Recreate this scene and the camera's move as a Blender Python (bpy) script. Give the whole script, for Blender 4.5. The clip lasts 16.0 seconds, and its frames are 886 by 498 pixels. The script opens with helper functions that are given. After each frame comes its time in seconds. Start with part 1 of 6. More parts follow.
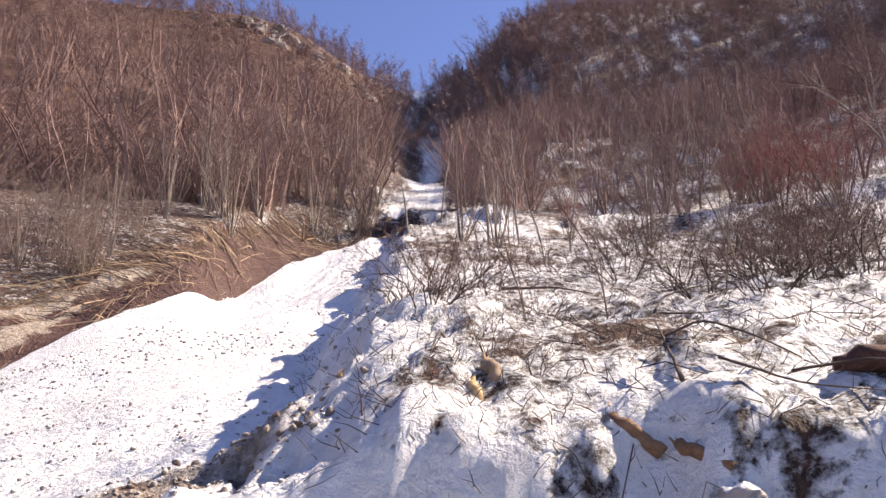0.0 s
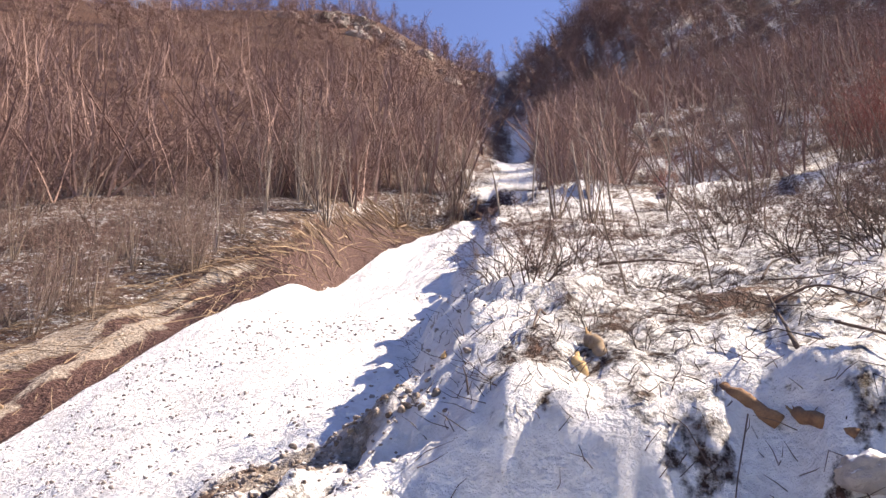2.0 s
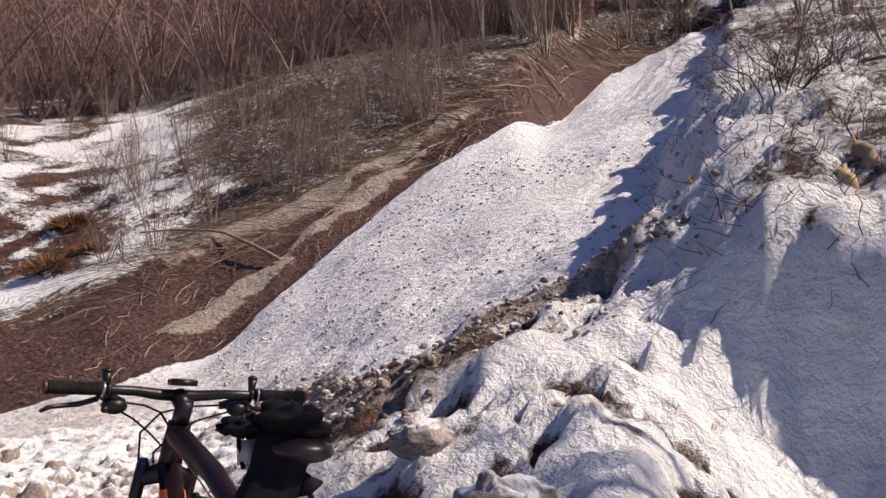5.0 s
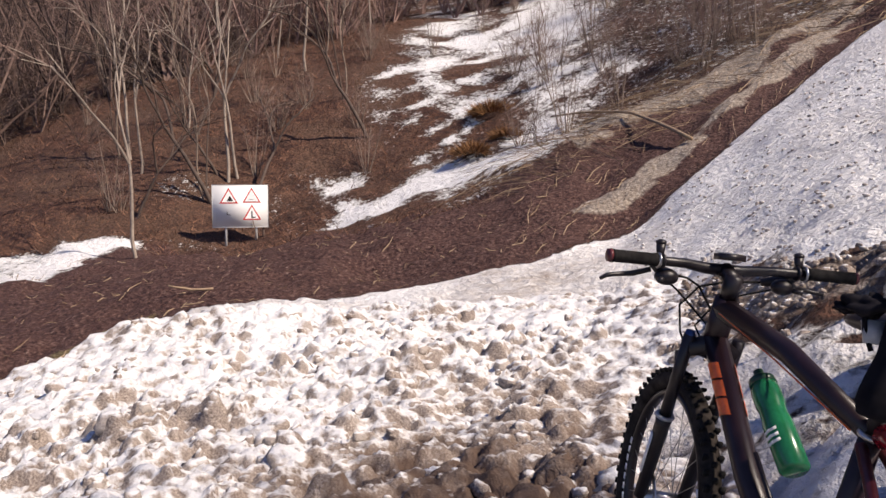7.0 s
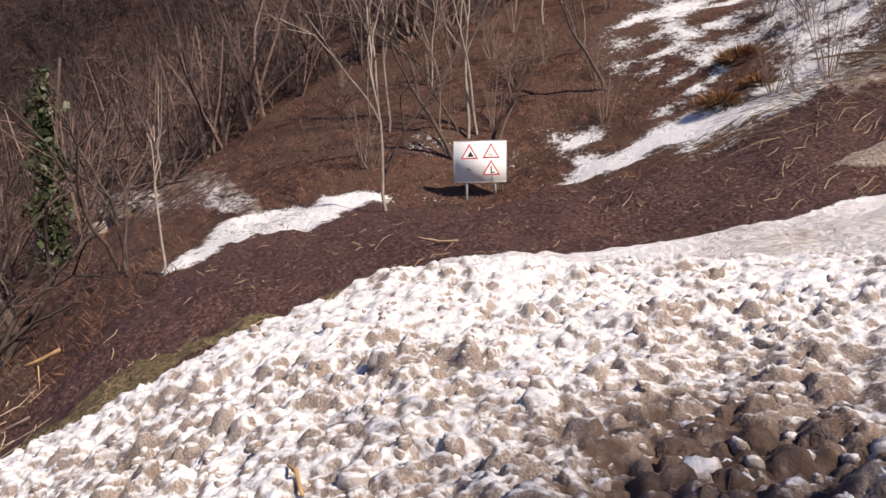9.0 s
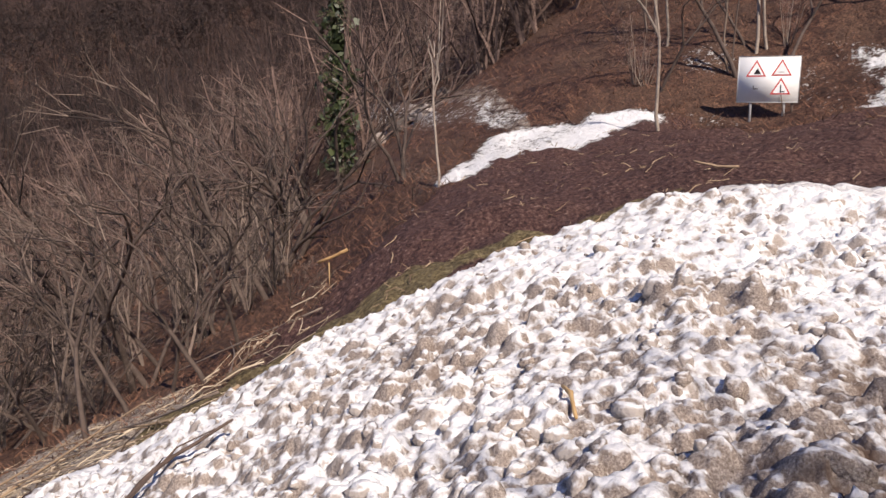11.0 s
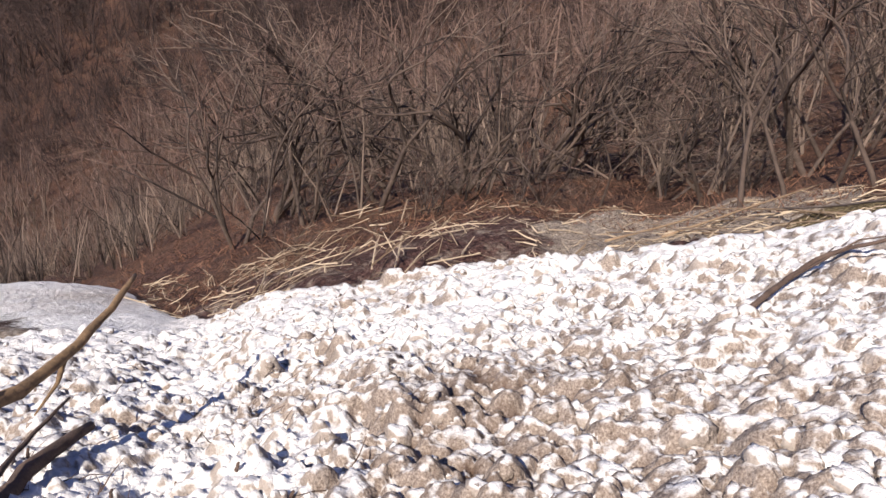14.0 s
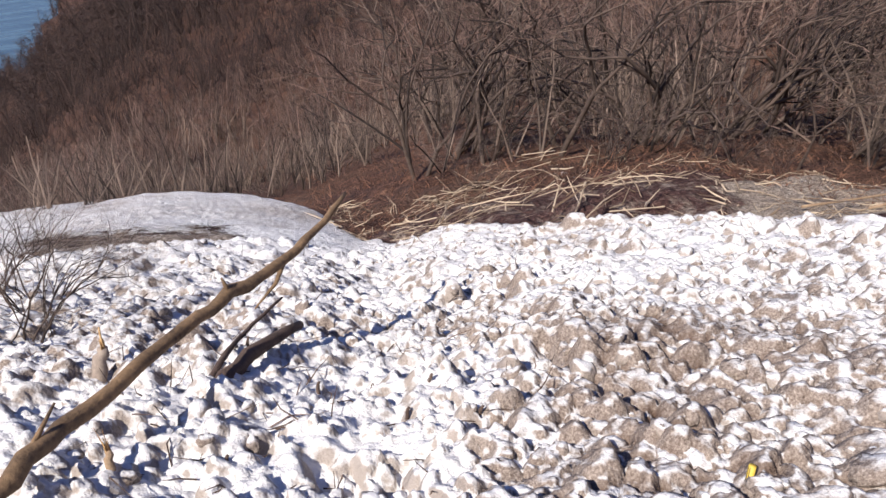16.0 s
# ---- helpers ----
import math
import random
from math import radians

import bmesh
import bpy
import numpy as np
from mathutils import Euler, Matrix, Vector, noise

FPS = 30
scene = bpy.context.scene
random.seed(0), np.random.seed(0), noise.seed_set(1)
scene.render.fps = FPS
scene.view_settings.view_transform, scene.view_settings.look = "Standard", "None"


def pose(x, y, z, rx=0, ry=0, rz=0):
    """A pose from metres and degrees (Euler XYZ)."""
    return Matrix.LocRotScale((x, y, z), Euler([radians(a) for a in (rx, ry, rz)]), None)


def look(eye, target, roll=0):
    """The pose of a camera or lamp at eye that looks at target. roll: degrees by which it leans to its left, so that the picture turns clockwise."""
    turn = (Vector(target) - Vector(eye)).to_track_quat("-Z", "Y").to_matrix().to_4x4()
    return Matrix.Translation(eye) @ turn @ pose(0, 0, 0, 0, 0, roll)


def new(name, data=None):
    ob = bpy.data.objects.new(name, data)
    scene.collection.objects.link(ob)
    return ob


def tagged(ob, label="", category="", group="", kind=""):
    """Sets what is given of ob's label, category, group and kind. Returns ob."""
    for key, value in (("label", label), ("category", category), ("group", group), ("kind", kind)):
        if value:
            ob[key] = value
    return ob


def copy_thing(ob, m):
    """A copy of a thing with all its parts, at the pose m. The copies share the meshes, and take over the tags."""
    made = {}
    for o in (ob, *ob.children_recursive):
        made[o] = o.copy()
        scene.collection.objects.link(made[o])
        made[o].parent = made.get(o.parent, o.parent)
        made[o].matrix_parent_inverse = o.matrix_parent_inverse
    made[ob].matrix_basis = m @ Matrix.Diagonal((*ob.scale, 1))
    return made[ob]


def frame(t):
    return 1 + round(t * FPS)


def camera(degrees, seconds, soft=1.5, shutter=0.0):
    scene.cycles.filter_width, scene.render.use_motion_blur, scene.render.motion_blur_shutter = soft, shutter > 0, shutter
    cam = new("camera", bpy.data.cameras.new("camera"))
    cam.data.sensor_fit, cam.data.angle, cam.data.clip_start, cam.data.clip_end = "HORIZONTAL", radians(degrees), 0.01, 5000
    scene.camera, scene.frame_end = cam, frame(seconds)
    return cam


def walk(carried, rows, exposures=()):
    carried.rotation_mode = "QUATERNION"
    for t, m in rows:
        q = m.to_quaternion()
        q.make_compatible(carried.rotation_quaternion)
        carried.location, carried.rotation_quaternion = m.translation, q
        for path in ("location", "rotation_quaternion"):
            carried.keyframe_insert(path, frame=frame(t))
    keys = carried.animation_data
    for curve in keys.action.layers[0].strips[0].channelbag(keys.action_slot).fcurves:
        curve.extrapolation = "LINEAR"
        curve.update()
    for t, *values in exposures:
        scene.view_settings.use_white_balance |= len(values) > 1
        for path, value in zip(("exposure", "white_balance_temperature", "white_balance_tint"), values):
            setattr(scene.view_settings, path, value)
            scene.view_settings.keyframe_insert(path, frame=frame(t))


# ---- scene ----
cam = camera(58.36, 16.0, soft=1.5)
EXPOSURES = [(0.0, 1.22, 7700, 15), (1.5, 1.40, 7900, 14), (3.2, 0.82, 7500, 15), (5.5, 0.19, 7400, 16), (6.5, 0.30, 7350, 15), (8.2, 0.25, 7300, 15), (11.0, 0.26, 7100, 14), (12.3, 0.28, 7000, 14), (13.5, 0.43, 7100, 13), (16.0, 0.34, 6700, 12)]
PATH = [
    (0.0, pose(-0.019, 0.512, 1.608, 108.48, 0.08, 0.03)),
    (0.5, pose(-0.023, 0.505, 1.611, 110.21, -0.23, 1.74)),
    (1.0, pose(-0.028, 0.495, 1.605, 109.75, -0.04, 3.90)),
    (1.5, pose(-0.039, 0.480, 1.587, 108.42, 0.43, 6.72)),
    (2.0, pose(-0.048, 0.494, 1.584, 107.27, 1.13, 7.40)),
    (2.5, pose(-0.059, 0.506, 1.582, 106.52, 0.62, 8.95)),
    (3.0, pose(-0.077, 0.489, 1.570, 105.88, 0.24, 10.66)),
    (3.2, pose(-0.075, 0.495, 1.567, 105.57, 0.37, 11.10)),
    (5.3, pose(-0.186, 0.459, 1.622, 94.27, 3.24, 30.43)),
    (5.5, pose(-0.261, 0.509, 1.628, 93.31, 2.70, 36.13)),
    (6.0, pose(-0.412, 0.449, 1.603, 91.09, 6.01, 46.92)),
    (6.5, pose(-0.448, 0.380, 1.606, 88.45, 2.84, 46.58)),
    (7.0, pose(-0.472, 0.288, 1.606, 88.71, 1.92, 52.11)),
    (7.5, pose(-0.472, 0.215, 1.587, 87.09, 0.96, 56.38)),
    (8.0, pose(-0.418, 0.155, 1.588, 86.12, 1.01, 59.86)),
    (8.2, pose(-0.402, 0.116, 1.572, 85.82, 1.46, 62.06)),
    (10.3, pose(-0.520, 0.090, 1.683, 84.62, 1.41, 76.73)),
    (10.5, pose(-0.537, 0.081, 1.669, 83.57, 1.64, 78.62)),
    (11.0, pose(-0.497, -0.019, 1.645, 80.44, 0.56, 87.53)),
    (11.5, pose(-0.469, -0.106, 1.635, 77.22, 0.89, 97.32)),
    (12.0, pose(-0.459, -0.155, 1.630, 73.62, 0.67, 108.15)),
    (12.5, pose(-0.441, -0.278, 1.590, 71.58, 0.94, 119.10)),
    (13.0, pose(-0.440, -0.305, 1.574, 70.13, 0.57, 122.69)),
    (13.5, pose(-0.418, -0.348, 1.567, 67.87, 0.13, 128.81)),
    (14.0, pose(-0.387, -0.361, 1.540, 65.29, 0.11, 133.50)),
    (14.5, pose(-0.338, -0.335, 1.510, 63.85, -0.12, 136.56)),
    (15.0, pose(-0.299, -0.343, 1.512, 62.57, 0.37, 139.45)),
    (15.5, pose(-0.204, -0.340, 1.553, 61.85, 0.25, 144.77)),
    (16.0, pose(-0.159, -0.361, 1.566, 61.29, 0.32, 146.81)),
]
walk(cam, PATH, exposures=EXPOSURES)

# ---- light ----
SUN_BEARING, SUN_HEIGHT = -70.0, 41.0
world = bpy.data.worlds.new("world")
scene.world = world
world.use_nodes = True
wn = world.node_tree
sky = wn.nodes.new("ShaderNodeTexSky")
sky.sky_type, sky.sun_disc = "NISHITA", False
sky.sun_elevation, sky.sun_rotation = radians(SUN_HEIGHT), radians(-SUN_BEARING)
sky.altitude, sky.air_density, sky.dust_density, sky.ozone_density = 1200, 1.0, 0.0, 6.0
background = wn.nodes["Background"]
background.inputs["Strength"].default_value = 0.10
deep = wn.nodes.new("ShaderNodeHueSaturation")
deep.inputs["Saturation"].default_value, deep.inputs["Hue"].default_value = 1.02, 0.515
wn.links.new(sky.outputs[0], deep.inputs["Color"])
# a small white cloud over the ridge
way = wn.nodes.new("ShaderNodeTexCoord").outputs["Generated"]
toward = wn.nodes.new("ShaderNodeVectorMath")
toward.operation = "DOT_PRODUCT"
toward.inputs[1].default_value = (-math.sin(radians(41)) * math.cos(radians(34)), math.cos(radians(41)) * math.cos(radians(34)), math.sin(radians(34)))
wn.links.new(way, toward.inputs[0])
puff = wn.nodes.new("ShaderNodeTexNoise")
puff.inputs["Scale"].default_value, puff.inputs["Detail"].default_value = 9.0, 6.0
wn.links.new(way, puff.inputs["Vector"])
near = wn.nodes.new("ShaderNodeMapRange")
near.inputs["From Min"].default_value, near.inputs["From Max"].default_value = 0.982, 0.998
wn.links.new(toward.outputs["Value"], near.inputs["Value"])
amount = wn.nodes.new("ShaderNodeMath")
amount.operation = "MULTIPLY"
wn.links.new(near.outputs[0], amount.inputs[0])
thin = wn.nodes.new("ShaderNodeMapRange")
thin.inputs["From Min"].default_value, thin.inputs["From Max"].default_value = 0.42, 0.62
wn.links.new(puff.outputs["Fac"], thin.inputs["Value"])
wn.links.new(thin.outputs[0], amount.inputs[1])
clouds = wn.nodes.new("ShaderNodeMix")
clouds.data_type = "RGBA"
clouds.inputs[7].default_value = (8.0, 8.0, 8.4, 1.0)
wn.links.new(amount.outputs[0], clouds.inputs[0])
wn.links.new(deep.outputs[0], clouds.inputs[6])
wn.links.new(clouds.outputs[2], background.inputs["Color"])
sun = new("sun", bpy.data.lights.new("sun", "SUN"))
sun.data.energy, sun.data.angle, sun.data.color = 5.0, radians(0.5), (1.0, 0.94, 0.86)
sb, sh = radians(SUN_BEARING), radians(SUN_HEIGHT)
sun.matrix_world = look((-math.sin(sb) * math.cos(sh) * 50, math.cos(sb) * math.cos(sh) * 50, math.sin(sh) * 50), (0, 0, 0))

# ---- materials ----
def material(name):
    m = bpy.data.materials.new(name)
    m.use_nodes = True
    nt = m.node_tree
    return m, nt, nt.nodes["Principled BSDF"]


def node(nt, kind, **values):
    n = nt.nodes.new(kind)
    for k, v in values.items():
        n.inputs[k].default_value = v
    return n


def noise_node(nt, scale, detail=4.0, rough=0.6, coord=None):
    n = node(nt, "ShaderNodeTexNoise", Scale=scale, Detail=detail, Roughness=rough)
    if coord is not None:
        nt.links.new(coord, n.inputs["Vector"])
    return n.outputs["Fac"]


def ramp(nt, fac, stops):
    r = nt.nodes.new("ShaderNodeValToRGB")
    while len(r.color_ramp.elements) < len(stops):
        r.color_ramp.elements.new(0.5)
    for e, (p, c) in zip(r.color_ramp.elements, stops):
        e.position, e.color = p, (*c, 1.0)
    nt.links.new(fac, r.inputs["Fac"])
    return r.outputs["Color"]


def mix(nt, fac, a, b):
    n = nt.nodes.new("ShaderNodeMix")
    n.data_type = "RGBA"
    for sock, v in ((n.inputs[0], fac), (n.inputs[6], a), (n.inputs[7], b)):
        if isinstance(v, bpy.types.NodeSocket):
            nt.links.new(v, sock)
        elif isinstance(v, tuple):
            sock.default_value = (*v, 1.0)
        else:
            sock.default_value = v
    return n.outputs[2]


def calc(nt, op, a, b=0.0, clamp=False):
    n = nt.nodes.new("ShaderNodeMath")
    n.operation, n.use_clamp = op, clamp
    for sock, v in ((n.inputs[0], a), (n.inputs[1], b)):
        if isinstance(v, bpy.types.NodeSocket):
            nt.links.new(v, sock)
        else:
            sock.default_value = v
    return n.outputs[0]


def bump(nt, bsdf, height, strength, distance):
    b = node(nt, "ShaderNodeBump", Strength=strength, Distance=distance)
    nt.links.new(height, b.inputs["Height"])
    nt.links.new(b.outputs["Normal"], bsdf.inputs["Normal"])


def where(nt):
    return nt.nodes.new("ShaderNodeNewGeometry").outputs["Position"]


def attribute(nt, name):
    a = nt.nodes.new("ShaderNodeAttribute")
    a.attribute_name = name
    return a.outputs["Fac"]


def random_of(nt, island=False):
    if island:
        return nt.nodes.new("ShaderNodeNewGeometry").outputs["Random Per Island"]
    return nt.nodes.new("ShaderNodeObjectInfo").outputs["Random"]


def two_tone(name, a, b, scale, rough=0.8, island=False, bumpy=0.3, depth=0.01, metal=0.0, spread=0.5):
    """A matt or glossy surface of two tones, with grain at two scales and a tone of its own for each piece."""
    m, nt, p = material(name)
    at = where(nt)
    big, small = noise_node(nt, scale, 5.0, 0.6, at), noise_node(nt, scale * 9.0, 3.0, 0.6, at)
    f = calc(nt, "ADD", calc(nt, "MULTIPLY", big, 0.65), calc(nt, "MULTIPLY", small, 0.35))
    f = calc(nt, "ADD", f, calc(nt, "MULTIPLY", calc(nt, "SUBTRACT", random_of(nt, island), 0.5), spread))
    nt.links.new(ramp(nt, f, [(0.3, a), (0.7, b)]), p.inputs["Base Color"])
    p.inputs["Roughness"].default_value, p.inputs["Metallic"].default_value = rough, metal
    if bumpy:
        bump(nt, p, small, bumpy, depth)
    return m


def ground_material():
    """Leaf litter, soil and snow, by the cover that lies on each spot, with ragged edges."""
    m, nt, p = material("ground")
    at = where(nt)
    n1, n2, n3 = noise_node(nt, 0.35, 6, 0.62, at), noise_node(nt, 2.6, 6, 0.72, at), noise_node(nt, 14.0, 5, 0.75, at)
    litter = ramp(nt, n2, [(0.38, (0.045, 0.024, 0.019)), (0.5, (0.145, 0.066, 0.043)), (0.64, (0.29, 0.155, 0.10))])
    litter = mix(nt, calc(nt, "MULTIPLY", calc(nt, "SUBTRACT", n3, 0.41), 5.0, True), (0.04, 0.022, 0.018), litter)
    litter = mix(nt, calc(nt, "MULTIPLY", calc(nt, "SUBTRACT", n1, 0.42), 4.0, True), litter, ramp(nt, n3, [(0.35, (0.045, 0.026, 0.02)), (0.65, (0.18, 0.105, 0.072))]))
    soil = ramp(nt, n3, [(0.36, (0.025, 0.013, 0.012)), (0.51, (0.085, 0.042, 0.037)), (0.63, (0.17, 0.10, 0.084)), (0.72, (0.38, 0.30, 0.25))])
    soil_f = calc(nt, "ADD", attribute(nt, "soil"), calc(nt, "MULTIPLY", calc(nt, "SUBTRACT", n2, 0.5), 1.1))
    soil_f = calc(nt, "MULTIPLY", calc(nt, "SUBTRACT", soil_f, 0.4), 5.0, True)
    col = mix(nt, soil_f, litter, soil)
    stones = ramp(nt, noise_node(nt, 16.0, 6, 0.75, at), [(0.32, (0.10, 0.068, 0.052)), (0.5, (0.34, 0.28, 0.23)), (0.68, (0.62, 0.55, 0.47))])
    col = mix(nt, calc(nt, "MULTIPLY", calc(nt, "SUBTRACT", calc(nt, "ADD", attribute(nt, "gravel"), calc(nt, "MULTIPLY", n2, 1.3)), 1.15), 4.0, True), col, stones)
    olive = ramp(nt, n3, [(0.34, (0.05, 0.036, 0.02)), (0.5, (0.16, 0.12, 0.062)), (0.68, (0.33, 0.27, 0.15))])
    col = mix(nt, calc(nt, "MULTIPLY", calc(nt, "SUBTRACT", calc(nt, "ADD", attribute(nt, "verge"), calc(nt, "MULTIPLY", n2, 0.9)), 0.85), 4.0, True), col, olive)
    patch = calc(nt, "ADD", calc(nt, "MULTIPLY", n1, 0.20), calc(nt, "ADD", calc(nt, "MULTIPLY", n2, 0.34), calc(nt, "MULTIPLY", n3, 0.36)))
    patch = calc(nt, "ADD", patch, calc(nt, "MULTIPLY", calc(nt, "SUBTRACT", noise_node(nt, 6.5, 4, 0.65, at), 0.26), 0.5))
    snow_f = calc(nt, "SUBTRACT", calc(nt, "ADD", attribute(nt, "snow"), patch), 1.0)
    snow_f = calc(nt, "MULTIPLY", calc(nt, "ADD", snow_f, 0.0), 9.0, True)
    white = ramp(nt, noise_node(nt, 5.0, 5, 0.7, at), [(0.25, (0.70, 0.68, 0.67)), (0.5, (0.90, 0.895, 0.90))])
    dirt = calc(nt, "MULTIPLY", attribute(nt, "dirty"), calc(nt, "MULTIPLY", calc(nt, "SUBTRACT", n2, 0.3), 2.6, True), True)
    white = mix(nt, dirt, white, (0.30, 0.22, 0.165))
    col = mix(nt, snow_f, col, white)
    nt.links.new(col, p.inputs["Base Color"])
    p.inputs["Roughness"].default_value = 0.75
    p.inputs["Specular IOR Level"].default_value = 0.2
    n4 = noise_node(nt, 5.5, 4, 0.6, at)
    bump(nt, p, calc(nt, "ADD", calc(nt, "ADD", calc(nt, "MULTIPLY", n3, 0.6), calc(nt, "MULTIPLY", n4, 1.3)), calc(nt, "MULTIPLY", snow_f, 0.5)), 0.9, 0.12)
    return m


def lump_material():
    """Old snow, white where the fresh dusting lies on top, dirty brown on the flanks of some lumps."""
    m, nt, p = material("snow_lump")
    at = where(nt)
    n1, n2 = noise_node(nt, 9.0, 5, 0.65, at), noise_node(nt, 40.0, 4, 0.6, at)
    dirt = attribute(nt, "dirty")
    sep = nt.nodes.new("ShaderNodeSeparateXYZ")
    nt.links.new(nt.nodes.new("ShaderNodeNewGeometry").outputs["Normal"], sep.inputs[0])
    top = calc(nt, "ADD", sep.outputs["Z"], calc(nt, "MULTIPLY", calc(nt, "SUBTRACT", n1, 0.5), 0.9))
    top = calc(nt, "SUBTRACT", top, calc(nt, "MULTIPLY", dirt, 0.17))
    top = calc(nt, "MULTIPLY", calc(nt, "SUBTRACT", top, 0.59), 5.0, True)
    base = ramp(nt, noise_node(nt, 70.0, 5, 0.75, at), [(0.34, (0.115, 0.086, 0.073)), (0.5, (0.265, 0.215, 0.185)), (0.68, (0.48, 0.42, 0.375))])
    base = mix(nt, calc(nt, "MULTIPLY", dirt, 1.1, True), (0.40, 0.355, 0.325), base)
    # the dirtiest spots go darker, by the bicycle also in place of shade
    deep_brown = calc(nt, "MULTIPLY", calc(nt, "SUBTRACT", calc(nt, "ADD", dirt, n1), 2.0), 0.9, True)
    base = mix(nt, deep_brown, base, (0.115, 0.076, 0.058))
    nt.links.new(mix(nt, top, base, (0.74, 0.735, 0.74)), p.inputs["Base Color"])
    p.inputs["Roughness"].default_value = 0.75
    p.inputs["Specular IOR Level"].default_value = 0.15
    bump(nt, p, calc(nt, "ADD", n1, calc(nt, "MULTIPLY", n2, 0.5)), 0.8, 0.03)
    return m


GROUND = ground_material()
LUMP = lump_material()
BARK = two_tone("bark_grey", (0.08, 0.055, 0.045), (0.26, 0.20, 0.16), 6.0, 0.9, True, spread=0.7)
BARK_DARK = two_tone("bark_dark", (0.028, 0.019, 0.017), (0.12, 0.085, 0.07), 6.0, 0.9, True, spread=0.7)
BARK_PALE = two_tone("bark_pale", (0.13, 0.10, 0.085), (0.37, 0.305, 0.255), 6.0, 0.9, True, spread=0.7)
TWIG = two_tone("twig", (0.13, 0.075, 0.066), (0.29, 0.19, 0.16), 1.5, 0.9, True, 0.0, spread=0.8)
TWIG_BROWN = two_tone("twig_brown", (0.06, 0.036, 0.03), (0.23, 0.145, 0.12), 1.5, 0.95, True, 0.0, spread=0.7)
TWIG_GREY = two_tone("twig_grey", (0.03, 0.021, 0.019), (0.26, 0.195, 0.16), 0.22, 0.95, True, 0.0, spread=0.7)
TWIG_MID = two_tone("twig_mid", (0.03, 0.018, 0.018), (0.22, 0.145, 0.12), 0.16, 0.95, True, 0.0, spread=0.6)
# darker copy of the ravine twigs, with the far slope's shade in the colour
TWIG_SHADED = two_tone("twig_shaded", (0.012, 0.008, 0.008), (0.085, 0.052, 0.045), 0.11, 0.95, True, 0.0, spread=0.45)
TWIG_RED = two_tone("twig_red", (0.18, 0.05, 0.04), (0.38, 0.13, 0.10), 1.5, 0.9, True, 0.0, spread=0.6)
DRY_GRASS = two_tone("dry_grass", (0.06, 0.026, 0.017), (0.24, 0.12, 0.075), 0.7, 0.9, True, 0.0, spread=0.8)
TWIG_FAR = two_tone("twig_far", (0.16, 0.094, 0.084), (0.34, 0.225, 0.195), 0.06, 0.95, True, 0.0, spread=0.5)

# ---- relief ----
def lattice(ix, iy, seed):
    h = (ix.astype(np.int64) * 374761393 + iy.astype(np.int64) * 668265263 + seed * 974711) & 0xFFFFFFFF
    h = ((h ^ (h >> 13)) * 1274126177) & 0xFFFFFFFF
    return ((h ^ (h >> 16)) & 0xFFFF) / 32767.5 - 1.0


def value_noise(x, y, seed=0):
    ix, iy = np.floor(x), np.floor(y)
    fx, fy = x - ix, y - iy
    fx, fy = fx * fx * (3 - 2 * fx), fy * fy * (3 - 2 * fy)
    a, b = lattice(ix, iy, seed), lattice(ix + 1, iy, seed)
    c, d = lattice(ix, iy + 1, seed), lattice(ix + 1, iy + 1, seed)
    return (a + (b - a) * fx) * (1 - fy) + (c + (d - c) * fx) * fy


def fbm(x, y, seed=0, octaves=4):
    total, amp = 0.0, 1.0
    for k in range(octaves):
        total = total + amp * value_noise(x * 2.0 ** k + 17.3 * k, y * 2.0 ** k - 9.1 * k, seed + k)
        amp *= 0.5
    return total / 1.9


def smooth(a, b, v):
    s = np.clip((v - a) / (b - a), 0, 1)
    return s * s * (3 - 2 * s)


# The edge of the avalanche snow by bearing (degrees, anticlockwise from the gully): its distance and height
EDGE_B = (-180, -150, -90, -40, -20, -5, 4, 10, 18, 27, 35, 44, 55, 70, 82, 95, 110, 125, 140, 152, 165, 180)
EDGE_R = (30, 30, 30, 30, 30, 30, 40, 38, 25, 20, 16, 13.5, 12, 10.5, 9.5, 8.7, 8.3, 8.5, 9.2, 11, 25, 30)
EDGE_Z = (-10.5, -6, 6, 11, 11, 10.8, 15, 13.2, 7.8, 4.8, 2.3, 1.1, 0.8, 0.6, 0.17, -0.63, -1.6, -2.5, -3.1, -4.2, -9.4, -10.5)
# The rim of the avalanche snow rises and dips along its edge
LIFT_B = (-180, 2, 6, 9.5, 12, 14, 16, 18.2, 20.5, 23, 28, 31, 35, 38, 40, 44, 48, 52, 57, 66, 73, 78, 90, 103, 109, 115, 119, 123, 130, 135, 140, 145, 150, 154, 180)
LIFT_Z = (0, 0, 0.8, 0.6, 0.2, -0.4, -0.3, 0.5, 0.5, 0.55, 0.3, 0.35, 0.35, 0.1, 0.02, 0.25, 0.2, 0.02, 0.03, 0.15, 0.14, 0, 0.04, -0.03, 0, 0.12, 0.17, 0.24, 0.36, 0.3, 0.2, 0.22, 0.1, 0, 0)
# How far the bare soil of the slide reaches
SOIL_B = (-180, 0, 1.5, 4, 8, 12.5, 17, 27, 37, 45, 55, 64, 73, 82, 90, 100, 115, 130, 145, 155, 165, 180)
SOIL_R = (0, 0, 50, 50, 47, 41, 32, 24.5, 21.5, 20, 19, 21, 24, 20, 16, 12.5, 13, 15, 14, 13, 0, 0)
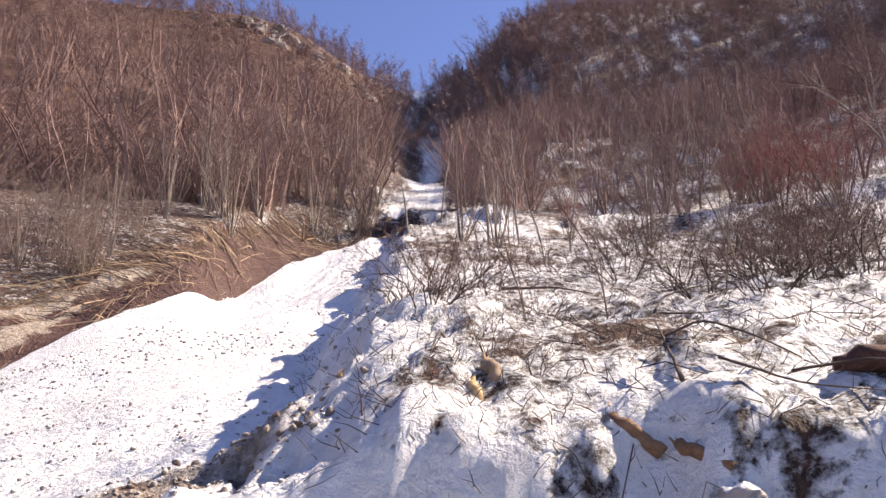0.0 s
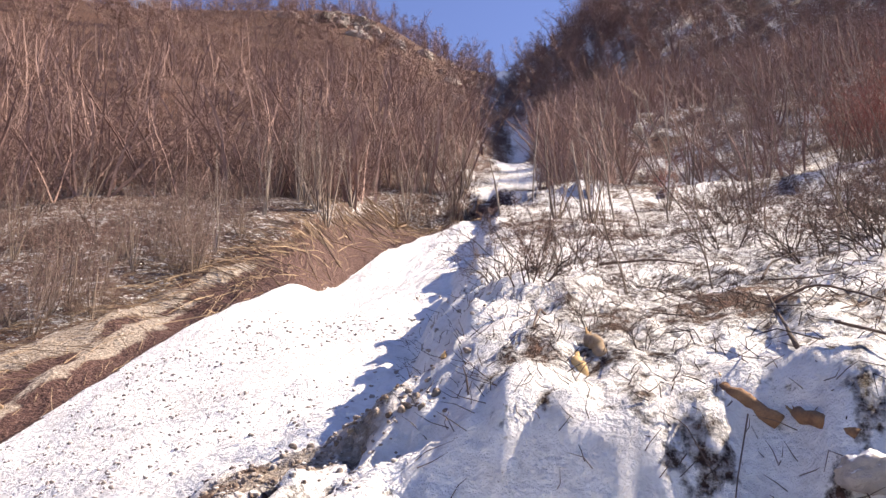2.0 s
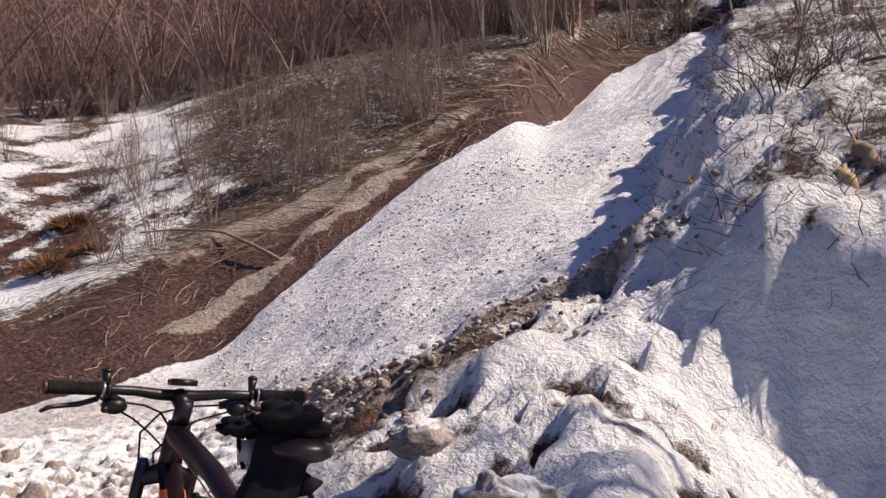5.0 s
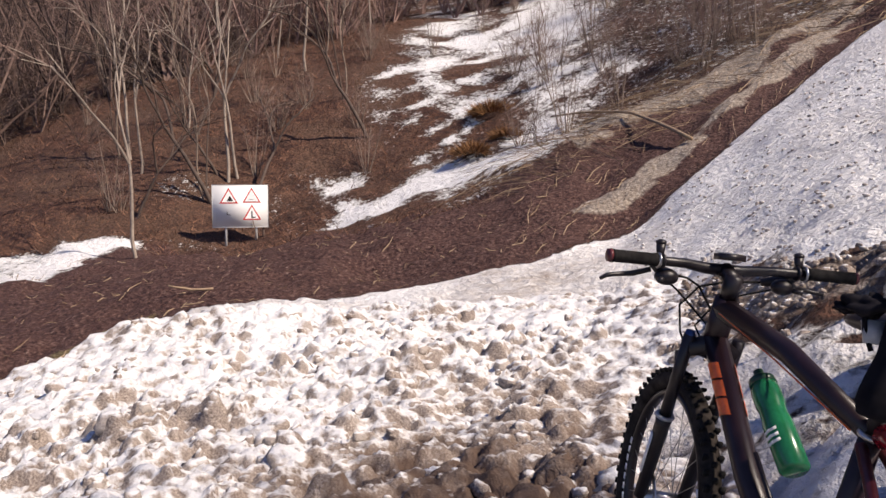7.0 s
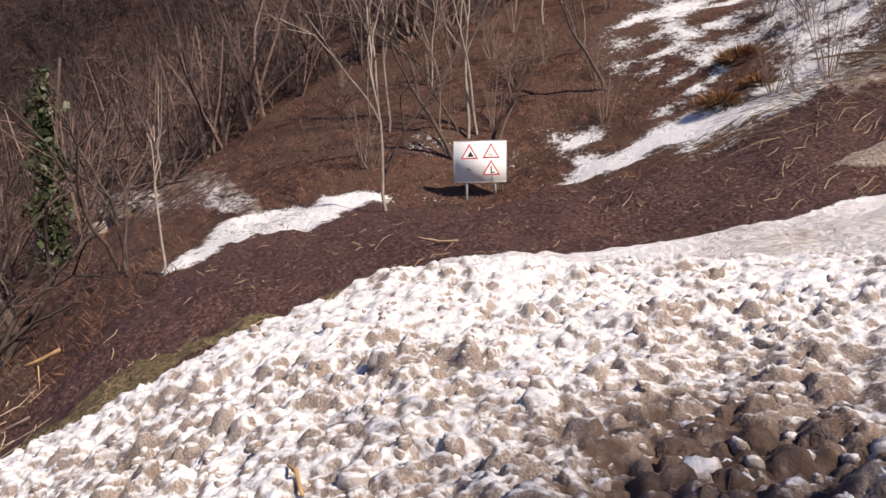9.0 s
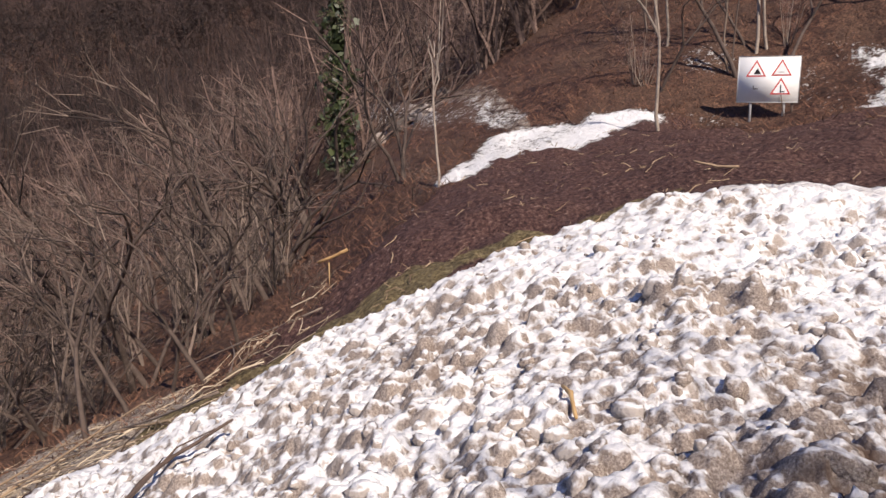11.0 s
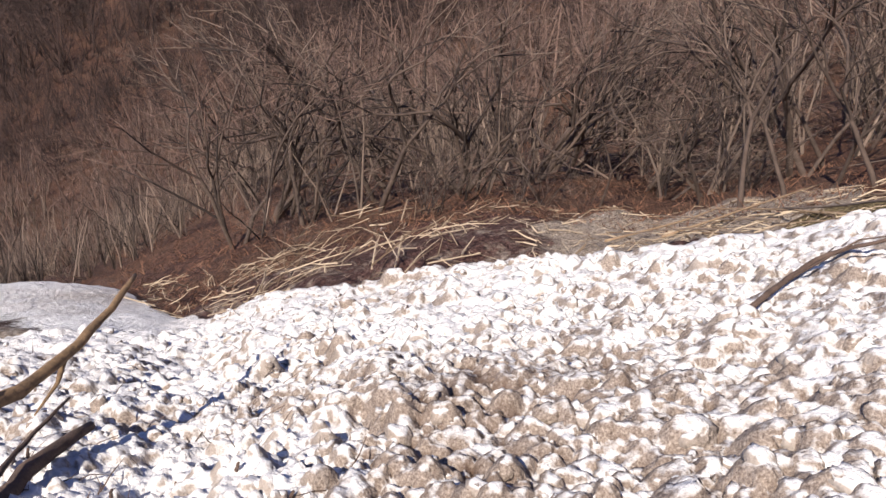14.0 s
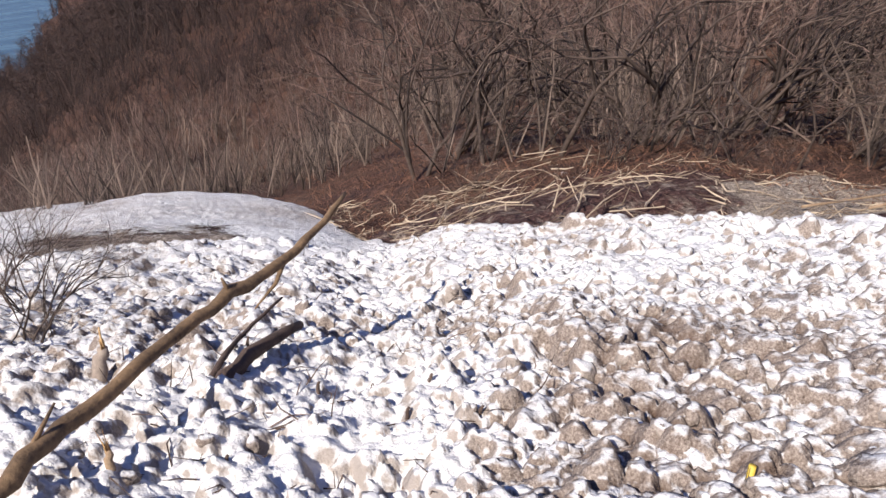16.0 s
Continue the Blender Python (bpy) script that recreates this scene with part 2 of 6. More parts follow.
# The valley sides by bearing, at five distances
FAR_R = (22, 45, 90, 180, 350)
FAR_B = (-180, -150, -90, -31, -8, 1, 14, 30, 45, 60, 75, 90, 100, 115, 130, 145, 160, 170, 180)
FAR_22 = (-8.5, -5, 5, 8.3, 8, 8, 7.3, 5.9, 4.0, 1.9, 1.05, 0.0, -3, -6, -6.5, -7, -8.5, -8.5, -8.5)
FAR_45 = (-19, -10, 12, 18, 17.5, 18, 18.5, 18, 14.5, 13, 9, 1.5, -4, -9, -12, -13, -17, -18, -19)
FAR_90 = (-36, -20, 28, 45, 45, 41, 50, 50, 42, 38, 28, 12, 4, -2, -6, -12, -18, -24, -36)
FAR_180 = (-60, -40, 60, 114, 124, 103, 118, 112, 105, 95, 75, 45, 30, 20, 15, 5, -15, -40, -60)
FAR_350 = (-100, -80, 110, 200, 195, 180, 200, 205, 200, 180, 150, 110, 90, 70, 60, 30, -20, -70, -100)


def round_table(b, knots, values):
    """Smooth value by bearing."""
    k = np.array(knots, float)
    v = np.array(values, float)
    m = np.gradient(v, k)
    i = np.clip(np.searchsorted(k, b, side="right") - 1, 0, len(k) - 2)
    h = k[i + 1] - k[i]
    t = (b - k[i]) / h
    lim = lambda s: np.clip(s, -3 * np.abs(v[i + 1] - v[i]) / h, 3 * np.abs(v[i + 1] - v[i]) / h)
    return ((2 * t ** 3 - 3 * t ** 2 + 1) * v[i] + (t ** 3 - 2 * t ** 2 + t) * h * lim(m[i])
            + (-2 * t ** 3 + 3 * t ** 2) * v[i + 1] + (t ** 3 - t ** 2) * h * lim(m[i + 1]))


def polar(x, y):
    return np.degrees(np.arctan2(-x, y)), np.hypot(x, y)


def gully_line(y):
    return 0.3 + 0.013 * y + 1.0 * np.sin(y * 0.03)


def relief(x, y):
    """Height of the bare ground, without the fine roughness."""
    b, r = polar(x, y)
    re, ze = round_table(b, EDGE_B, EDGE_R), round_table(b, EDGE_B, EDGE_Z)
    lift = round_table(b, LIFT_B, LIFT_Z)
    inside = ze * (np.maximum(r, 1e-6) / re) ** 1.12 + lift * np.minimum(r / re, 1.0) ** 5
    ze = ze + lift
    far = [round_table(b, FAR_B, v) for v in (FAR_22, FAR_45, FAR_90, FAR_180, FAR_350)]
    rings = np.log(np.array(FAR_R, float))
    lr = np.log(np.maximum(r, 1.0))
    # from the edge outwards: edge, then the rings beyond it
    out = np.array(far[-1] + 0.12 * np.maximum(r - 350, 0) * np.sign(far[-1] + 1e-6) * 0.3)
    for k in range(len(FAR_R) - 2, -1, -1):
        t = smooth(0, 1, (lr - rings[k]) / (rings[k + 1] - rings[k])) * 0.35 + 0.65 * np.clip((r - FAR_R[k]) / (FAR_R[k + 1] - FAR_R[k]), 0, 1)
        out = np.where(r < FAR_R[k + 1], far[k] + (far[k + 1] - far[k]) * t, out)
    first = np.maximum(re * 1.25, 22.0)
    r1z = np.where(re < 17, far[0], far[0] + (far[1] - far[0]) * np.clip((first - 22) / 23, 0, 1))
    t = np.clip((r - re) / (first - re), 0, 1)
    out = np.where(r < first, ze + (r1z - ze) * t, out)
    z = np.where(r < re, inside, out)
    # the snow lies a little thicker than the soil beyond it
    z = z - 0.35 * smooth(0, 0.9, r - re) * smooth(12, 25, b) * (1 - smooth(150, 162, b)) * (1 - smooth(0, 9, r - re))
    return z


STRIPE = ((-5.4, 6.9), (-4.4, 6.15), (-3.3, 5.35), (-2.7, 5.6), (-2.35, 6.2), (-2.0, 6.75), (-1.6, 6.95))
BEND = ((-17.8, 0.8), (-19.8, 2.1), (-22.6, 3.7), (-23.1, 5.3), (-22.8, 6.9))
ROAD = ((-24.5, 3.4), (-27.2, 3.3), (-36.0, 2.3), (-46.0, 1.2), (-59.0, -3.4))
STRIP_A = ((-13.9, 15.4), (-12.9, 17.0), (-11.5, 19.2), (-10.7, 22.4), (-9.4, 25.6))
STRIP_B = ((-10.8, 12.4), (-10.6, 14.5), (-10.7, 16.5), (-10.5, 19.5), (-10.0, 21.5))



def along(x, y, line):
    """Distance from a bent line, and how far along it, 0 to 1."""
    best, part_of = np.full(np.shape(x), 1e9), np.zeros(np.shape(x))
    for k in range(len(line) - 1):
        (ax, ay), (bx, by) = line[k], line[k + 1]
        t = np.clip(((x - ax) * (bx - ax) + (y - ay) * (by - ay)) / ((bx - ax) ** 2 + (by - ay) ** 2), 0, 1)
        dist = np.hypot(x - ax - t * (bx - ax), y - ay - t * (by - ay))
        part_of = np.where(dist < best, (k + t) / (len(line) - 1), part_of)
        best = np.minimum(best, dist)
    return best, part_of


def gravel_strips(x, y):
    da, ta = along(x, y, STRIP_A)
    db, tb = along(x, y, STRIP_B)
    w = 0.42 * fbm(x * 1.1, y * 1.1, 51)
    return np.maximum(1 - smooth(-0.3, 0.3, da + 2 * w - (0.8 - 0.5 * ta)), 1 - smooth(-0.25, 0.2, db + 1.2 * w - (0.55 - 0.25 * tb)))


def pits(x, y):
    """Where the snow has sunk and the brown lumps under it show, 0 to 1."""
    b, r = polar(x, y)
    zone = smooth(126, 138, b + 8 * fbm(x * 0.6, y * 0.6, 84)) * smooth(1.3, 1.8, r) * (1 - smooth(6.5, 9, r))
    return zone * smooth(0.05, 0.40, fbm(x * 2.3, y * 2.3, 83, 3))


def trampled(x, y):
    """Where feet have broken up the snow at the foot of the bank, 0 to 1."""
    b, r = polar(x, y)
    return smooth(2, 9, b) * (1 - smooth(27, 33, b)) * smooth(1.9, 2.5, r) * (1 - smooth(6.2, 7.4, r))


def shape(x, y):
    """Height of the ground as it lies: relief, bank, gully and roughness."""
    b, r = polar(x, y)
    z = relief(x, y)
    # the bank at the right of the slide, cut by it
    s = x + 1.3 + 0.035 * (y - 8) + 0.5 * fbm(x * 0.45, y * 0.45, 5) + 0.35 * fbm(x * 1.6, y * 1.6, 13)
    up = smooth(5, 9, y) * (1 - smooth(45, 60, y))
    z = z + up * (0.80 * smooth(-0.55, 0.6, s) * (1 - smooth(4, 14, s)) - 0.30 * (1 - smooth(-0.55, 0.6, s)) * (1 - smooth(3, 10, -s)))
    # runnels down the cut face
    z = z + up * np.exp(-(s / 0.7) ** 2) * (0.24 * value_noise(x * 0.8, y * 2.6, 18) - 0.16 * np.abs(value_noise(x * 2.0, y * 4.5, 19)))
    # the gully
    g = np.abs(x + gully_line(y))
    z = z - smooth(45, 90, y) * (1 - smooth(140, 178, y)) * np.where(y > 0, 1, 0) * (0.05 * np.maximum(y - 40, 0)) * np.exp(-(g / (2.5 + 0.03 * np.maximum(y, 0))) ** 2)
    # the steep front of the bank
    front = smooth(-75, -45, b) * (1 - smooth(0, 13, b))
    crest = smooth(5.25, 5.95, r + 0.35 * fbm(x * 0.7, y * 0.7, 6) + 0.16 * fbm(x * 3, y * 3, 10))
    z = z - 0.92 * front * (1 - crest) * smooth(0.8, 2.6, r) + 0.30 * front * crest * (1 - smooth(6.4, 9.5, r))
    z = z + front * np.exp(-((r - 5.6) / 0.3) ** 2) * (0.10 * fbm(x * 5, y * 5, 20) + 0.10 * value_noise(x * 2.2, y * 2.2, 22))
    # the white hump beyond the grey-brown patch
    z = z + 0.5 * np.exp(-((x + 4.2) ** 2 + (y + 16.3) ** 2) / 8.0)
    # the hollow round the warning board
    z = z - 0.38 * np.exp(-((x + 20.8) ** 2 + (y - 9.1) ** 2) / 7.0)
    # the mound that the bicycle leans over
    z = z + 0.33 * np.exp(-((x + 1.5) ** 2 + (y - 1.85) ** 2) / 0.9) + 0.12 * np.exp(-((x + 0.8) ** 2 + (y - 1.3) ** 2) / 0.25)
    # broken, trampled ground on the bank
    right = (1 - smooth(8, 20, b)) * smooth(-120, -90, b) * smooth(2.0, 4.5, r) * (1 - smooth(60, 90, r))
    z = z + right * (0.22 * fbm(x * 0.55, y * 0.55, 7) + 0.13 * np.abs(fbm(x * 1.7, y * 1.7, 8)) + 0.08 * fbm(x * 4, y * 4, 9))
    # the tipped soil is lumpy
    lumpy = smooth(14, 25, b) * (1 - smooth(150, 162, b)) * smooth(0.3, 1.5, r - round_table(b, EDGE_B, EDGE_R)) * (1 - smooth(26, 40, r))
    z = z + lumpy * (0.32 * fbm(x * 0.5, y * 0.5, 14) + 0.16 * fbm(x * 1.5, y * 1.5, 15))
    z = z + 0.10 * lumpy * gravel_strips(x, y)
    # sunken spots, and a low dirty mound
    z = z - 0.075 * pits(x, y) + 0.16 * np.exp(-((x + 3.1) ** 2 + (y + 3.2) ** 2) / 0.8)
    # trampled snow behind the bicycle
    z = z - trampled(x, y) * (0.06 * smooth(0.0, 0.40, fbm(x * 2.3, y * 2.3, 91)) + 0.13 * smooth(0.0, 0.28, fbm(x * 4.6, y * 4.6, 92)) - 0.04)
    # roughness
    z = z + 0.10 * fbm(x * 0.9, y * 0.9, 1) * smooth(0.6, 3, r) + 0.045 * fbm(x * 3.1, y * 3.1, 2) * smooth(0.3, 1.5, r)
    z = z + (0.12 * np.abs(fbm(x * 2.1, y * 2.1, 16)) + 0.05 * fbm(x * 6, y * 6, 17)) * smooth(0.8, 1.6, r) * (1 - smooth(9, 14, r))
    z = z + 0.5 * fbm(x * 0.12, y * 0.12, 3) * smooth(12, 40, r) + 4.0 * fbm(x * 0.02, y * 0.02, 4) * smooth(60, 200, r)
    return z


def lump_zone(x, y):
    """Where the broken-up avalanche snow lies, 0 to 1."""
    b, r = polar(x, y)
    b = np.where(b < -150, b + 360, b)
    nb = b + 10 * fbm(x * 0.5, y * 0.5, 33) * smooth(1.0, 2.5, r)
    re = np.minimum(round_table(np.minimum(b, 180.0), EDGE_B, EDGE_R), 10.2)
    return smooth(35, 46, nb) * (1 - smooth(178, 188, b)) * smooth(1.55, 1.9, r) * (1 - smooth(re - 0.25, re + 0.1, r)) * smooth(0.45, 0.9, np.hypot((x + 1.45) * 0.75, y - 1.75))


def lump_relief(x, y):
    """Height of the snow lumps over the ground, and how deep in the gaps between them a spot lies."""
    b, r = polar(x, y)
    b = np.where(b < -150, b + 360, b)
    wx = x + 0.020 * fbm(x * 9, y * 9, 36) + 0.008 * value_noise(x * 40, y * 40, 38)
    wy = y + 0.020 * fbm(x * 9, y * 9, 37) + 0.008 * value_noise(x * 40, y * 40, 39)
    brown = np.exp(-((x + 3.5) ** 2 + (y - 2.9) ** 2) / 1.3)
    white = smooth(134, 146, b + 8 * fbm(x * 0.5, y * 0.5, 33)) * (1 - smooth(4.0, 5.0, r))
    thick = smooth(-0.1, 0.45, fbm(x * 0.8, y * 0.8, 34)) * (0.4 + 0.6 * smooth(3.5, 6, r))
    h, cap_of = np.zeros(np.shape(x)), np.zeros(np.shape(x))
    for g, rad, seed, fill in ((0.34, 0.115, 400, -0.95 + 0.75 * brown), (0.155, 0.076, 410, 0.25 - 1.2 * white - 0.9 * smooth(3.4, 5.2, r)), (0.098, 0.047, 430, 0.85 - 1.5 * white), (0.066, 0.033, 420, 0.75 - 1.0 * white)):
        ix, iy = np.floor(wx / g), np.floor(wy / g)
        for di in (-1, 0, 1):
            for dj in (-1, 0, 1):
                cx = (ix + di + 0.5 + 0.42 * lattice(ix + di, iy + dj, seed)) * g
                cy = (iy + dj + 0.5 + 0.42 * lattice(ix + di, iy + dj, seed + 1)) * g
                rr = rad * (1 + 0.32 * lattice(ix + di, iy + dj, seed + 2))
                q = np.clip(1 - ((wx - cx) ** 2 + (wy - cy) ** 2) / rr ** 2, 0, 1)
                there = lattice(ix + di, iy + dj, seed + 3) < fill
                cap = np.where(there, rr * (1.08 + 0.3 * lattice(ix + di, iy + dj, seed + 4)) * q ** 0.46, 0)
                h = np.maximum(h, cap)
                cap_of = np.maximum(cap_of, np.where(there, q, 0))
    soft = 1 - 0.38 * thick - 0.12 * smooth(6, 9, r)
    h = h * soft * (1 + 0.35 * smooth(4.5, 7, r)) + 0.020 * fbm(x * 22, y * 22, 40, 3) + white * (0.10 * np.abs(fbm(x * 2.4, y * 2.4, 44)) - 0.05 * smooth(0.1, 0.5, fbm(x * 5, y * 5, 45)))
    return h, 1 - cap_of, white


def axis_steps(reach):
    steps, v = [0.0], 0.0
    while v < reach:
        v += 0.043 + 0.0145 * min(v, 15.0) + 0.05 * max(v - 15.0, 0.0)
        steps.append(v)
    a = np.array(steps)
    return np.concatenate([-a[:0:-1], a])


def cover(x, y):
    """Snow, soil and dirt on the snow, each 0 to 1."""
    b, r = polar(x, y)
    re, rs = round_table(b, EDGE_B, EDGE_R), round_table(b, SOIL_B, SOIL_R)
    wob = 0.5 * fbm(x * 0.8, y * 0.8, 11)
    fan = 1 - smooth(-0.3, 0.3, r - re + wob * smooth(10, 20, b))
    slide = smooth(1.2, 3.5, b) * (1 - smooth(150, 165, b))
    soil = slide * (1 - smooth(-1.2, 1.2, r - rs + 2 * wob)) * smooth(-0.2, 0.2, r - re + wob)
    snow = 0.95 * fan
    right = 1 - smooth(0, 6, b)
    snow = np.where(r > re, 0.42 - 0.17 * smooth(45, 75, r), snow)
    bank = (1 - smooth(2, 11, b + 3 * wob)) * (b > -100) * smooth(4.6, 6.6, r)
    snow = snow * (1 - bank) + bank * (0.54 - 0.05 * smooth(10, 22, r) - 0.07 * smooth(35, 70, r) + 0.13 * fbm(x * 0.6, y * 0.6, 61) + 0.10 * fbm(x * 2.2, y * 2.2, 65))
    steep = smooth(-28, -16, b) * (1 - smooth(4, 14, b)) * np.exp(-((r - 5.65) / 0.36) ** 2)
    snow = snow - steep * (0.16 + 0.55 * fbm(x * 3.2, y * 3.2, 69))
    g = np.abs(x + gully_line(y))
    chute = smooth(40, 48, y) * (1 - smooth(-1.0, 0.8, g - 0.8 - 0.011 * y + 2.0 * fbm(x * 0.25, y * 0.12, 75))) * (1 - smooth(118, 136, y))
    top_snow = smooth(160, 172, y) * (1 - smooth(200, 240, y)) * (1 - smooth(4, 9, g + 3 * fbm(x * 0.1, y * 0.1, 76)))
    snow = snow * (1 - chute) + chute * (0.55 + 0.14 * fbm(x * 0.3, y * 0.3, 77)) + 0.16 * top_snow
    snow = snow * (1 - soil) + 0.22 * soil
    rs_out = r - rs
    slope = smooth(44, 48, b) * (1 - smooth(160, 172, b)) * smooth(0, 1.5, rs_out) * (r > re + 1)
    snow = np.where(slope > 0, snow * (1 - slope) + slope * np.where(b < 88, 0.17, 0.24), snow)
    nb, nr = b + 4.0 * fbm(x * 0.35, y * 0.35, 71), r + 3.0 * fbm(x * 0.6, y * 0.6, 72)
    band = np.exp(-((rs_out + 0.7 * (nr - r) - 2.0 - 1.3 * smooth(46, 54, b)) / 1.75) ** 2) * smooth(42, 46, b) * (1 - 0.66 * smooth(60, 63, nb) - 0.34 * smooth(69, 75, nb))
    glade = (0.55 * smooth(39.5, 42.5, nb) + 0.45 * smooth(45.5, 49.5, nb)) * (1 - smooth(53, 57.5, nb)) * smooth(23, 25.5, nr) * (1 - smooth(38, 60, r))
    dbend, tbend = along(x, y, BEND)
    bend = 1 - smooth(-0.35, 0.35, dbend - np.interp(tbend, (0, 0.25, 0.5, 0.75, 1), (0.3, 1.2, 2.2, 1.4, 0.3)) + 0.5 * fbm(x * 1.3, y * 1.3, 78))
    droad, troad = along(x, y, ROAD)
    road = 1 - smooth(0.35, 0.8, droad + 0.4 * fbm(x * 0.7, y * 0.7, 79))
    far_road = smooth(80, 82, b) * (1 - smooth(93, 95, b)) * np.exp(-((relief(x, y) - 1.6) / 0.7) ** 2) * smooth(24, 27, r) * (1 - smooth(60, 75, r))
    snow = snow + 0.60 * band * (1 + 0.5 * fbm(x * 0.8, y * 0.8, 73)) + (0.16 + 0.24 * fbm(x * 1.1, y * 0.6, 74) + 0.42 * fbm(x * 2.6, y * 1.3, 94)) * glade * (1 - soil) + 0.13 * smooth(42, 46, b) * (1 - smooth(60, 66, b)) * smooth(24, 28, r) * (1 - soil) + 0.40 * bend * (1 - soil) + 0.40 * bend * soil + 0.22 * far_road + 0.12 * road
    # grey-brown patch with less snow in front of the white hump
    hollow = np.exp(-((r - 10.3) / 3.4) ** 2) * smooth(160, 164, b) * (1 - smooth(176, 181, b))
    snow = snow - 0.62 * hollow * (1 + 0.5 * fbm(x * 0.9, y * 0.9, 63))
    gravel = gravel_strips(x, y) * (1.0 + 0.25 * fbm(x * 0.8, y * 0.8, 52))
    edge_strip = np.exp(-((r - re - 1.9) / 0.7) ** 2) * smooth(70, 74, b) * (1 - smooth(82, 86, b))
    pale = np.exp(-((r - 13.0) / 1.9) ** 2) * smooth(103, 108, b) * (1 - smooth(121, 127, b + 5 * wob))
    gravel = np.clip(gravel + 0.8 * edge_strip + 1.5 * pale + 0.7 * np.exp(-((r - re - 1.3) / 0.8) ** 2) * smooth(84, 88, b) * (1 - smooth(100, 106, b)) + 0.7 * hollow + 0.6 * road, 0, 1)
    # brown, thawed stripe across the foot of the bank
    ds, ts = along(x, y, STRIPE)
    stripe = 1 - smooth(-0.3, 0.5, ds + 0.4 * fbm(x * 1.2, y * 1.2, 66) - 0.36)
    trod = smooth(-70, -50, b) * (1 - smooth(30, 46, b)) * smooth(1.6, 2.4, r) * (1 - smooth(6, 11, r))
    snow = snow - stripe * (0.40 + 0.30 * fbm(x * 1.7, y * 1.7, 64)) - 0.22 * trod * smooth(6, 16, b) + 0.2 * trod * fbm(x * 1.1, y * 1.1, 62)
    gravel = np.clip(gravel + 0.75 * stripe + 0.5 * soil * smooth(102, 110, b), 0, 1)
    # between the lumps the old snow is thin and brown
    thin_snow = smooth(38, 50, b + 6 * wob) * (1 - smooth(132, 142, b)) * (1 - smooth(4.6, 7.5, r + wob))
    snow = snow - thin_snow * (0.27 + 0.22 * fbm(x * 1.4, y * 1.4, 67)) - 0.16 * smooth(130, 142, b) * (1 - smooth(150, 172, b)) * (1 - smooth(4, 8, r)) * (1 + fbm(x * 1.6, y * 1.6, 68))
    snow = snow - 0.34 * pits(x, y) - trampled(x, y) * (0.06 + 0.34 * smooth(0.08, 0.36, fbm(x * 4.6, y * 4.6, 92)) + 0.26 * fbm(x * 2.1, y * 2.1, 93))
    dirty = np.clip(0.3 + 1.0 * fbm(x * 0.5, y * 0.5, 21), 0, 1)
    dirty = dirty * fan * (0.35 + 0.65 * smooth(30, 48, b))
    dirty = np.clip(dirty + 0.25 * smooth(32, 46, b) * (1 - smooth(132, 142, b)) * (1 - smooth(4.5, 7.5, r)), 0, 1) * fan
    # the bearings near the bicycle are browned for dirt and for shade
    dirty = np.clip(dirty + 0.9 * stripe, 0, 1) + 0.9 * np.clip(1.5 * fbm(x * 0.8, y * 0.8, 23) + smooth(36, 44, b) * (1 - smooth(54, 66, b)), 0, 1) * thin_snow
    # brown patch by the bicycle: soil, plus shade put into the colour
    bike_dirt_shade = np.exp(-((x + 3.3) ** 2 + (y - 3.3) ** 2) / 1.4)
    snow = snow - 0.34 * bike_dirt_shade
    snow = snow - 0.14 * smooth(92, 108, b) * (1 - smooth(126, 136, b)) * (1 - smooth(2.8, 4.2, r))
    dirty = dirty + 1.0 * bike_dirt_shade + 0.9 * np.exp(-((x + 3.0) ** 2 + (y + 3.0) ** 2) / 1.3) + 0.5 * pits(x, y)
    # trodden grass along the rim of the snow
    verge = smooth(69, 74, b) * (1 - smooth(106, 114, b)) * smooth(0.0, 0.4, r - re + wob) * (1 - smooth(2.2, 3.2, r - re + 1.5 * wob))
    return snow, soil, dirty, gravel, np.clip(verge, 0, 1)


def mesh_of(name, verts, faces, mats, smooth_shade=False):
    me = bpy.data.meshes.new(name)
    verts = np.asarray(verts, dtype=np.float32).reshape(-1, 3)
    faces = np.asarray(faces, dtype=np.int32)
    n, k = faces.shape
    me.vertices.add(len(verts))
    me.vertices.foreach_set("co", verts.ravel())
    me.loops.add(n * k)
    me.loops.foreach_set("vertex_index", faces.ravel())
    me.polygons.add(n)
    me.polygons.foreach_set("loop_start", np.arange(0, n * k, k, dtype=np.int32))
    me.polygons.foreach_set("use_smooth", np.full(n, smooth_shade))
    for m in mats:
        me.materials.append(m)
    me.update(calc_edges=True)
    return me


def weight(me, name, values):
    me.attributes.new(name, "FLOAT", "POINT").data.foreach_set("value", np.asarray(values, np.float32))


def build_ground():
    ax = axis_steps(3000.0)
    n = len(ax)
    x, y = [g.ravel() for g in np.meshgrid(ax, ax)]
    z = np.maximum(shape(x, y) - 0.13 * lump_zone(x, y), -140.0)
    i = np.arange(n * n).reshape(n, n)
    faces = np.stack([i[:-1, :-1], i[:-1, 1:], i[1:, 1:], i[1:, :-1]], -1).reshape(-1, 4)
    me = mesh_of("ground", np.stack([x, y, z], 1), faces, [GROUND], True)
    snow, soil, dirty, gravel, verge = cover(x, y)
    weight(me, "gravel", gravel), weight(me, "verge", verge)
    weight(me, "snow", snow), weight(me, "soil", soil), weight(me, "dirty", dirty)
    return tagged(new("ground", me), "steep valley side with old snow, bare soil and leaf litter", "ground", kind="structure")


ground = build_ground()


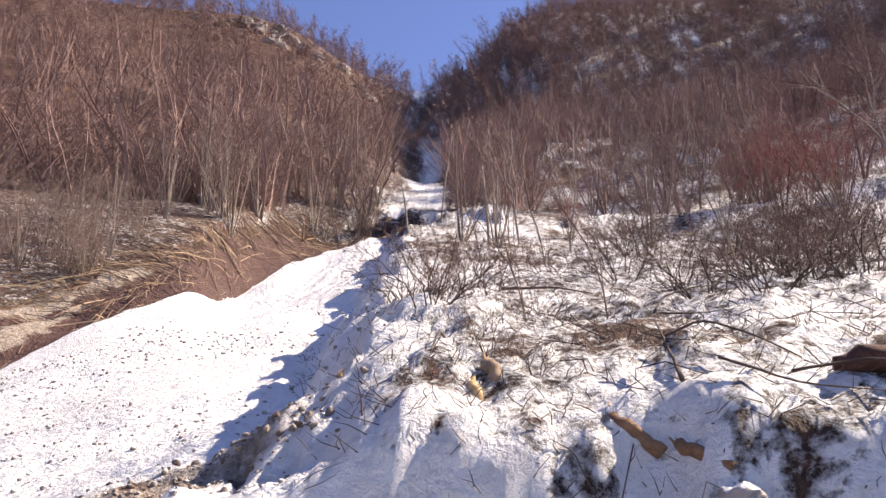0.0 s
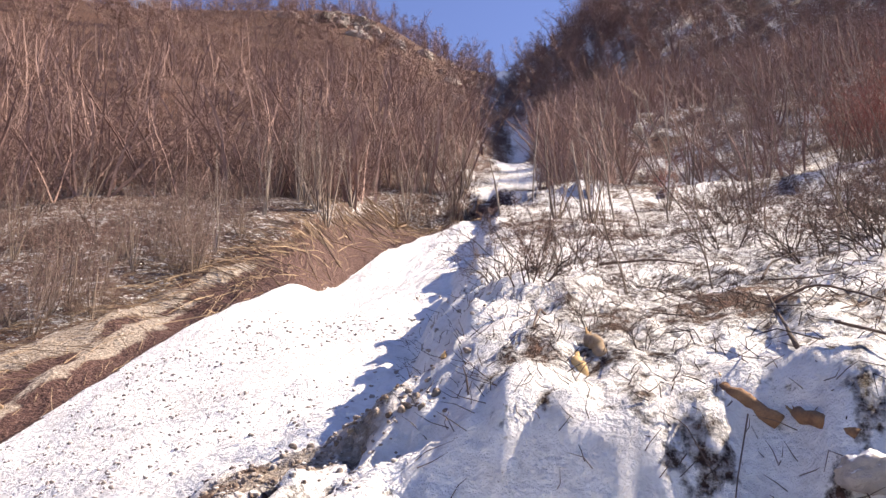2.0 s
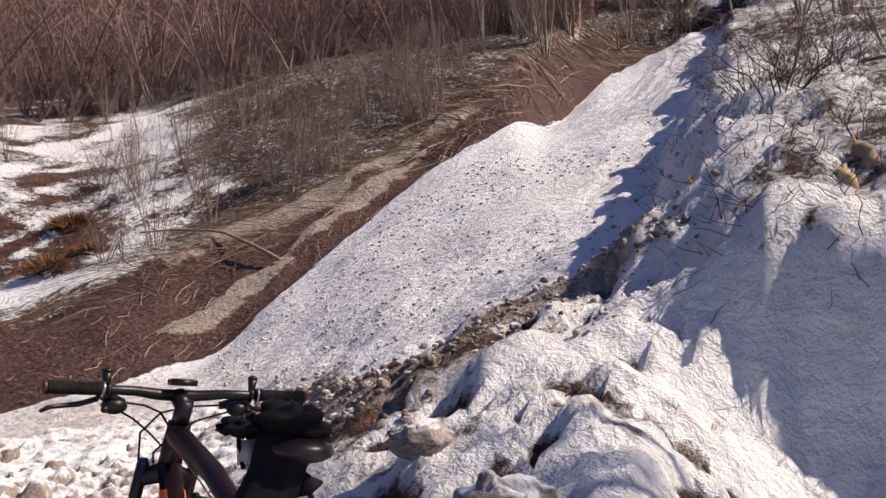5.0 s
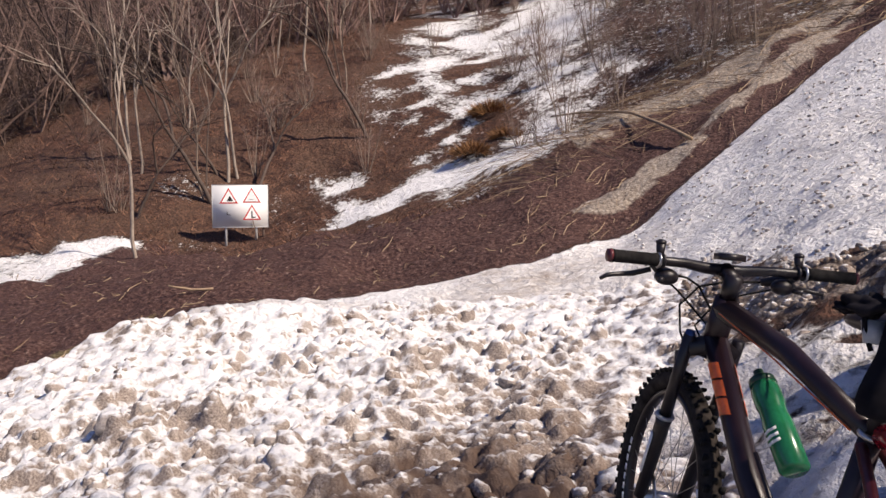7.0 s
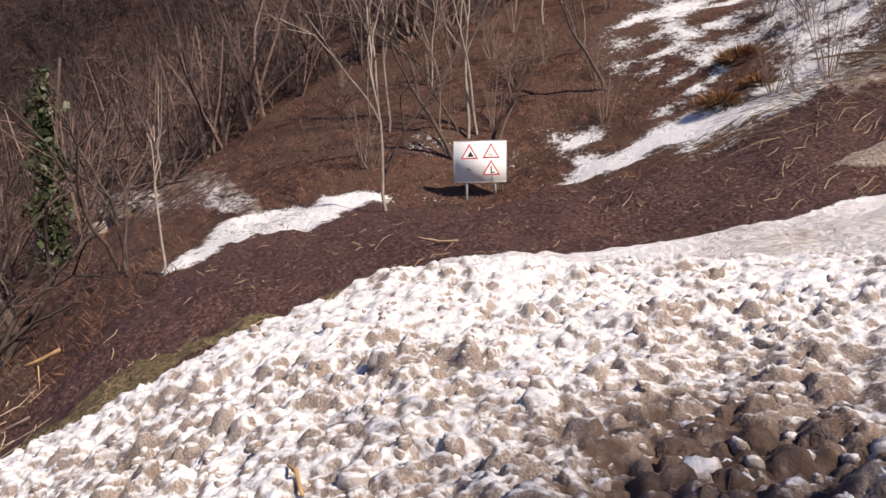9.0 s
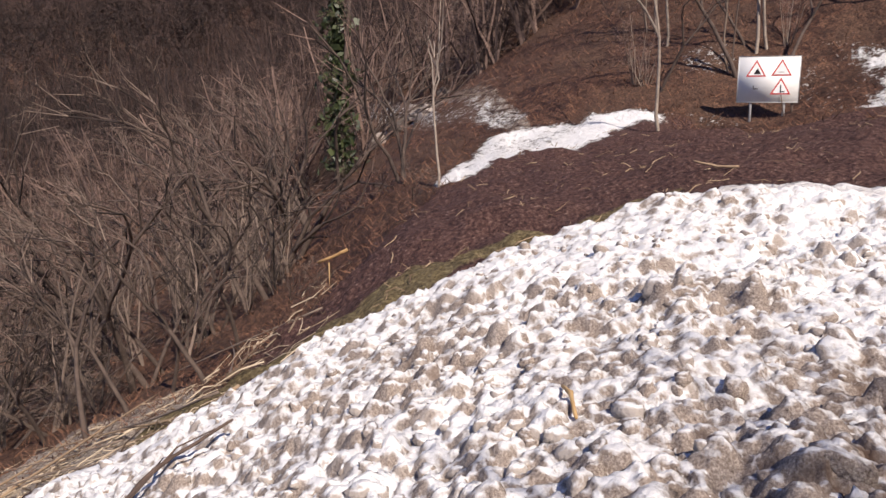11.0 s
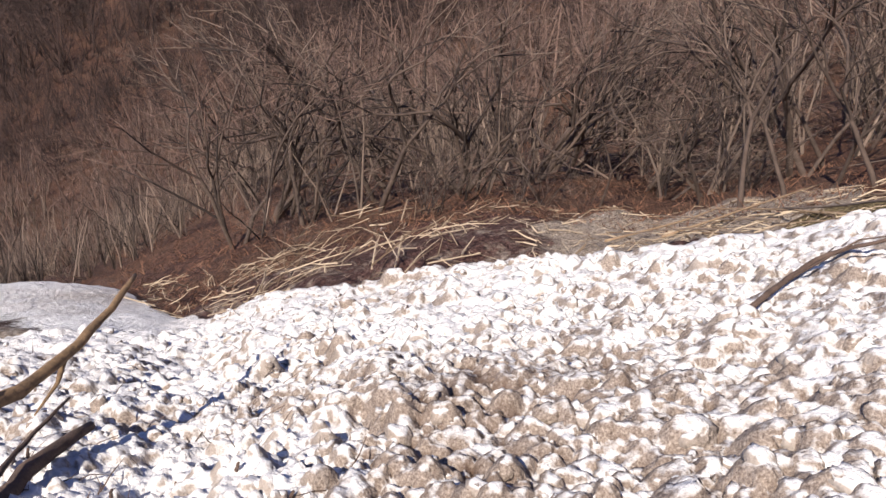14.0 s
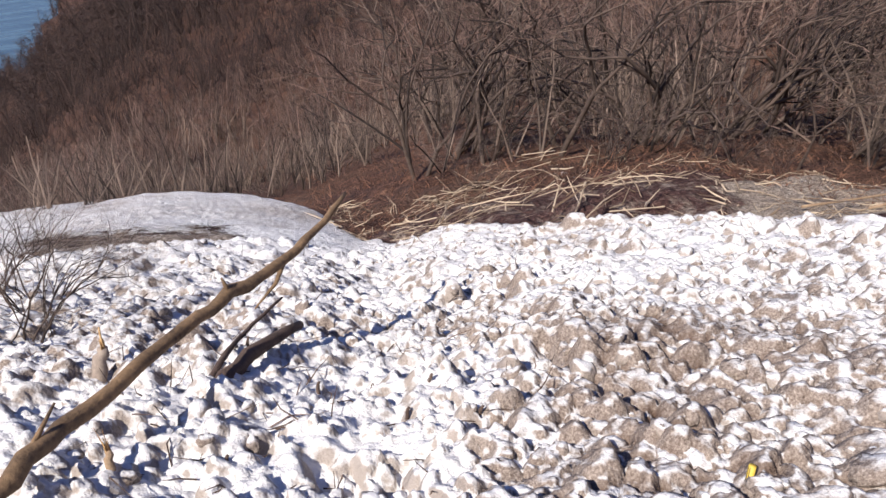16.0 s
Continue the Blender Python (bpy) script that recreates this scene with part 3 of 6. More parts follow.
def part(name, data, mat, parent, label=""):
    """One mesh object under a thing or a part. data: (vertices, faces) or a bmesh."""
    if isinstance(data, bmesh.types.BMesh):
        me = bpy.data.meshes.new(name)
        data.to_mesh(me)
        data.free()
        me.materials.append(mat)
    else:
        me = mesh_of(name, data[0], data[1], [mat], True)
    ob = new(name, me)
    ob.parent = parent
    return tagged(ob, label)


# ---- wood ----
class Sticks:
    """Collects tapered, bent tubes into one set of vertices and faces."""

    def __init__(self, sides=4):
        self.sides, self.v, self.f, self.n = sides, [], [], 0

    def tube(self, points, radii):
        pts, k = np.asarray(points, float), self.sides
        d = np.gradient(pts, axis=0)
        d /= np.linalg.norm(d, axis=1)[:, None] + 1e-9
        ref = np.array([0.0, 0, 1]) if abs(d[0][2]) < 0.8 else np.array([1.0, 0, 0])
        u = np.cross(d, ref)
        u /= np.linalg.norm(u, axis=1)[:, None] + 1e-9
        w = np.cross(d, u)
        a = np.arange(k) * 2 * math.pi / k
        ring = pts[:, None] + (np.cos(a)[None, :, None] * u[:, None] + np.sin(a)[None, :, None] * w[:, None]) * np.asarray(radii)[:, None, None]
        m = len(pts)
        self.v.append(ring.reshape(-1, 3))
        i = np.arange(m * k).reshape(m, k) + self.n
        nxt = np.roll(i, -1, 1)
        self.f.append(np.stack([i[:-1], nxt[:-1], nxt[1:], i[1:]], -1).reshape(-1, 4))
        self.n += m * k

    def sliver(self, a, b, width, rng):
        d = b - a
        side = np.cross(d, rng.normal(0, 1, 3))
        side = side / (np.linalg.norm(side) + 1e-9) * width
        self.v.append(np.array([a - side, a + side, b + side * 0.25, b - side * 0.25]))
        self.f.append(np.array([(0, 1, 2, 3)]) + self.n)
        self.n += 4

    def data(self):
        return np.concatenate(self.v), np.concatenate(self.f)


def bent(rng, start, way, length, steps, wobble, rise=0.0):
    pts, p, d = [np.array(start, float)], np.array(start, float), np.array(way, float)
    d = d / np.linalg.norm(d)
    for _ in range(steps):
        d = d + rng.normal(0, wobble, 3) + np.array([0, 0, rise])
        d /= np.linalg.norm(d)
        p = p + d * length / steps
        pts.append(p)
    return np.array(pts)


def coppice(rng, stems, height, spread, lean=(0, 0), twigs=10, thick=0.045):
    """Stems from one stool with forking twigs. Returns the stems' tubes and the twigs' tubes."""
    wood, fine = Sticks(5), Sticks(3)
    for _ in range(stems):
        a = rng.uniform(0, 2 * math.pi)
        tilt = spread * math.sqrt(rng.uniform(0.02, 1))
        way = (math.cos(a) * tilt + lean[0], math.sin(a) * tilt + lean[1], 1.0)
        h = height * rng.uniform(0.55, 1.05)
        base = (math.cos(a) * 0.15 * rng.uniform(0, 1), math.sin(a) * 0.15 * rng.uniform(0, 1), -0.15)
        pts = bent(rng, base, way, h, 7, 0.045, 0.03)
        r0 = thick * rng.uniform(0.5, 1.1)
        wood.tube(pts, np.linspace(r0, r0 * 0.18, 8))
        for k in range(twigs):
            t = rng.uniform(0.25, 0.98)
            i = min(int(t * 7), 6)
            q = pts[i] + (pts[i + 1] - pts[i]) * (t * 7 - i)
            b = rng.uniform(0, 2 * math.pi)
            w2 = (math.cos(b) * 0.75, math.sin(b) * 0.75, rng.uniform(0.15, 1.0))
            ln = height * rng.uniform(0.12, 0.3) * (1.15 - 0.5 * t)
            tp = bent(rng, q, w2, ln, 4, 0.10, 0.05)
            fine.sliver(tp[0], tp[2], r0 * 0.25, rng)
            fine.sliver(tp[2], tp[4], r0 * 0.14 + 0.001, rng)
            for _ in range(7):
                j = rng.integers(1, 5)
                c = rng.uniform(0, 2 * math.pi)
                way3 = np.array([math.cos(c) * 0.75, math.sin(c) * 0.75, rng.uniform(-0.1, 0.9)])
                fine.sliver(tp[j], tp[j] + way3 * ln * rng.uniform(0.35, 0.8), 0.003, rng)
    return wood.data(), fine.data()



def limb(rng, wood, fine, start, way, length, radius, depth, spread):
    """A limb that forks again and again, down to fine twigs."""
    pts = bent(rng, start, way, length, 4 if depth > 3 else 2, 0.12 if depth > 3 else 0.2, 0.015)
    way = (pts[-1] - pts[-2]) / np.linalg.norm(pts[-1] - pts[-2])
    if depth <= 1:
        fine.sliver(pts[0], pts[1], max(radius * 0.7, 0.0018), rng)
        fine.sliver(pts[1], pts[2], max(radius * 0.45, 0.0014), rng)
        for _ in range(7):
            q = pts[0] + (pts[2] - pts[0]) * rng.uniform(0.1, 1)
            w = way + rng.normal(0, 0.55, 3)
            fine.sliver(q, q + w / np.linalg.norm(w) * length * rng.uniform(0.3, 0.8), 0.0016, rng)
        return
    (wood if depth > 2 else fine).tube(pts if depth > 3 else pts[[0, 2]], np.linspace(radius, radius * 0.68, len(pts) if depth > 3 else 2))
    for k in range(3 if rng.uniform() < 0.45 else 2):
        side = np.cross(way, rng.normal(0, 1, 3))
        side /= np.linalg.norm(side)
        at = pts[-1] if k < 2 else pts[len(pts) // 2]
        limb(rng, wood, fine, at, way + side * rng.uniform(0.25, 0.8) * spread, length * rng.uniform(0.6, 0.85), radius * rng.uniform(0.5, 0.68), depth - 1, spread)


def branching(rng, trunks, trunk_length, radius, lean, depth, spread=1.0):
    wood, fine = Sticks(6), Sticks(3)
    for _ in range(trunks):
        a = rng.uniform(0, 2 * math.pi)
        limb(rng, wood, fine, (0.1 * math.cos(a), 0.1 * math.sin(a), -0.25), (lean * math.cos(a), lean * math.sin(a), 1), trunk_length, radius * rng.uniform(0.7, 1.1), depth, spread)
    return wood.data(), fine.data()


# ---- lake ----
def lake_material():
    m, nt, p = material("lake_water")
    at = where(nt)
    st = nt.nodes.new("ShaderNodeMapping")
    st.inputs["Scale"].default_value = (0.02, 0.12, 0.1)
    nt.links.new(at, st.inputs["Vector"])
    n = noise_node(nt, 1.0, 5, 0.6, st.outputs[0])
    nt.links.new(ramp(nt, n, [(0.3, (0.03, 0.06, 0.09)), (0.7, (0.10, 0.17, 0.22))]), p.inputs["Base Color"])
    p.inputs["Roughness"].default_value = 0.25
    bump(nt, p, n, 0.5, 0.6)
    return m


WATER_Z = -82.0
tagged(new("lake", mesh_of("lake", [(-1500, -3000, WATER_Z), (900, -3000, WATER_Z), (900, -180, WATER_Z), (-1500, -180, WATER_Z)], [(0, 1, 2, 3)], [lake_material()])),
       "blue lake in the valley far below the slope", "water", kind="structure")


# ---- snow lumps ----
def blob(rng, rings=5, segs=8, jag=0.16):
    """A rough clod of about unit size, with worn flat sides."""
    cuts = rng.normal(0, 1, (9, 3))
    cuts /= np.linalg.norm(cuts, axis=1)[:, None]
    deep = rng.uniform(0.66, 0.97, 9)

    def out(d):
        q = 1.0
        for c, h in zip(cuts, deep):
            k = float(c @ d)
            if k > 0.1:
                q = min(q, h / k)
        return d * (0.5 * q * (1 + rng.uniform(-jag, jag)))

    v = [out(np.array([0, 0, 1.0]))]
    for i in range(1, rings + 1):
        a = math.pi * i / (rings + 1)
        for j in range(segs):
            t = 2 * math.pi * (j + 0.5 * (i % 2)) / segs
            v.append(out(np.array([math.sin(a) * math.cos(t), math.sin(a) * math.sin(t), math.cos(a)])))
    v.append(out(np.array([0, 0, -1.0])))
    f = []
    for j in range(segs):
        f.append((0, 1 + j, 1 + (j + 1) % segs))
        last = 1 + (rings - 1) * segs
        f.append((len(v) - 1, last + (j + 1) % segs, last + j))
        for i in range(rings - 1):
            a0, a1 = 1 + i * segs + j, 1 + i * segs + (j + 1) % segs
            f += [(a0, a0 + segs, a1), (a1, a0 + segs, a1 + segs)]
    return np.array(v) * np.array([1.1, 0.95, 0.85]), np.array(f)


def turn_matrices(rng, n, tilt):
    a, b, c = rng.uniform(0, 2 * math.pi, n), rng.normal(0, tilt, n), rng.normal(0, tilt, n)
    ca, sa, cb, sb_, cc, sc = np.cos(a), np.sin(a), np.cos(b), np.sin(b), np.cos(c), np.sin(c)
    z0 = np.zeros(n)
    rz = np.stack([ca, -sa, z0, sa, ca, z0, z0, z0, z0 + 1], 1).reshape(-1, 3, 3)
    rx = np.stack([z0 + 1, z0, z0, z0, cb, -sb_, z0, sb_, cb], 1).reshape(-1, 3, 3)
    ry = np.stack([cc, z0, sc, z0, z0 + 1, z0, -sc, z0, cc], 1).reshape(-1, 3, 3)
    return rz @ rx @ ry


def scatter(templates, places, sizes, turns, pick):
    """Joins many turned and sized copies of a few shapes into one set of vertices and faces."""
    vs, fs, owner, n = [], [], [], 0
    for k, (tv, tf) in enumerate(templates):
        idx = np.where(pick == k)[0]
        if not len(idx):
            continue
        s = sizes[idx]
        s = s[:, None] if s.ndim == 1 else s
        v = np.einsum("nij,nkj->nki", turns[idx], tv[None] * s[:, None, :]) + places[idx][:, None]
        f = tf[None] + (np.arange(len(idx)) * len(tv))[:, None, None] + n
        vs.append(v.reshape(-1, 3)), fs.append(f.reshape(-1, tf.shape[1])), owner.append(np.repeat(idx, len(tv)))
        n += len(idx) * len(tv)
    return np.concatenate(vs), np.concatenate(fs), np.concatenate(owner)


def build_debris():
    debris = tagged(new("avalanche_debris"), "avalanche debris of white and dirty brown snow lumps", "snow debris")
    th = np.radians(np.arange(30, 190, 0.28))
    rr = 1.5 * np.exp(np.arange(0, math.log(10.6 / 1.5), 0.0046))
    rg, tg = np.meshgrid(rr, th, indexing="ij")
    x, y = (-np.sin(tg) * rg).ravel(), (np.cos(tg) * rg).ravel()
    zone = lump_zone(x, y)
    h, hollow, white = lump_relief(x, y)
    z = shape(x, y) + zone * (h + 0.01) - 0.13 * (1 - smooth(0.0, 0.35, zone))
    snow, soil, dirty, gravel, verge = cover(x, y)
    b, r = polar(x, y)
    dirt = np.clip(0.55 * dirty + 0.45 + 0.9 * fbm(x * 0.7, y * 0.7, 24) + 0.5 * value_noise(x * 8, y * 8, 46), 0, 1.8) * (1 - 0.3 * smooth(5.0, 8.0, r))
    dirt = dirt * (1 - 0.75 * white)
    # browner towards the bottom of the gaps between the lumps
    # the last term browns the lumps by the bicycle, for dirt and shade alike
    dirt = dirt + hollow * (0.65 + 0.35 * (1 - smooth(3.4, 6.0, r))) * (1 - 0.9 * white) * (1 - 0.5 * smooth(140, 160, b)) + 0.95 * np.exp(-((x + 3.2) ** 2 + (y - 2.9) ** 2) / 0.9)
    i = np.arange(len(x)).reshape(len(rr), len(th))
    faces = np.stack([i[:-1, :-1], i[1:, :-1], i[1:, 1:], i[:-1, 1:]], -1).reshape(-1, 4)
    faces = faces[zone[faces].max(1) > 0.0]
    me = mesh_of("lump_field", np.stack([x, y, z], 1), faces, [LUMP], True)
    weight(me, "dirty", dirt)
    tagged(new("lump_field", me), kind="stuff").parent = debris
    # loose lumps on top, the nearest each on its own
    rng = np.random.default_rng(4)
    templates = [blob(rng, 7, 12, 0.10) for _ in range(8)]
    for k, (tv, tf) in enumerate(templates):
        n = fbm(tv[:, 0] * 4 + k, tv[:, 1] * 4 + tv[:, 2] * 3, 60 + k, 3)
        templates[k] = (tv * (1 + 0.30 * n[:, None]), tf)
    n = 7000
    b, r = rng.uniform(38, 178, n), 1.9 + 8 * rng.uniform(0, 1, n) ** 1.3
    x, y = -np.sin(np.radians(b)) * r, np.cos(np.radians(b)) * r
    few = 0.34 - 0.26 * smooth(132, 144, b) * (1 - smooth(4, 5.2, r))
    ok = (lump_zone(x, y) > 0.9) & (rng.uniform(0, 1, n) < few)
    x, y, b, r = x[ok], y[ok], b[ok], r[ok]
    cb, cr = rng.uniform(3, 40, 2600), rng.uniform(5, 22, 2600)
    cx, cy = -np.sin(np.radians(cb)) * cr, np.cos(np.radians(cb)) * cr
    ok = (fbm(cx * 0.5, cy * 0.5, 32) > 0.0) & (cr < round_table(cb, EDGE_B, EDGE_R) - 0.6)
    sx, sy = rng.uniform(-6, -0.6, 3600), rng.uniform(4.4, 7.6, 3600)
    near_stripe = along(sx, sy, STRIPE)[0] < 0.15 + 0.9 * rng.uniform(0, 1, 3600) ** 2
    loose, crumbs, clods = len(x), ok.sum(), near_stripe.sum()
    size = np.concatenate([np.exp(rng.normal(math.log(0.085), 0.33, loose)), rng.uniform(0.02, 0.05, crumbs) * (1 + 0.04 * cr[ok]), 0.02 + 0.07 * rng.uniform(0, 1, clods) ** 2])
    x, y = np.concatenate([x, cx[ok], sx[near_stripe]]), np.concatenate([y, cy[ok], sy[near_stripe]])
    n = len(x)
    b, r = polar(x, y)
    kind = np.repeat([0, 1, 2], [loose, crumbs, clods])
    z = shape(x, y) + np.where(kind == 0, 0.75 * lump_relief(x, y)[0], 0.0) - np.where(kind == 0, 0.02, 0.12) * size
    dirt = np.where(kind == 0, np.clip(rng.normal(0.65, 0.4, n) + 0.5 * fbm(x * 0.7, y * 0.7, 24), 0, 1.8), np.where(kind == 1, rng.uniform(0, 0.5, n), rng.uniform(1.1, 2.4, n)))
    stretch = size[:, None] * rng.uniform((0.9, 0.85, 0.7), (1.25, 1.15, 1.05), (n, 3))
    turns, pick = turn_matrices(rng, n, 0.5), rng.integers(0, 8, n)
    places = np.stack([x, y, z], 1)
    order = np.argsort(r - 6 * size + np.where(kind == 0, 0, 100))
    near, rest = order[:300], order[300:]
    meshes = []
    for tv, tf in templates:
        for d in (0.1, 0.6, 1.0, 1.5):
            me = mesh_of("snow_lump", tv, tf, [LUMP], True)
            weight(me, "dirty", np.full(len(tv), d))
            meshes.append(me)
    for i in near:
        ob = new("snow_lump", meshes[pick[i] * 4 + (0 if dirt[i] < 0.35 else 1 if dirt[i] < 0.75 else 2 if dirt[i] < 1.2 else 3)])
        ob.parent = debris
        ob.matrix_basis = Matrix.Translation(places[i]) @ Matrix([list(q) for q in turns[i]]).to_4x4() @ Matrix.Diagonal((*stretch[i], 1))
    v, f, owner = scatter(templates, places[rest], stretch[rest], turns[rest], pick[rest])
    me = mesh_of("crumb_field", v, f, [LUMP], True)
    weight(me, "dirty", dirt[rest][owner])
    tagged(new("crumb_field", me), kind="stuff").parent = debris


build_debris()


# ---- woods ----
def far_tree(rng, twigs=70, width=0.012, fine=True):
    """A bare tree of unit height: thin stems and a cloud of fine twigs."""
    s = Sticks(3)
    stems = [bent(rng, (0, 0, -0.03), (rng.normal(0, 0.24), rng.normal(0, 0.24), 1), rng.uniform(0.7, 1), 4, 0.09) for _ in range(3 if fine else 1)]
    for p in stems:
        p = p if fine else p[[0, 2, 4]]
        s.tube(p, np.linspace(0.009, 0.003, len(p)))
    v, f = s.data()
    f = np.concatenate([f[:, [0, 1, 2]], f[:, [0, 2, 3]]])
    tv, tf, n = [v], [f], len(v)
    for k in range(twigs):
        p = stems[k % len(stems)]
        t = rng.uniform(0.4, 3.99)
        q = p[int(t)] + (p[int(t) + 1] - p[int(t)]) * (t % 1)
        a = rng.uniform(0, 2 * math.pi)
        d = np.array([math.cos(a) * 0.85, math.sin(a) * 0.85, rng.uniform(-0.1, 1.0)])
        ln = rng.uniform(0.10, 0.30) * (1.25 - 0.18 * t)
        e = q + d * ln
        side = np.cross(d, rng.normal(0, 1, 3))
        side = side / np.linalg.norm(side) * width * 0.5
        q = q + rng.normal(0, 0.035, 3)
        tv.append(np.array([q - side, q + side, e]))
        tf.append(np.array([(0, 1, 2)]) + n)
        n += 3
    return np.concatenate(tv), np.concatenate(tf)


def gully_gap(x, y):
    off = x + gully_line(y)
    return (y > 20) & (off > -1.7 - 0.020 * y) & (off < 1.6 + 0.012 * y) & (y < 150)


CLIFF = (-33.0, 138.0)


def build_far_woods(name, label, seed, low, high, twig):
    rng = np.random.default_rng(seed)
    templates = [far_tree(rng, 210, 0.0026) for _ in range(6)] + [far_tree(rng, 100, 0.0060, False) for _ in range(8)]
    n = 42000
    n = int(n * (high - low) / 244)
    b = rng.uniform(low, high, n)
    r = 40 * np.exp(rng.uniform(0, 1, n) * np.where(b > 150, math.log(16), math.log(9)))
    x, y = -np.sin(np.radians(b)) * r, np.cos(np.radians(b)) * r
    z = shape(x, y)
    dens = np.where(r < 110, 0.13, np.where((b > 4) & (b < 62), 0.28, 0.22)) * (1 + 0.5 * fbm(x * 0.03, y * 0.03, 41))
    dens = np.where(b < 0, dens * (0.25 + 2.6 * smooth(52, 85, r) + 1.5 * smooth(110, 150, r)), dens * 1.25)
    dens = np.where((b < 0.5) & (b > -7) & (r > 48), dens * 1.2 + 0.12, dens)
    dens = np.where(b > 66, dens * (1 + 0.6 * smooth(70, 100, r)), dens)
    dens = np.where((b > 163) & (r > 150), dens * 2.2, dens)
    dens = np.where((b > 92) & (r > 60), dens * 1.9, dens) * np.where((b > 147) & (r < 95), 1.8, 1.0)
    road = np.abs(relief(x, y) - 1.6) < 1.0
    cliff = np.hypot((x - CLIFF[0]) / 12, (y - CLIFF[1]) / 7) < 1
    keep = (rng.uniform(0, 1, n) < dens) & ~gully_gap(x, y) & (z > -81.9) & (r > round_table(b, SOIL_B, SOIL_R) + 1.5) & ~(road & (b > 70) & (b < 96) & (r < 75)) & ~cliff
    x, y, z, r, b = x[keep], y[keep], z[keep], r[keep], b[keep]
    n = len(x)
    size = rng.uniform(4.5, 8.5, n) * np.where(b < 0, 0.9, 1.0) * (1 + 0.25 * fbm(x * 0.02, y * 0.02, 43))
    size = size * np.where((b > 147) & (r < 95), 0.5, 1.0)
    size = size * (1 + 0.25 * smooth(100, 130, r) + 0.6 * smooth(220, 300, r) * (b > 150))
    pick = np.where(r < 110, rng.integers(0, 6, n), rng.integers(6, 14, n))
    sizes = np.stack([size * 1.3, size * 1.3, size], 1)
    turns, places = turn_matrices(rng, n, 0.05), np.stack([x, y, z], 1)
    # beyond 62 m the ravine woods take the twig colour darkened for shade
    for part_name, words, some, mat in ((name, label, r < 62 if low > 0 else r > 0, twig), ("far_" + name, label + " far off, darkened for shade", r >= 62 if low > 0 else r < 0, TWIG_SHADED)):
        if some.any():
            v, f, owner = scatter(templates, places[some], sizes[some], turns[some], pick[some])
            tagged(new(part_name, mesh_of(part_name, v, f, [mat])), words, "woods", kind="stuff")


def near_thicket():
    """Thin young growth between the larger trees of the ravine."""
    rng = np.random.default_rng(19)
    templates = [far_tree(rng, 260, 0.0014) for _ in range(8)]
    n = 620
    b, r = rng.uniform(97, 148, n), rng.uniform(17, 42, n)
    b[170:], r[170:] = rng.uniform(146, 177, n - 170), rng.uniform(24, 62, n - 170)
    low = np.maximum(round_table(b, SOIL_B, SOIL_R), np.where(b < 148, 15.5, 22.0)) + 1.5
    keep = (r > low) & ~((b < 100) & (r > 24))
    b, r = b[keep], r[keep]
    x, y = -np.sin(np.radians(b)) * r, np.cos(np.radians(b)) * r
    size = rng.uniform(2.0, 4.2, len(x)) * np.where(b > 147, 0.75, 1.0)
    v, f, owner = scatter(templates, np.stack([x, y, shape(x, y)], 1), np.stack([size * 1.2, size * 1.2, size], 1), turn_matrices(rng, len(x), 0.08), rng.integers(0, 8, len(x)))
    tagged(new("thicket", mesh_of("thicket", v, f, [TWIG_GREY])), "thicket of thin bare dark brown saplings", "thicket", kind="stuff")


near_thicket()
build_far_woods("far_woods", "bare reddish-brown winter woods on the mountain side", 9, -62, 70, TWIG_FAR)
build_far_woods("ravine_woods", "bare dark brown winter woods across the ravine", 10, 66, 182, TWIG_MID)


def tree_thing(name, rng, label, group, bark, twig=TWIG, **how):
    wood, fine = branching(rng, **how) if "trunks" in how else coppice(rng, **how)
    ob = tagged(new(name), label, "tree", group)
    part("trunk", wood, bark, ob)
    part("crown", fine, twig, ob)
    return ob


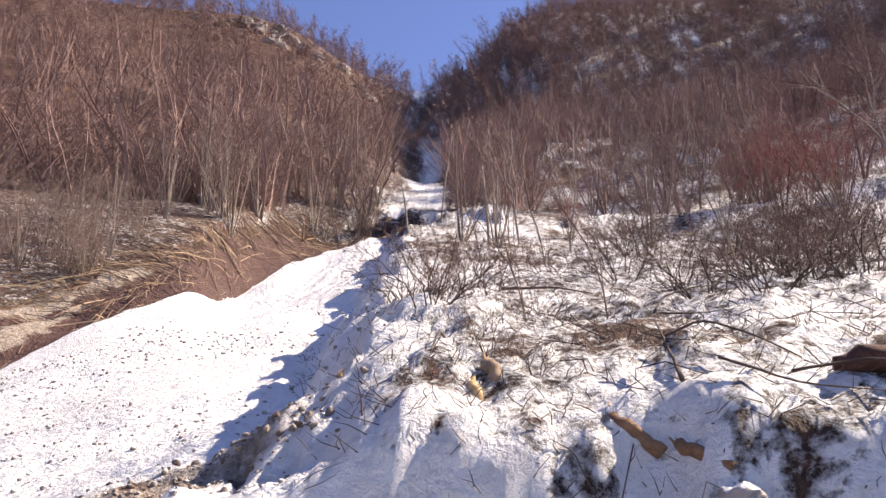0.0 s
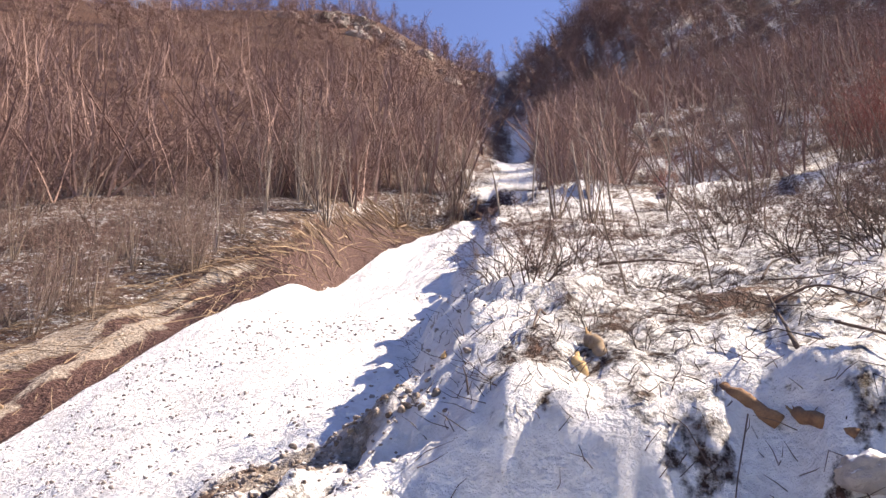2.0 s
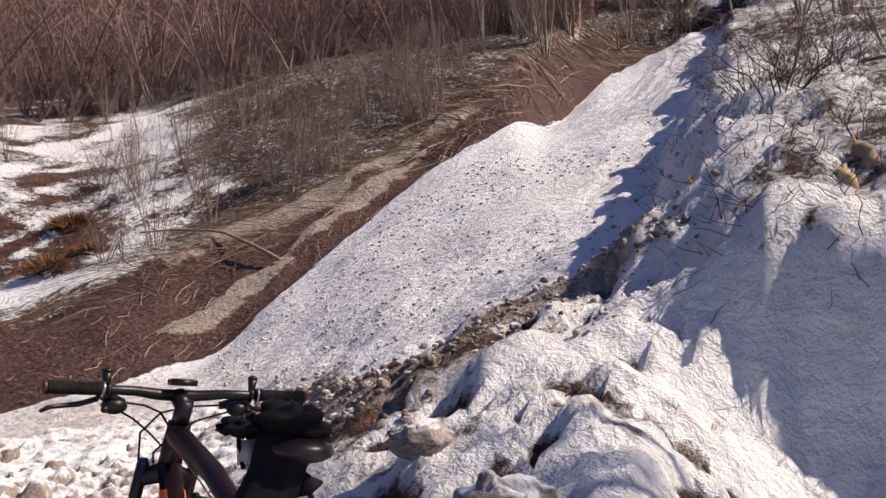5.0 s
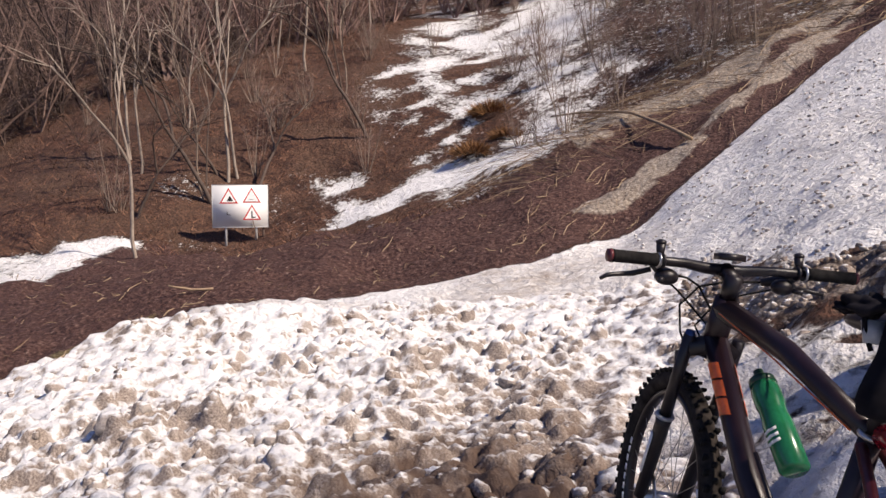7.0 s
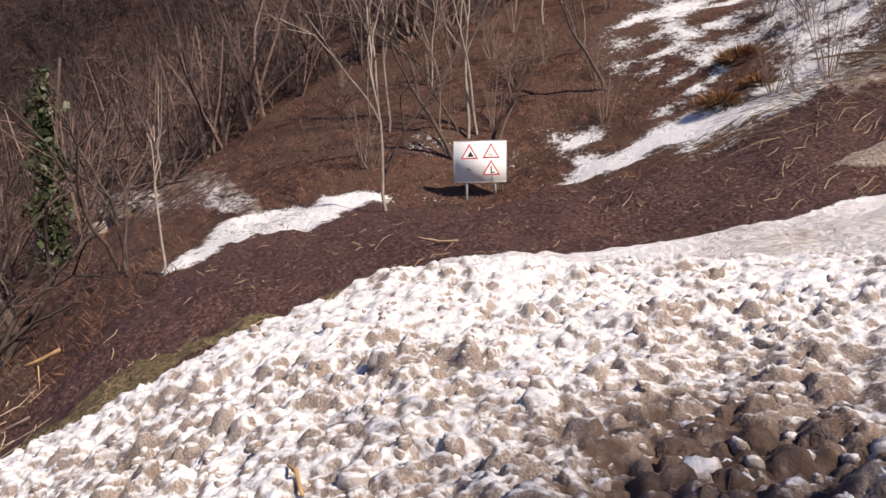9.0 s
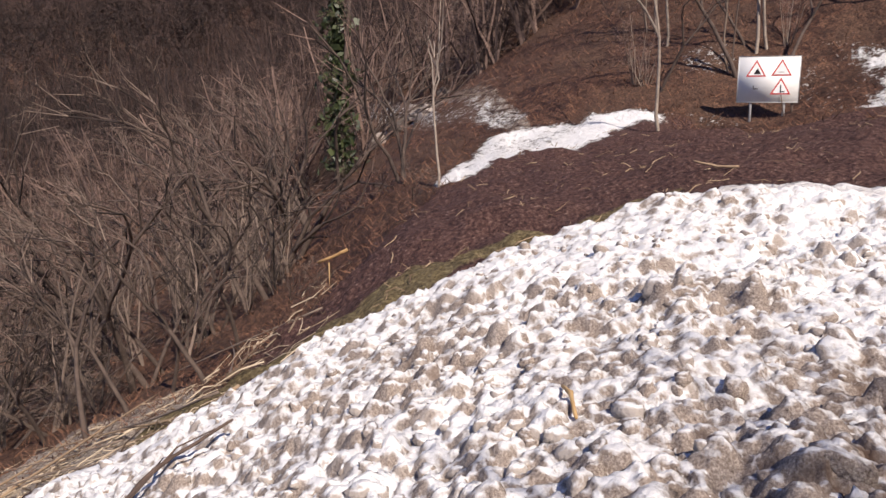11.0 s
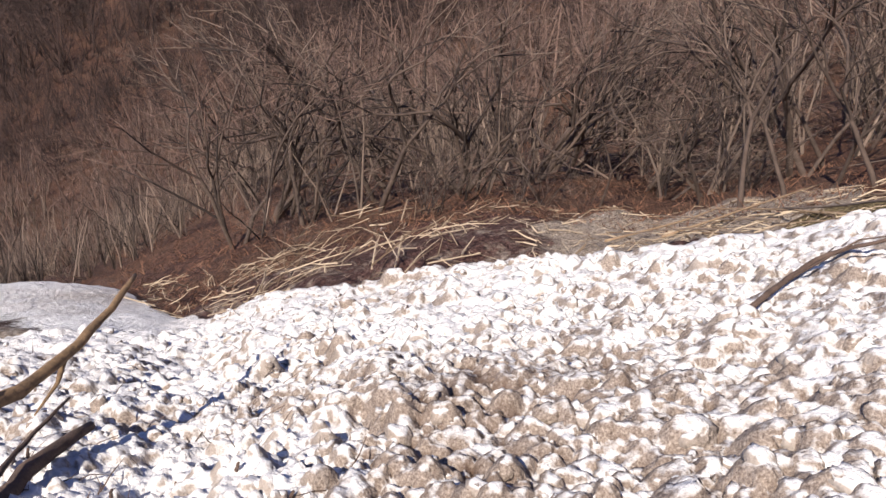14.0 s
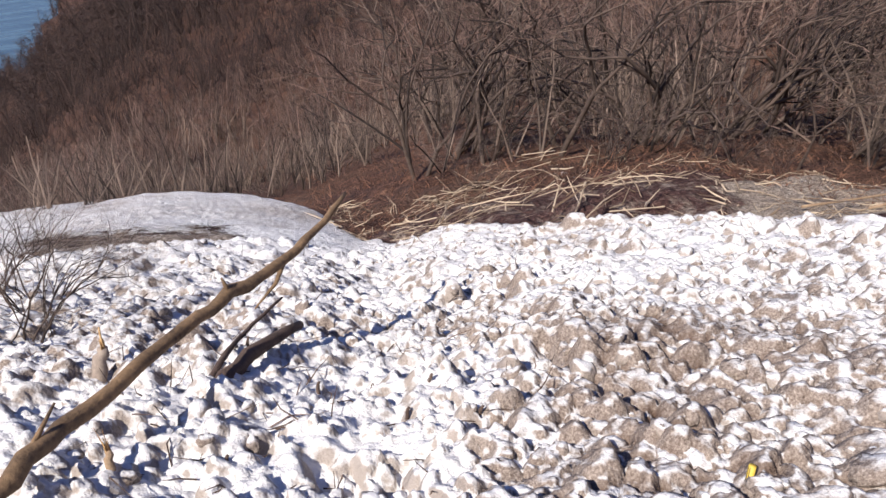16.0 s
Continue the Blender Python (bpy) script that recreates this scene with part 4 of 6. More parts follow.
def place_trees():
    rng = np.random.default_rng(12)
    kinds = [
        tree_thing("coppice_tree", rng, "bare coppiced tree with many straight pale stems", "coppiced trees", BARK_PALE, stems=9, height=7.0, spread=0.28),
        tree_thing("coppice_tree", rng, "bare coppiced tree with many straight pale stems", "coppiced trees", BARK_PALE, stems=6, height=8.0, spread=0.2),
        tree_thing("coppice_tree", rng, "bare coppiced tree with many grey stems", "coppiced trees", BARK, stems=7, height=6.0, spread=0.4),
        tree_thing("slender_tree", rng, "slender bare tree with one pale forking trunk", "slender trees", BARK_PALE, trunks=1, trunk_length=3.0, radius=0.055, lean=0.1, depth=6, spread=0.5),
        tree_thing("slender_tree", rng, "slender bare tree with two leaning grey trunks", "slender trees", BARK, trunks=2, trunk_length=3.0, radius=0.05, lean=0.15, depth=5, spread=0.5),
        tree_thing("shrub", rng, "bare leafless shrub with thin brown twigs", "shrubs", BARK, stems=14, height=2.2, spread=0.7, twigs=6, thick=0.018),
        tree_thing("shrub", rng, "bare leafless shrub with thin brown twigs", "shrubs", BARK, stems=10, height=3.0, spread=0.5, twigs=7, thick=0.022),
        tree_thing("red_shrub", rng, "dense bare shrub with reddish twigs", "red shrubs", BARK, TWIG_RED, stems=22, height=4.0, spread=0.6, twigs=9, thick=0.02),
        tree_thing("ravine_tree", rng, "bare dark tree with a forking leaning trunk", "ravine trees", BARK_DARK, TWIG_GREY, trunks=1, trunk_length=2.8, radius=0.085, lean=0.35, depth=6, spread=0.95),
        tree_thing("ravine_tree", rng, "bare dark tree with several grey trunks", "ravine trees", BARK_DARK, TWIG_MID, trunks=3, trunk_length=2.4, radius=0.065, lean=0.2, depth=5, spread=0.8),
        tree_thing("ravine_shrub", rng, "bare dark shrub with arching grey stems", "ravine shrubs", BARK_DARK, TWIG_GREY, trunks=5, trunk_length=0.85, radius=0.020, lean=0.6, depth=5, spread=1.0),
        tree_thing("leaning_tree", rng, "dark leaning tree trunk with bare forking limbs", "leaning trees", BARK_DARK, TWIG_MID, trunks=2, trunk_length=2.6, radius=0.10, lean=0.6, depth=6, spread=1.0),
        tree_thing("tangled_bush", rng, "low tangled leafless bush with dark brown twigs", "tangled bushes", BARK_DARK, TWIG_BROWN, trunks=8, trunk_length=0.42, radius=0.012, lean=0.9, depth=5, spread=1.25),
        tree_thing("thin_sapling", rng, "thin bare sapling with a straight grey stem", "thin saplings", BARK, TWIG_BROWN, trunks=1, trunk_length=1.3, radius=0.016, lean=0.12, depth=4, spread=0.7),
        tree_thing("brown_bush", rng, "low dense leafless bush with reddish brown twigs", "brown bushes", BARK, TWIG, trunks=7, trunk_length=0.55, radius=0.014, lean=0.7, depth=5, spread=1.0),
    ]
    used = [False] * len(kinds)

    def stand(k, b, r, scale=1.0):
        x, y = -math.sin(radians(b)) * r, math.cos(radians(b)) * r
        z = float(shape(np.array([x]), np.array([y]))[0])
        m = pose(x, y, z, rng.normal(0, 3), rng.normal(0, 3), rng.uniform(0, 360)) @ Matrix.Scale(scale, 4)
        if used[k]:
            ob = copy_thing(kinds[k], m)
            ob.matrix_basis = m
        else:
            kinds[k].matrix_basis, used[k] = m, True

    # the wood at the left of the slide
    for _ in range(92):
        b = rng.uniform(9, 48)
        rs = float(round_table(np.array([b]), SOIL_B, SOIL_R)[0])
        stand(int(rng.integers(0, 3)) if b < 24 else int(rng.choice([2, 5, 6])), b, rs + (0.6 if b < 36 else 7.0) + 20 * rng.uniform(0, 1) ** 1.3, (rng.uniform(0.6, 0.9) if b < 21 else rng.uniform(0.38, 0.6)))
    for _ in range(14):
        stand(int(rng.integers(0, 3)), rng.uniform(4.8, 10), rng.uniform(46, 64), rng.uniform(0.7, 1.0))
    for _ in range(26):
        b = rng.uniform(20, 47)
        rs = float(round_table(np.array([b]), SOIL_B, SOIL_R)[0])
        stand(int(rng.integers(5, 7)), b, rs + 6 * rng.uniform(0, 1), rng.uniform(0.6, 1.0))
    for _ in range(48):
        b = rng.uniform(21, 47)
        rs = float(round_table(np.array([b]), SOIL_B, SOIL_R)[0])
        stand(int(rng.choice([12, 12, 13, 14])), b, rs + 0.5 + 15 * rng.uniform(0, 1), rng.uniform(0.9, 1.6))
    # the slope above the sign
    stand(3, 72.7, 22.0, 0.85)
    stand(4, 68.3, 26.2, 0.9)
    stand(3, 67.2, 27.0, 1.0)
    for _ in range(40):
        b = rng.uniform(44, 93)
        r = rng.uniform(25, 45)
        if 47.5 < b < 56.5 or (b > 74 and r < 46):
            continue
        stand(int(rng.choice([2, 3, 4, 5, 6])), b, r, rng.uniform(0.7, 1.1))
    for _ in range(26):
        b, r = rng.uniform(57, 76), rng.uniform(25.5, 44)
        stand(int(rng.choice([10, 8, 5, 6])), b, r, rng.uniform(0.5, 0.9))
    for b, r in ((44.5, 27), (46.8, 29), (57.5, 25.5), (49, 36), (52.5, 34)):
        stand(6, b, r, 0.8)
    # the ravine
    stand(3, 88.0, 17.4, 0.55)
    stand(8, 125.5, 25.5, 0.8)
    stand(8, 127.5, 22.8, 0.9)
    stand(9, 143.0, 38.0, 1.0)
    stand(10, 134.3, 16.4, 1.0)
    for _ in range(74):
        b = rng.uniform(89, 149)
        if 92 < b < 96.5:
            continue
        rs = float(round_table(np.array([b]), SOIL_B, SOIL_R)[0])
        r = max(rs, 12.5 if b < 156 else 30.0) + 0.8 + 26 * rng.uniform(0, 1) ** 1.3
        stand(int(rng.choice([8, 9, 11, 8] if r > 18 else [10, 10, 8])), b, r, rng.uniform(0.6, 1.1) * (1.0 if r > 18 else 0.6))
    for b, r in ((124.5, 24.5), (126.8, 22.5), (132.5, 19.5), (119, 22), (138, 27), (112, 24), (145, 30), (106, 27), (147, 33), (129, 31), (100, 24), (116, 30)):
        stand(11, b, r, rng.uniform(0.7, 1.05))
    for b, r, k in ((178.5, 5.6, 10), (176.5, 7.2, 10), (181, 6.5, 10), (179, 9, 10), (180, 7.8, 10), (177.5, 6.4, 10), (177, 11, 10)):
        stand(k, b, r, rng.uniform(0.42, 0.6))
    # unseen trees added at the right, whose shade falls on the bicycle and the snow behind it
    for b, r, k, size in ((-44, 7.4, 0, 0.95), (-39.5, 7.0, 1, 0.85), (-45.5, 6.4, 1, 0.85), (-47, 6.0, 0, 0.9), (-44, 8.4, 1, 0.95), (-45.5, 7.0, 0, 0.95)):
        stand(k, b, r, size)
    # unseen bushes, added for more shade on the foot of the bank
    for b, r, size in ((-52, 6.6, 1.7), (-55, 6.0, 1.6)):
        stand(12, b, r, size)
    # the snowy slope at the right of the gully
    for b, r, k, s in ((1.2, 8.6, 12, 1.0), (2.6, 9.3, 12, 0.8), (-0.6, 10.2, 12, 0.9), (-5.6, 8.1, 13, 0.65), (-5.9, 8.2, 13, 0.5), (-9.0, 15, 12, 0.9), (-7.5, 17, 12, 1.0), (-23, 12, 12, 1.4), (-25, 13.5, 12, 1.5), (-27.5, 11, 12, 1.2), (-28.5, 15, 12, 1.4), (-24, 17, 12, 1.6), (-20, 15, 12, 1.4), (-11.2, 9.3, 13, 0.9), (-12.5, 15, 12, 1.2),
                       (-18.0, 11, 12, 1.2), (-19.8, 10.6, 13, 0.8), (-20.6, 10.2, 13, 0.8), (-21.6, 9.6, 12, 0.9), (-18.8, 10.4, 13, 0.7), (-3.5, 12, 12, 0.9), (-2.0, 14, 12, 1.0), (-7.0, 9.0, 12, 0.5), (-3.0, 7.2, 12, 0.45), (-6.0, 6.9, 12, 0.4),
                       (-15.0, 24, 2, 0.75), (-1.5, 27, 2, 0.75), (-4.0, 24, 2, 0.7), (-9.5, 26, 3, 0.7), (-5.5, 20, 13, 1.3), (-8, 18, 13, 1.4), (-15, 16, 13, 1.2), (-24, 14, 12, 1.3), (-26, 18, 12, 1.4), (-14, 20, 12, 1.6), (-22.5, 22, 12, 1.6)):
        stand(k, b, r, s)
    for _ in range(14):
        stand(7, rng.uniform(-32, -21), rng.uniform(32, 50), rng.uniform(1.0, 1.5))
    stand(7, -9.5, 34, 0.8)
    for _ in range(12):
        stand(1, rng.uniform(-25, -13), rng.uniform(44, 60), rng.uniform(0.8, 1.1))
    for _ in range(10):
        stand(int(rng.choice([12, 13, 12])), rng.uniform(-38, -10), rng.uniform(13, 30), rng.uniform(0.8, 1.5))
    for _ in range(22):
        b = rng.uniform(-42, -1.8)
        r = rng.uniform(17, 62)
        stand(int(rng.choice([13, 13, 2, 3])) if r > 26 else int(rng.choice([12, 13, 13])), b, r, rng.uniform(0.7, 1.1) * (1.3 if r < 26 else 1.0))


place_trees()


# dry grass and fine twigs on the open slopes, too many to count
def dry_grass():
    rng = np.random.default_rng(14)
    n = 26000
    b = rng.uniform(42, 158, n)
    re, rs = round_table(b, EDGE_B, EDGE_R), round_table(b, SOIL_B, SOIL_R)
    low = np.maximum(rs, re + 0.8) - 0.5
    r = low + (44 - low) * rng.uniform(0, 1, n) ** 1.7
    x, y = -np.sin(np.radians(b)) * r, np.cos(np.radians(b)) * r
    snow, soil, dirty, gravel, verge = cover(x, y)
    keep = (snow < 0.4) & (fbm(x * 0.5, y * 0.5, 81) > -0.35)
    x, y, r = x[keep], y[keep], r[keep]
    n = len(x)
    p = np.stack([x, y, shape(x, y) - 0.02], 1)
    a, ln = rng.uniform(0, 2 * math.pi, n), rng.uniform(0.06, 0.28, n) * (1 + 0.02 * r)
    way = np.stack([np.cos(a) * 0.8, np.sin(a) * 0.8, rng.uniform(0.1, 1.0, n)], 1) * ln[:, None]
    side = np.cross(way, rng.normal(0, 1, (n, 3)))
    side = side / np.linalg.norm(side, axis=1)[:, None] * (0.0035 + 0.0003 * r)[:, None]
    v = np.stack([p - side, p + side, p + way], 1).reshape(-1, 3)
    tagged(new("dry_grass", mesh_of("dry_grass", v, np.arange(3 * n).reshape(n, 3), [DRY_GRASS])), "dry brown grass and fine twigs on the slope", "grass", kind="stuff")


dry_grass()


def conifer(rng, b, r, height):
    """A far dark fir: stem and drooping needle boughs."""
    ob = tagged(new("fir_tree"), "dark green fir standing on the ridge", "tree", "firs on the ridge")
    p = np.array([-math.sin(radians(b)) * r, math.cos(radians(b)) * r, 0.0])
    p[2] = float(shape(p[:1], p[1:2])[0])
    stem = Sticks(5)
    stem.tube([p, p + (0, 0, height)], [0.2, 0.03])
    part("trunk", stem.data(), BARK, ob)
    n = 420
    t = rng.uniform(0.08, 1, n)
    a, q = rng.uniform(0, 2 * math.pi, n), (1 - t) * height * 0.24 * rng.uniform(0.5, 1.1, n)
    c = p + np.stack([0 * t, 0 * t, t * height], 1)
    e = c + np.stack([np.cos(a) * q, np.sin(a) * q, -0.3 * q], 1)
    w = np.stack([-np.sin(a), np.cos(a), 0 * a], 1) * (0.25 * q + 0.1)[:, None]
    v = np.stack([c, (c + e) / 2 + w, e, (c + e) / 2 - w], 1).reshape(-1, 3)
    part("crown", (v, np.arange(4 * n).reshape(n, 4)), NEEDLES, ob)


NEEDLES = two_tone("fir_needles", (0.012, 0.02, 0.012), (0.04, 0.055, 0.03), 2.0, 0.8, True, 0.0)
fir_rng = np.random.default_rng(3)
for fb, fr, fh in ((-0.2, 225, 11), (-0.9, 222, 13), (-1.6, 218, 12), (0.3, 235, 7), (-2.3, 214, 13), (0.9, 240, 4), (2.2, 244, 4)):
    conifer(fir_rng, fb, fr, fh)


# ---- colours of the made things ----
def plain(name, colour, rough=0.5, metal=0.0, worn=0.25, scale=30.0):
    m, nt, p = material(name)
    at = where(nt)
    n = noise_node(nt, scale, 5, 0.65, at)
    dark = tuple(c * (1 - worn) for c in colour)
    lit = tuple(min(c * (1 + worn) + 0.01 * worn, 1.0) for c in colour)
    nt.links.new(ramp(nt, n, [(0.3, dark), (0.7, lit)]), p.inputs["Base Color"])
    p.inputs["Roughness"].default_value, p.inputs["Metallic"].default_value = rough, metal
    p.inputs["Specular IOR Level"].default_value = 0.12 if rough > 0.8 else 0.5
    bump(nt, p, n, 0.12, 0.002)
    return m


BLACK = plain("black_paint", (0.010, 0.006, 0.008), 0.4)
FRAME_PAINT = plain("frame_paint", (0.014, 0.004, 0.007), 0.4)
RUBBER = plain("rubber", (0.011, 0.010, 0.010), 0.85, worn=0.5, scale=60)
MUDDY = plain("muddy_rubber", (0.028, 0.022, 0.019), 0.9, worn=0.7, scale=25)
ORANGE = plain("orange_paint", (0.75, 0.13, 0.03), 0.4)
WINE = plain("dark_red_paint", (0.10, 0.018, 0.022), 0.3)
GREEN = plain("green_plastic", (0.006, 0.15, 0.06), 0.22)
DARK_GREEN = plain("dark_green_plastic", (0.005, 0.04, 0.022), 0.35)
STEEL = plain("brushed_steel", (0.45, 0.45, 0.46), 0.35, 1.0)
GREY = plain("grey_paint", (0.35, 0.35, 0.36), 0.5)
WHITE = plain("white_paint", (0.82, 0.82, 0.82), 0.6, worn=0.02)
RED = plain("red_paint", (0.5, 0.03, 0.03), 0.5)
RED_LENS = plain("red_lens", (0.22, 0.006, 0.016), 0.15)
CLOTH = plain("black_cloth", (0.007, 0.006, 0.009), 0.9, worn=0.5, scale=14)
YELLOW = plain("yellow_paint", (0.7, 0.5, 0.08), 0.6)
FRESH = two_tone("fresh_wood", (0.26, 0.14, 0.06), (0.55, 0.36, 0.17), 9.0, 0.85, bumpy=0.5, depth=0.01)
STRIPPED = two_tone("stripped_wood", (0.14, 0.095, 0.065), (0.52, 0.42, 0.31), 9.0, 0.9, True, 0.4, 0.01, spread=0.9)
OLD_WOOD = two_tone("old_wood", (0.16, 0.10, 0.065), (0.40, 0.29, 0.19), 9.0, 0.9, True, 0.5, 0.01, spread=0.6)
POLE_WOOD = two_tone("pole_wood", (0.05, 0.032, 0.022), (0.36, 0.23, 0.125), 4.0, 0.85, False, 0.6, 0.012, spread=0.0)
DARK_WOOD = two_tone("dark_bark", (0.04, 0.026, 0.022), (0.15, 0.10, 0.08), 9.0, 0.9, True, 0.6, 0.015, spread=0.4)
RED_BARK = two_tone("red_bark", (0.05, 0.018, 0.015), (0.16, 0.07, 0.05), 8.0, 0.9, True, 0.6, 0.02, spread=0.2)
SPLIT_BARK = two_tone("split_bark", (0.10, 0.045, 0.028), (0.36, 0.20, 0.10), 9.0, 0.9, False, 0.6, 0.012, spread=0.0)
ROCK = two_tone("rock", (0.10, 0.08, 0.07), (0.36, 0.31, 0.28), 0.9, 0.9, bumpy=0.8, depth=0.1)
IVY = two_tone("ivy_leaf", (0.016, 0.026, 0.010), (0.06, 0.075, 0.03), 4.0, 0.5, True, 0.0)
DIRTY_SNOW = two_tone("dirty_snow", (0.22, 0.15, 0.12), (0.68, 0.62, 0.58), 5.0, 0.8, bumpy=0.6, depth=0.03)


def spot(b, r, up=0.0):
    x, y = -math.sin(radians(b)) * r, math.cos(radians(b)) * r
    return np.array([x, y, float(shape(np.array([x]), np.array([y]))[0]) + up])


def ground_z(x, y):
    return float(shape(np.array([float(x)]), np.array([float(y)]))[0])


def rod(points, radii, sides=10, caps=True):
    s = Sticks(sides)
    pts = np.asarray(points, float)
    r = np.broadcast_to(np.asarray(radii, float), (len(pts),)).copy()
    if caps:
        e0, e1 = pts[0] - pts[1], pts[-1] - pts[-2]
        e0, e1 = e0 / np.linalg.norm(e0), e1 / np.linalg.norm(e1)
        pts = np.concatenate([[pts[0] + e0 * 0.0005], pts, [pts[-1] + e1 * 0.0005]])
        r = np.concatenate([[r[0] * 0.02], r, [r[-1] * 0.02]])
    s.tube(pts, r)
    return s.data()


def join(*sets):
    v, f, n = [], [], 0
    for a, b in sets:
        v.append(np.asarray(a)), f.append(np.asarray(b) + n)
        n += len(a)
    return np.concatenate(v), np.concatenate(f)


def ring(centre, axis, radius, thick, segs=48, sides=8, flat=1.0):
    """A closed ring; flat squeezes it along its axis."""
    c, ax = np.asarray(centre, float), np.asarray(axis, float) / np.linalg.norm(axis)
    u = np.cross(ax, (0, 0, 1.0) if abs(ax[2]) < 0.9 else (1.0, 0, 0))
    u /= np.linalg.norm(u)
    w = np.cross(ax, u)
    a, t = np.meshgrid(np.arange(segs) * 2 * math.pi / segs, np.arange(sides) * 2 * math.pi / sides, indexing="ij")
    rad = radius + thick * np.cos(t)
    v = c + rad[..., None] * (np.cos(a)[..., None] * u + np.sin(a)[..., None] * w) + (thick * flat * np.sin(t))[..., None] * ax
    i = np.arange(segs * sides).reshape(segs, sides)
    j, k = np.roll(i, -1, 0), np.roll(i, -1, 1)
    return v.reshape(-1, 3), np.stack([i, j, np.roll(j, -1, 1), k], -1).reshape(-1, 4)


def box(centre, size, turn=None):
    c, s = np.asarray(centre, float), np.asarray(size, float) / 2
    v = np.array([(a, b, d) for a in (-1, 1) for b in (-1, 1) for d in (-1, 1)], float) * s
    if turn is not None:
        v = v @ np.asarray(turn, float).T
    return v + c, np.array([(0, 1, 3, 2), (4, 6, 7, 5), (0, 4, 5, 1), (2, 3, 7, 6), (0, 2, 6, 4), (1, 5, 7, 3)])


def ball(centre, size, wob=0.0, rng=None, rings=9, segs=14):
    """A rounded, uneven body."""
    c, s = np.asarray(centre, float), np.asarray(size, float)
    ph = rng.uniform(0, 6.28, 6) if rng is not None else np.zeros(6)
    a, t = np.meshgrid(np.linspace(0.02, math.pi - 0.02, rings), np.arange(segs) * 2 * math.pi / segs, indexing="ij")
    q = 1 + wob * (np.sin(2 * t + ph[0] + 2 * a) + 0.7 * np.sin(3 * t + ph[1] - 3 * a) + 0.6 * np.sin(5 * a + ph[2] + t) + 0.35 * np.sin(7 * t + 4 * a + ph[3]))
    v = c + np.stack([q * np.sin(a) * np.cos(t), q * np.sin(a) * np.sin(t), q * np.cos(a)], -1) * s
    i = np.arange(rings * segs).reshape(rings, segs)
    k = np.roll(i, -1, 1)
    v = v.reshape(-1, 3)
    if wob:
        n = np.abs(fbm(v[:, 0] * 18 + v[:, 2] * 9, v[:, 1] * 18 - v[:, 2] * 7, 91)) + 0.6 * np.abs(fbm(v[:, 0] * 40 - v[:, 2] * 22, v[:, 1] * 40 + v[:, 2] * 28, 93))
        v = c + (v - c) * (1 + 1.7 * wob * (n - 0.2))[:, None]
    return v, np.stack([i[:-1], i[1:], k[1:], k[:-1]], -1).reshape(-1, 4)


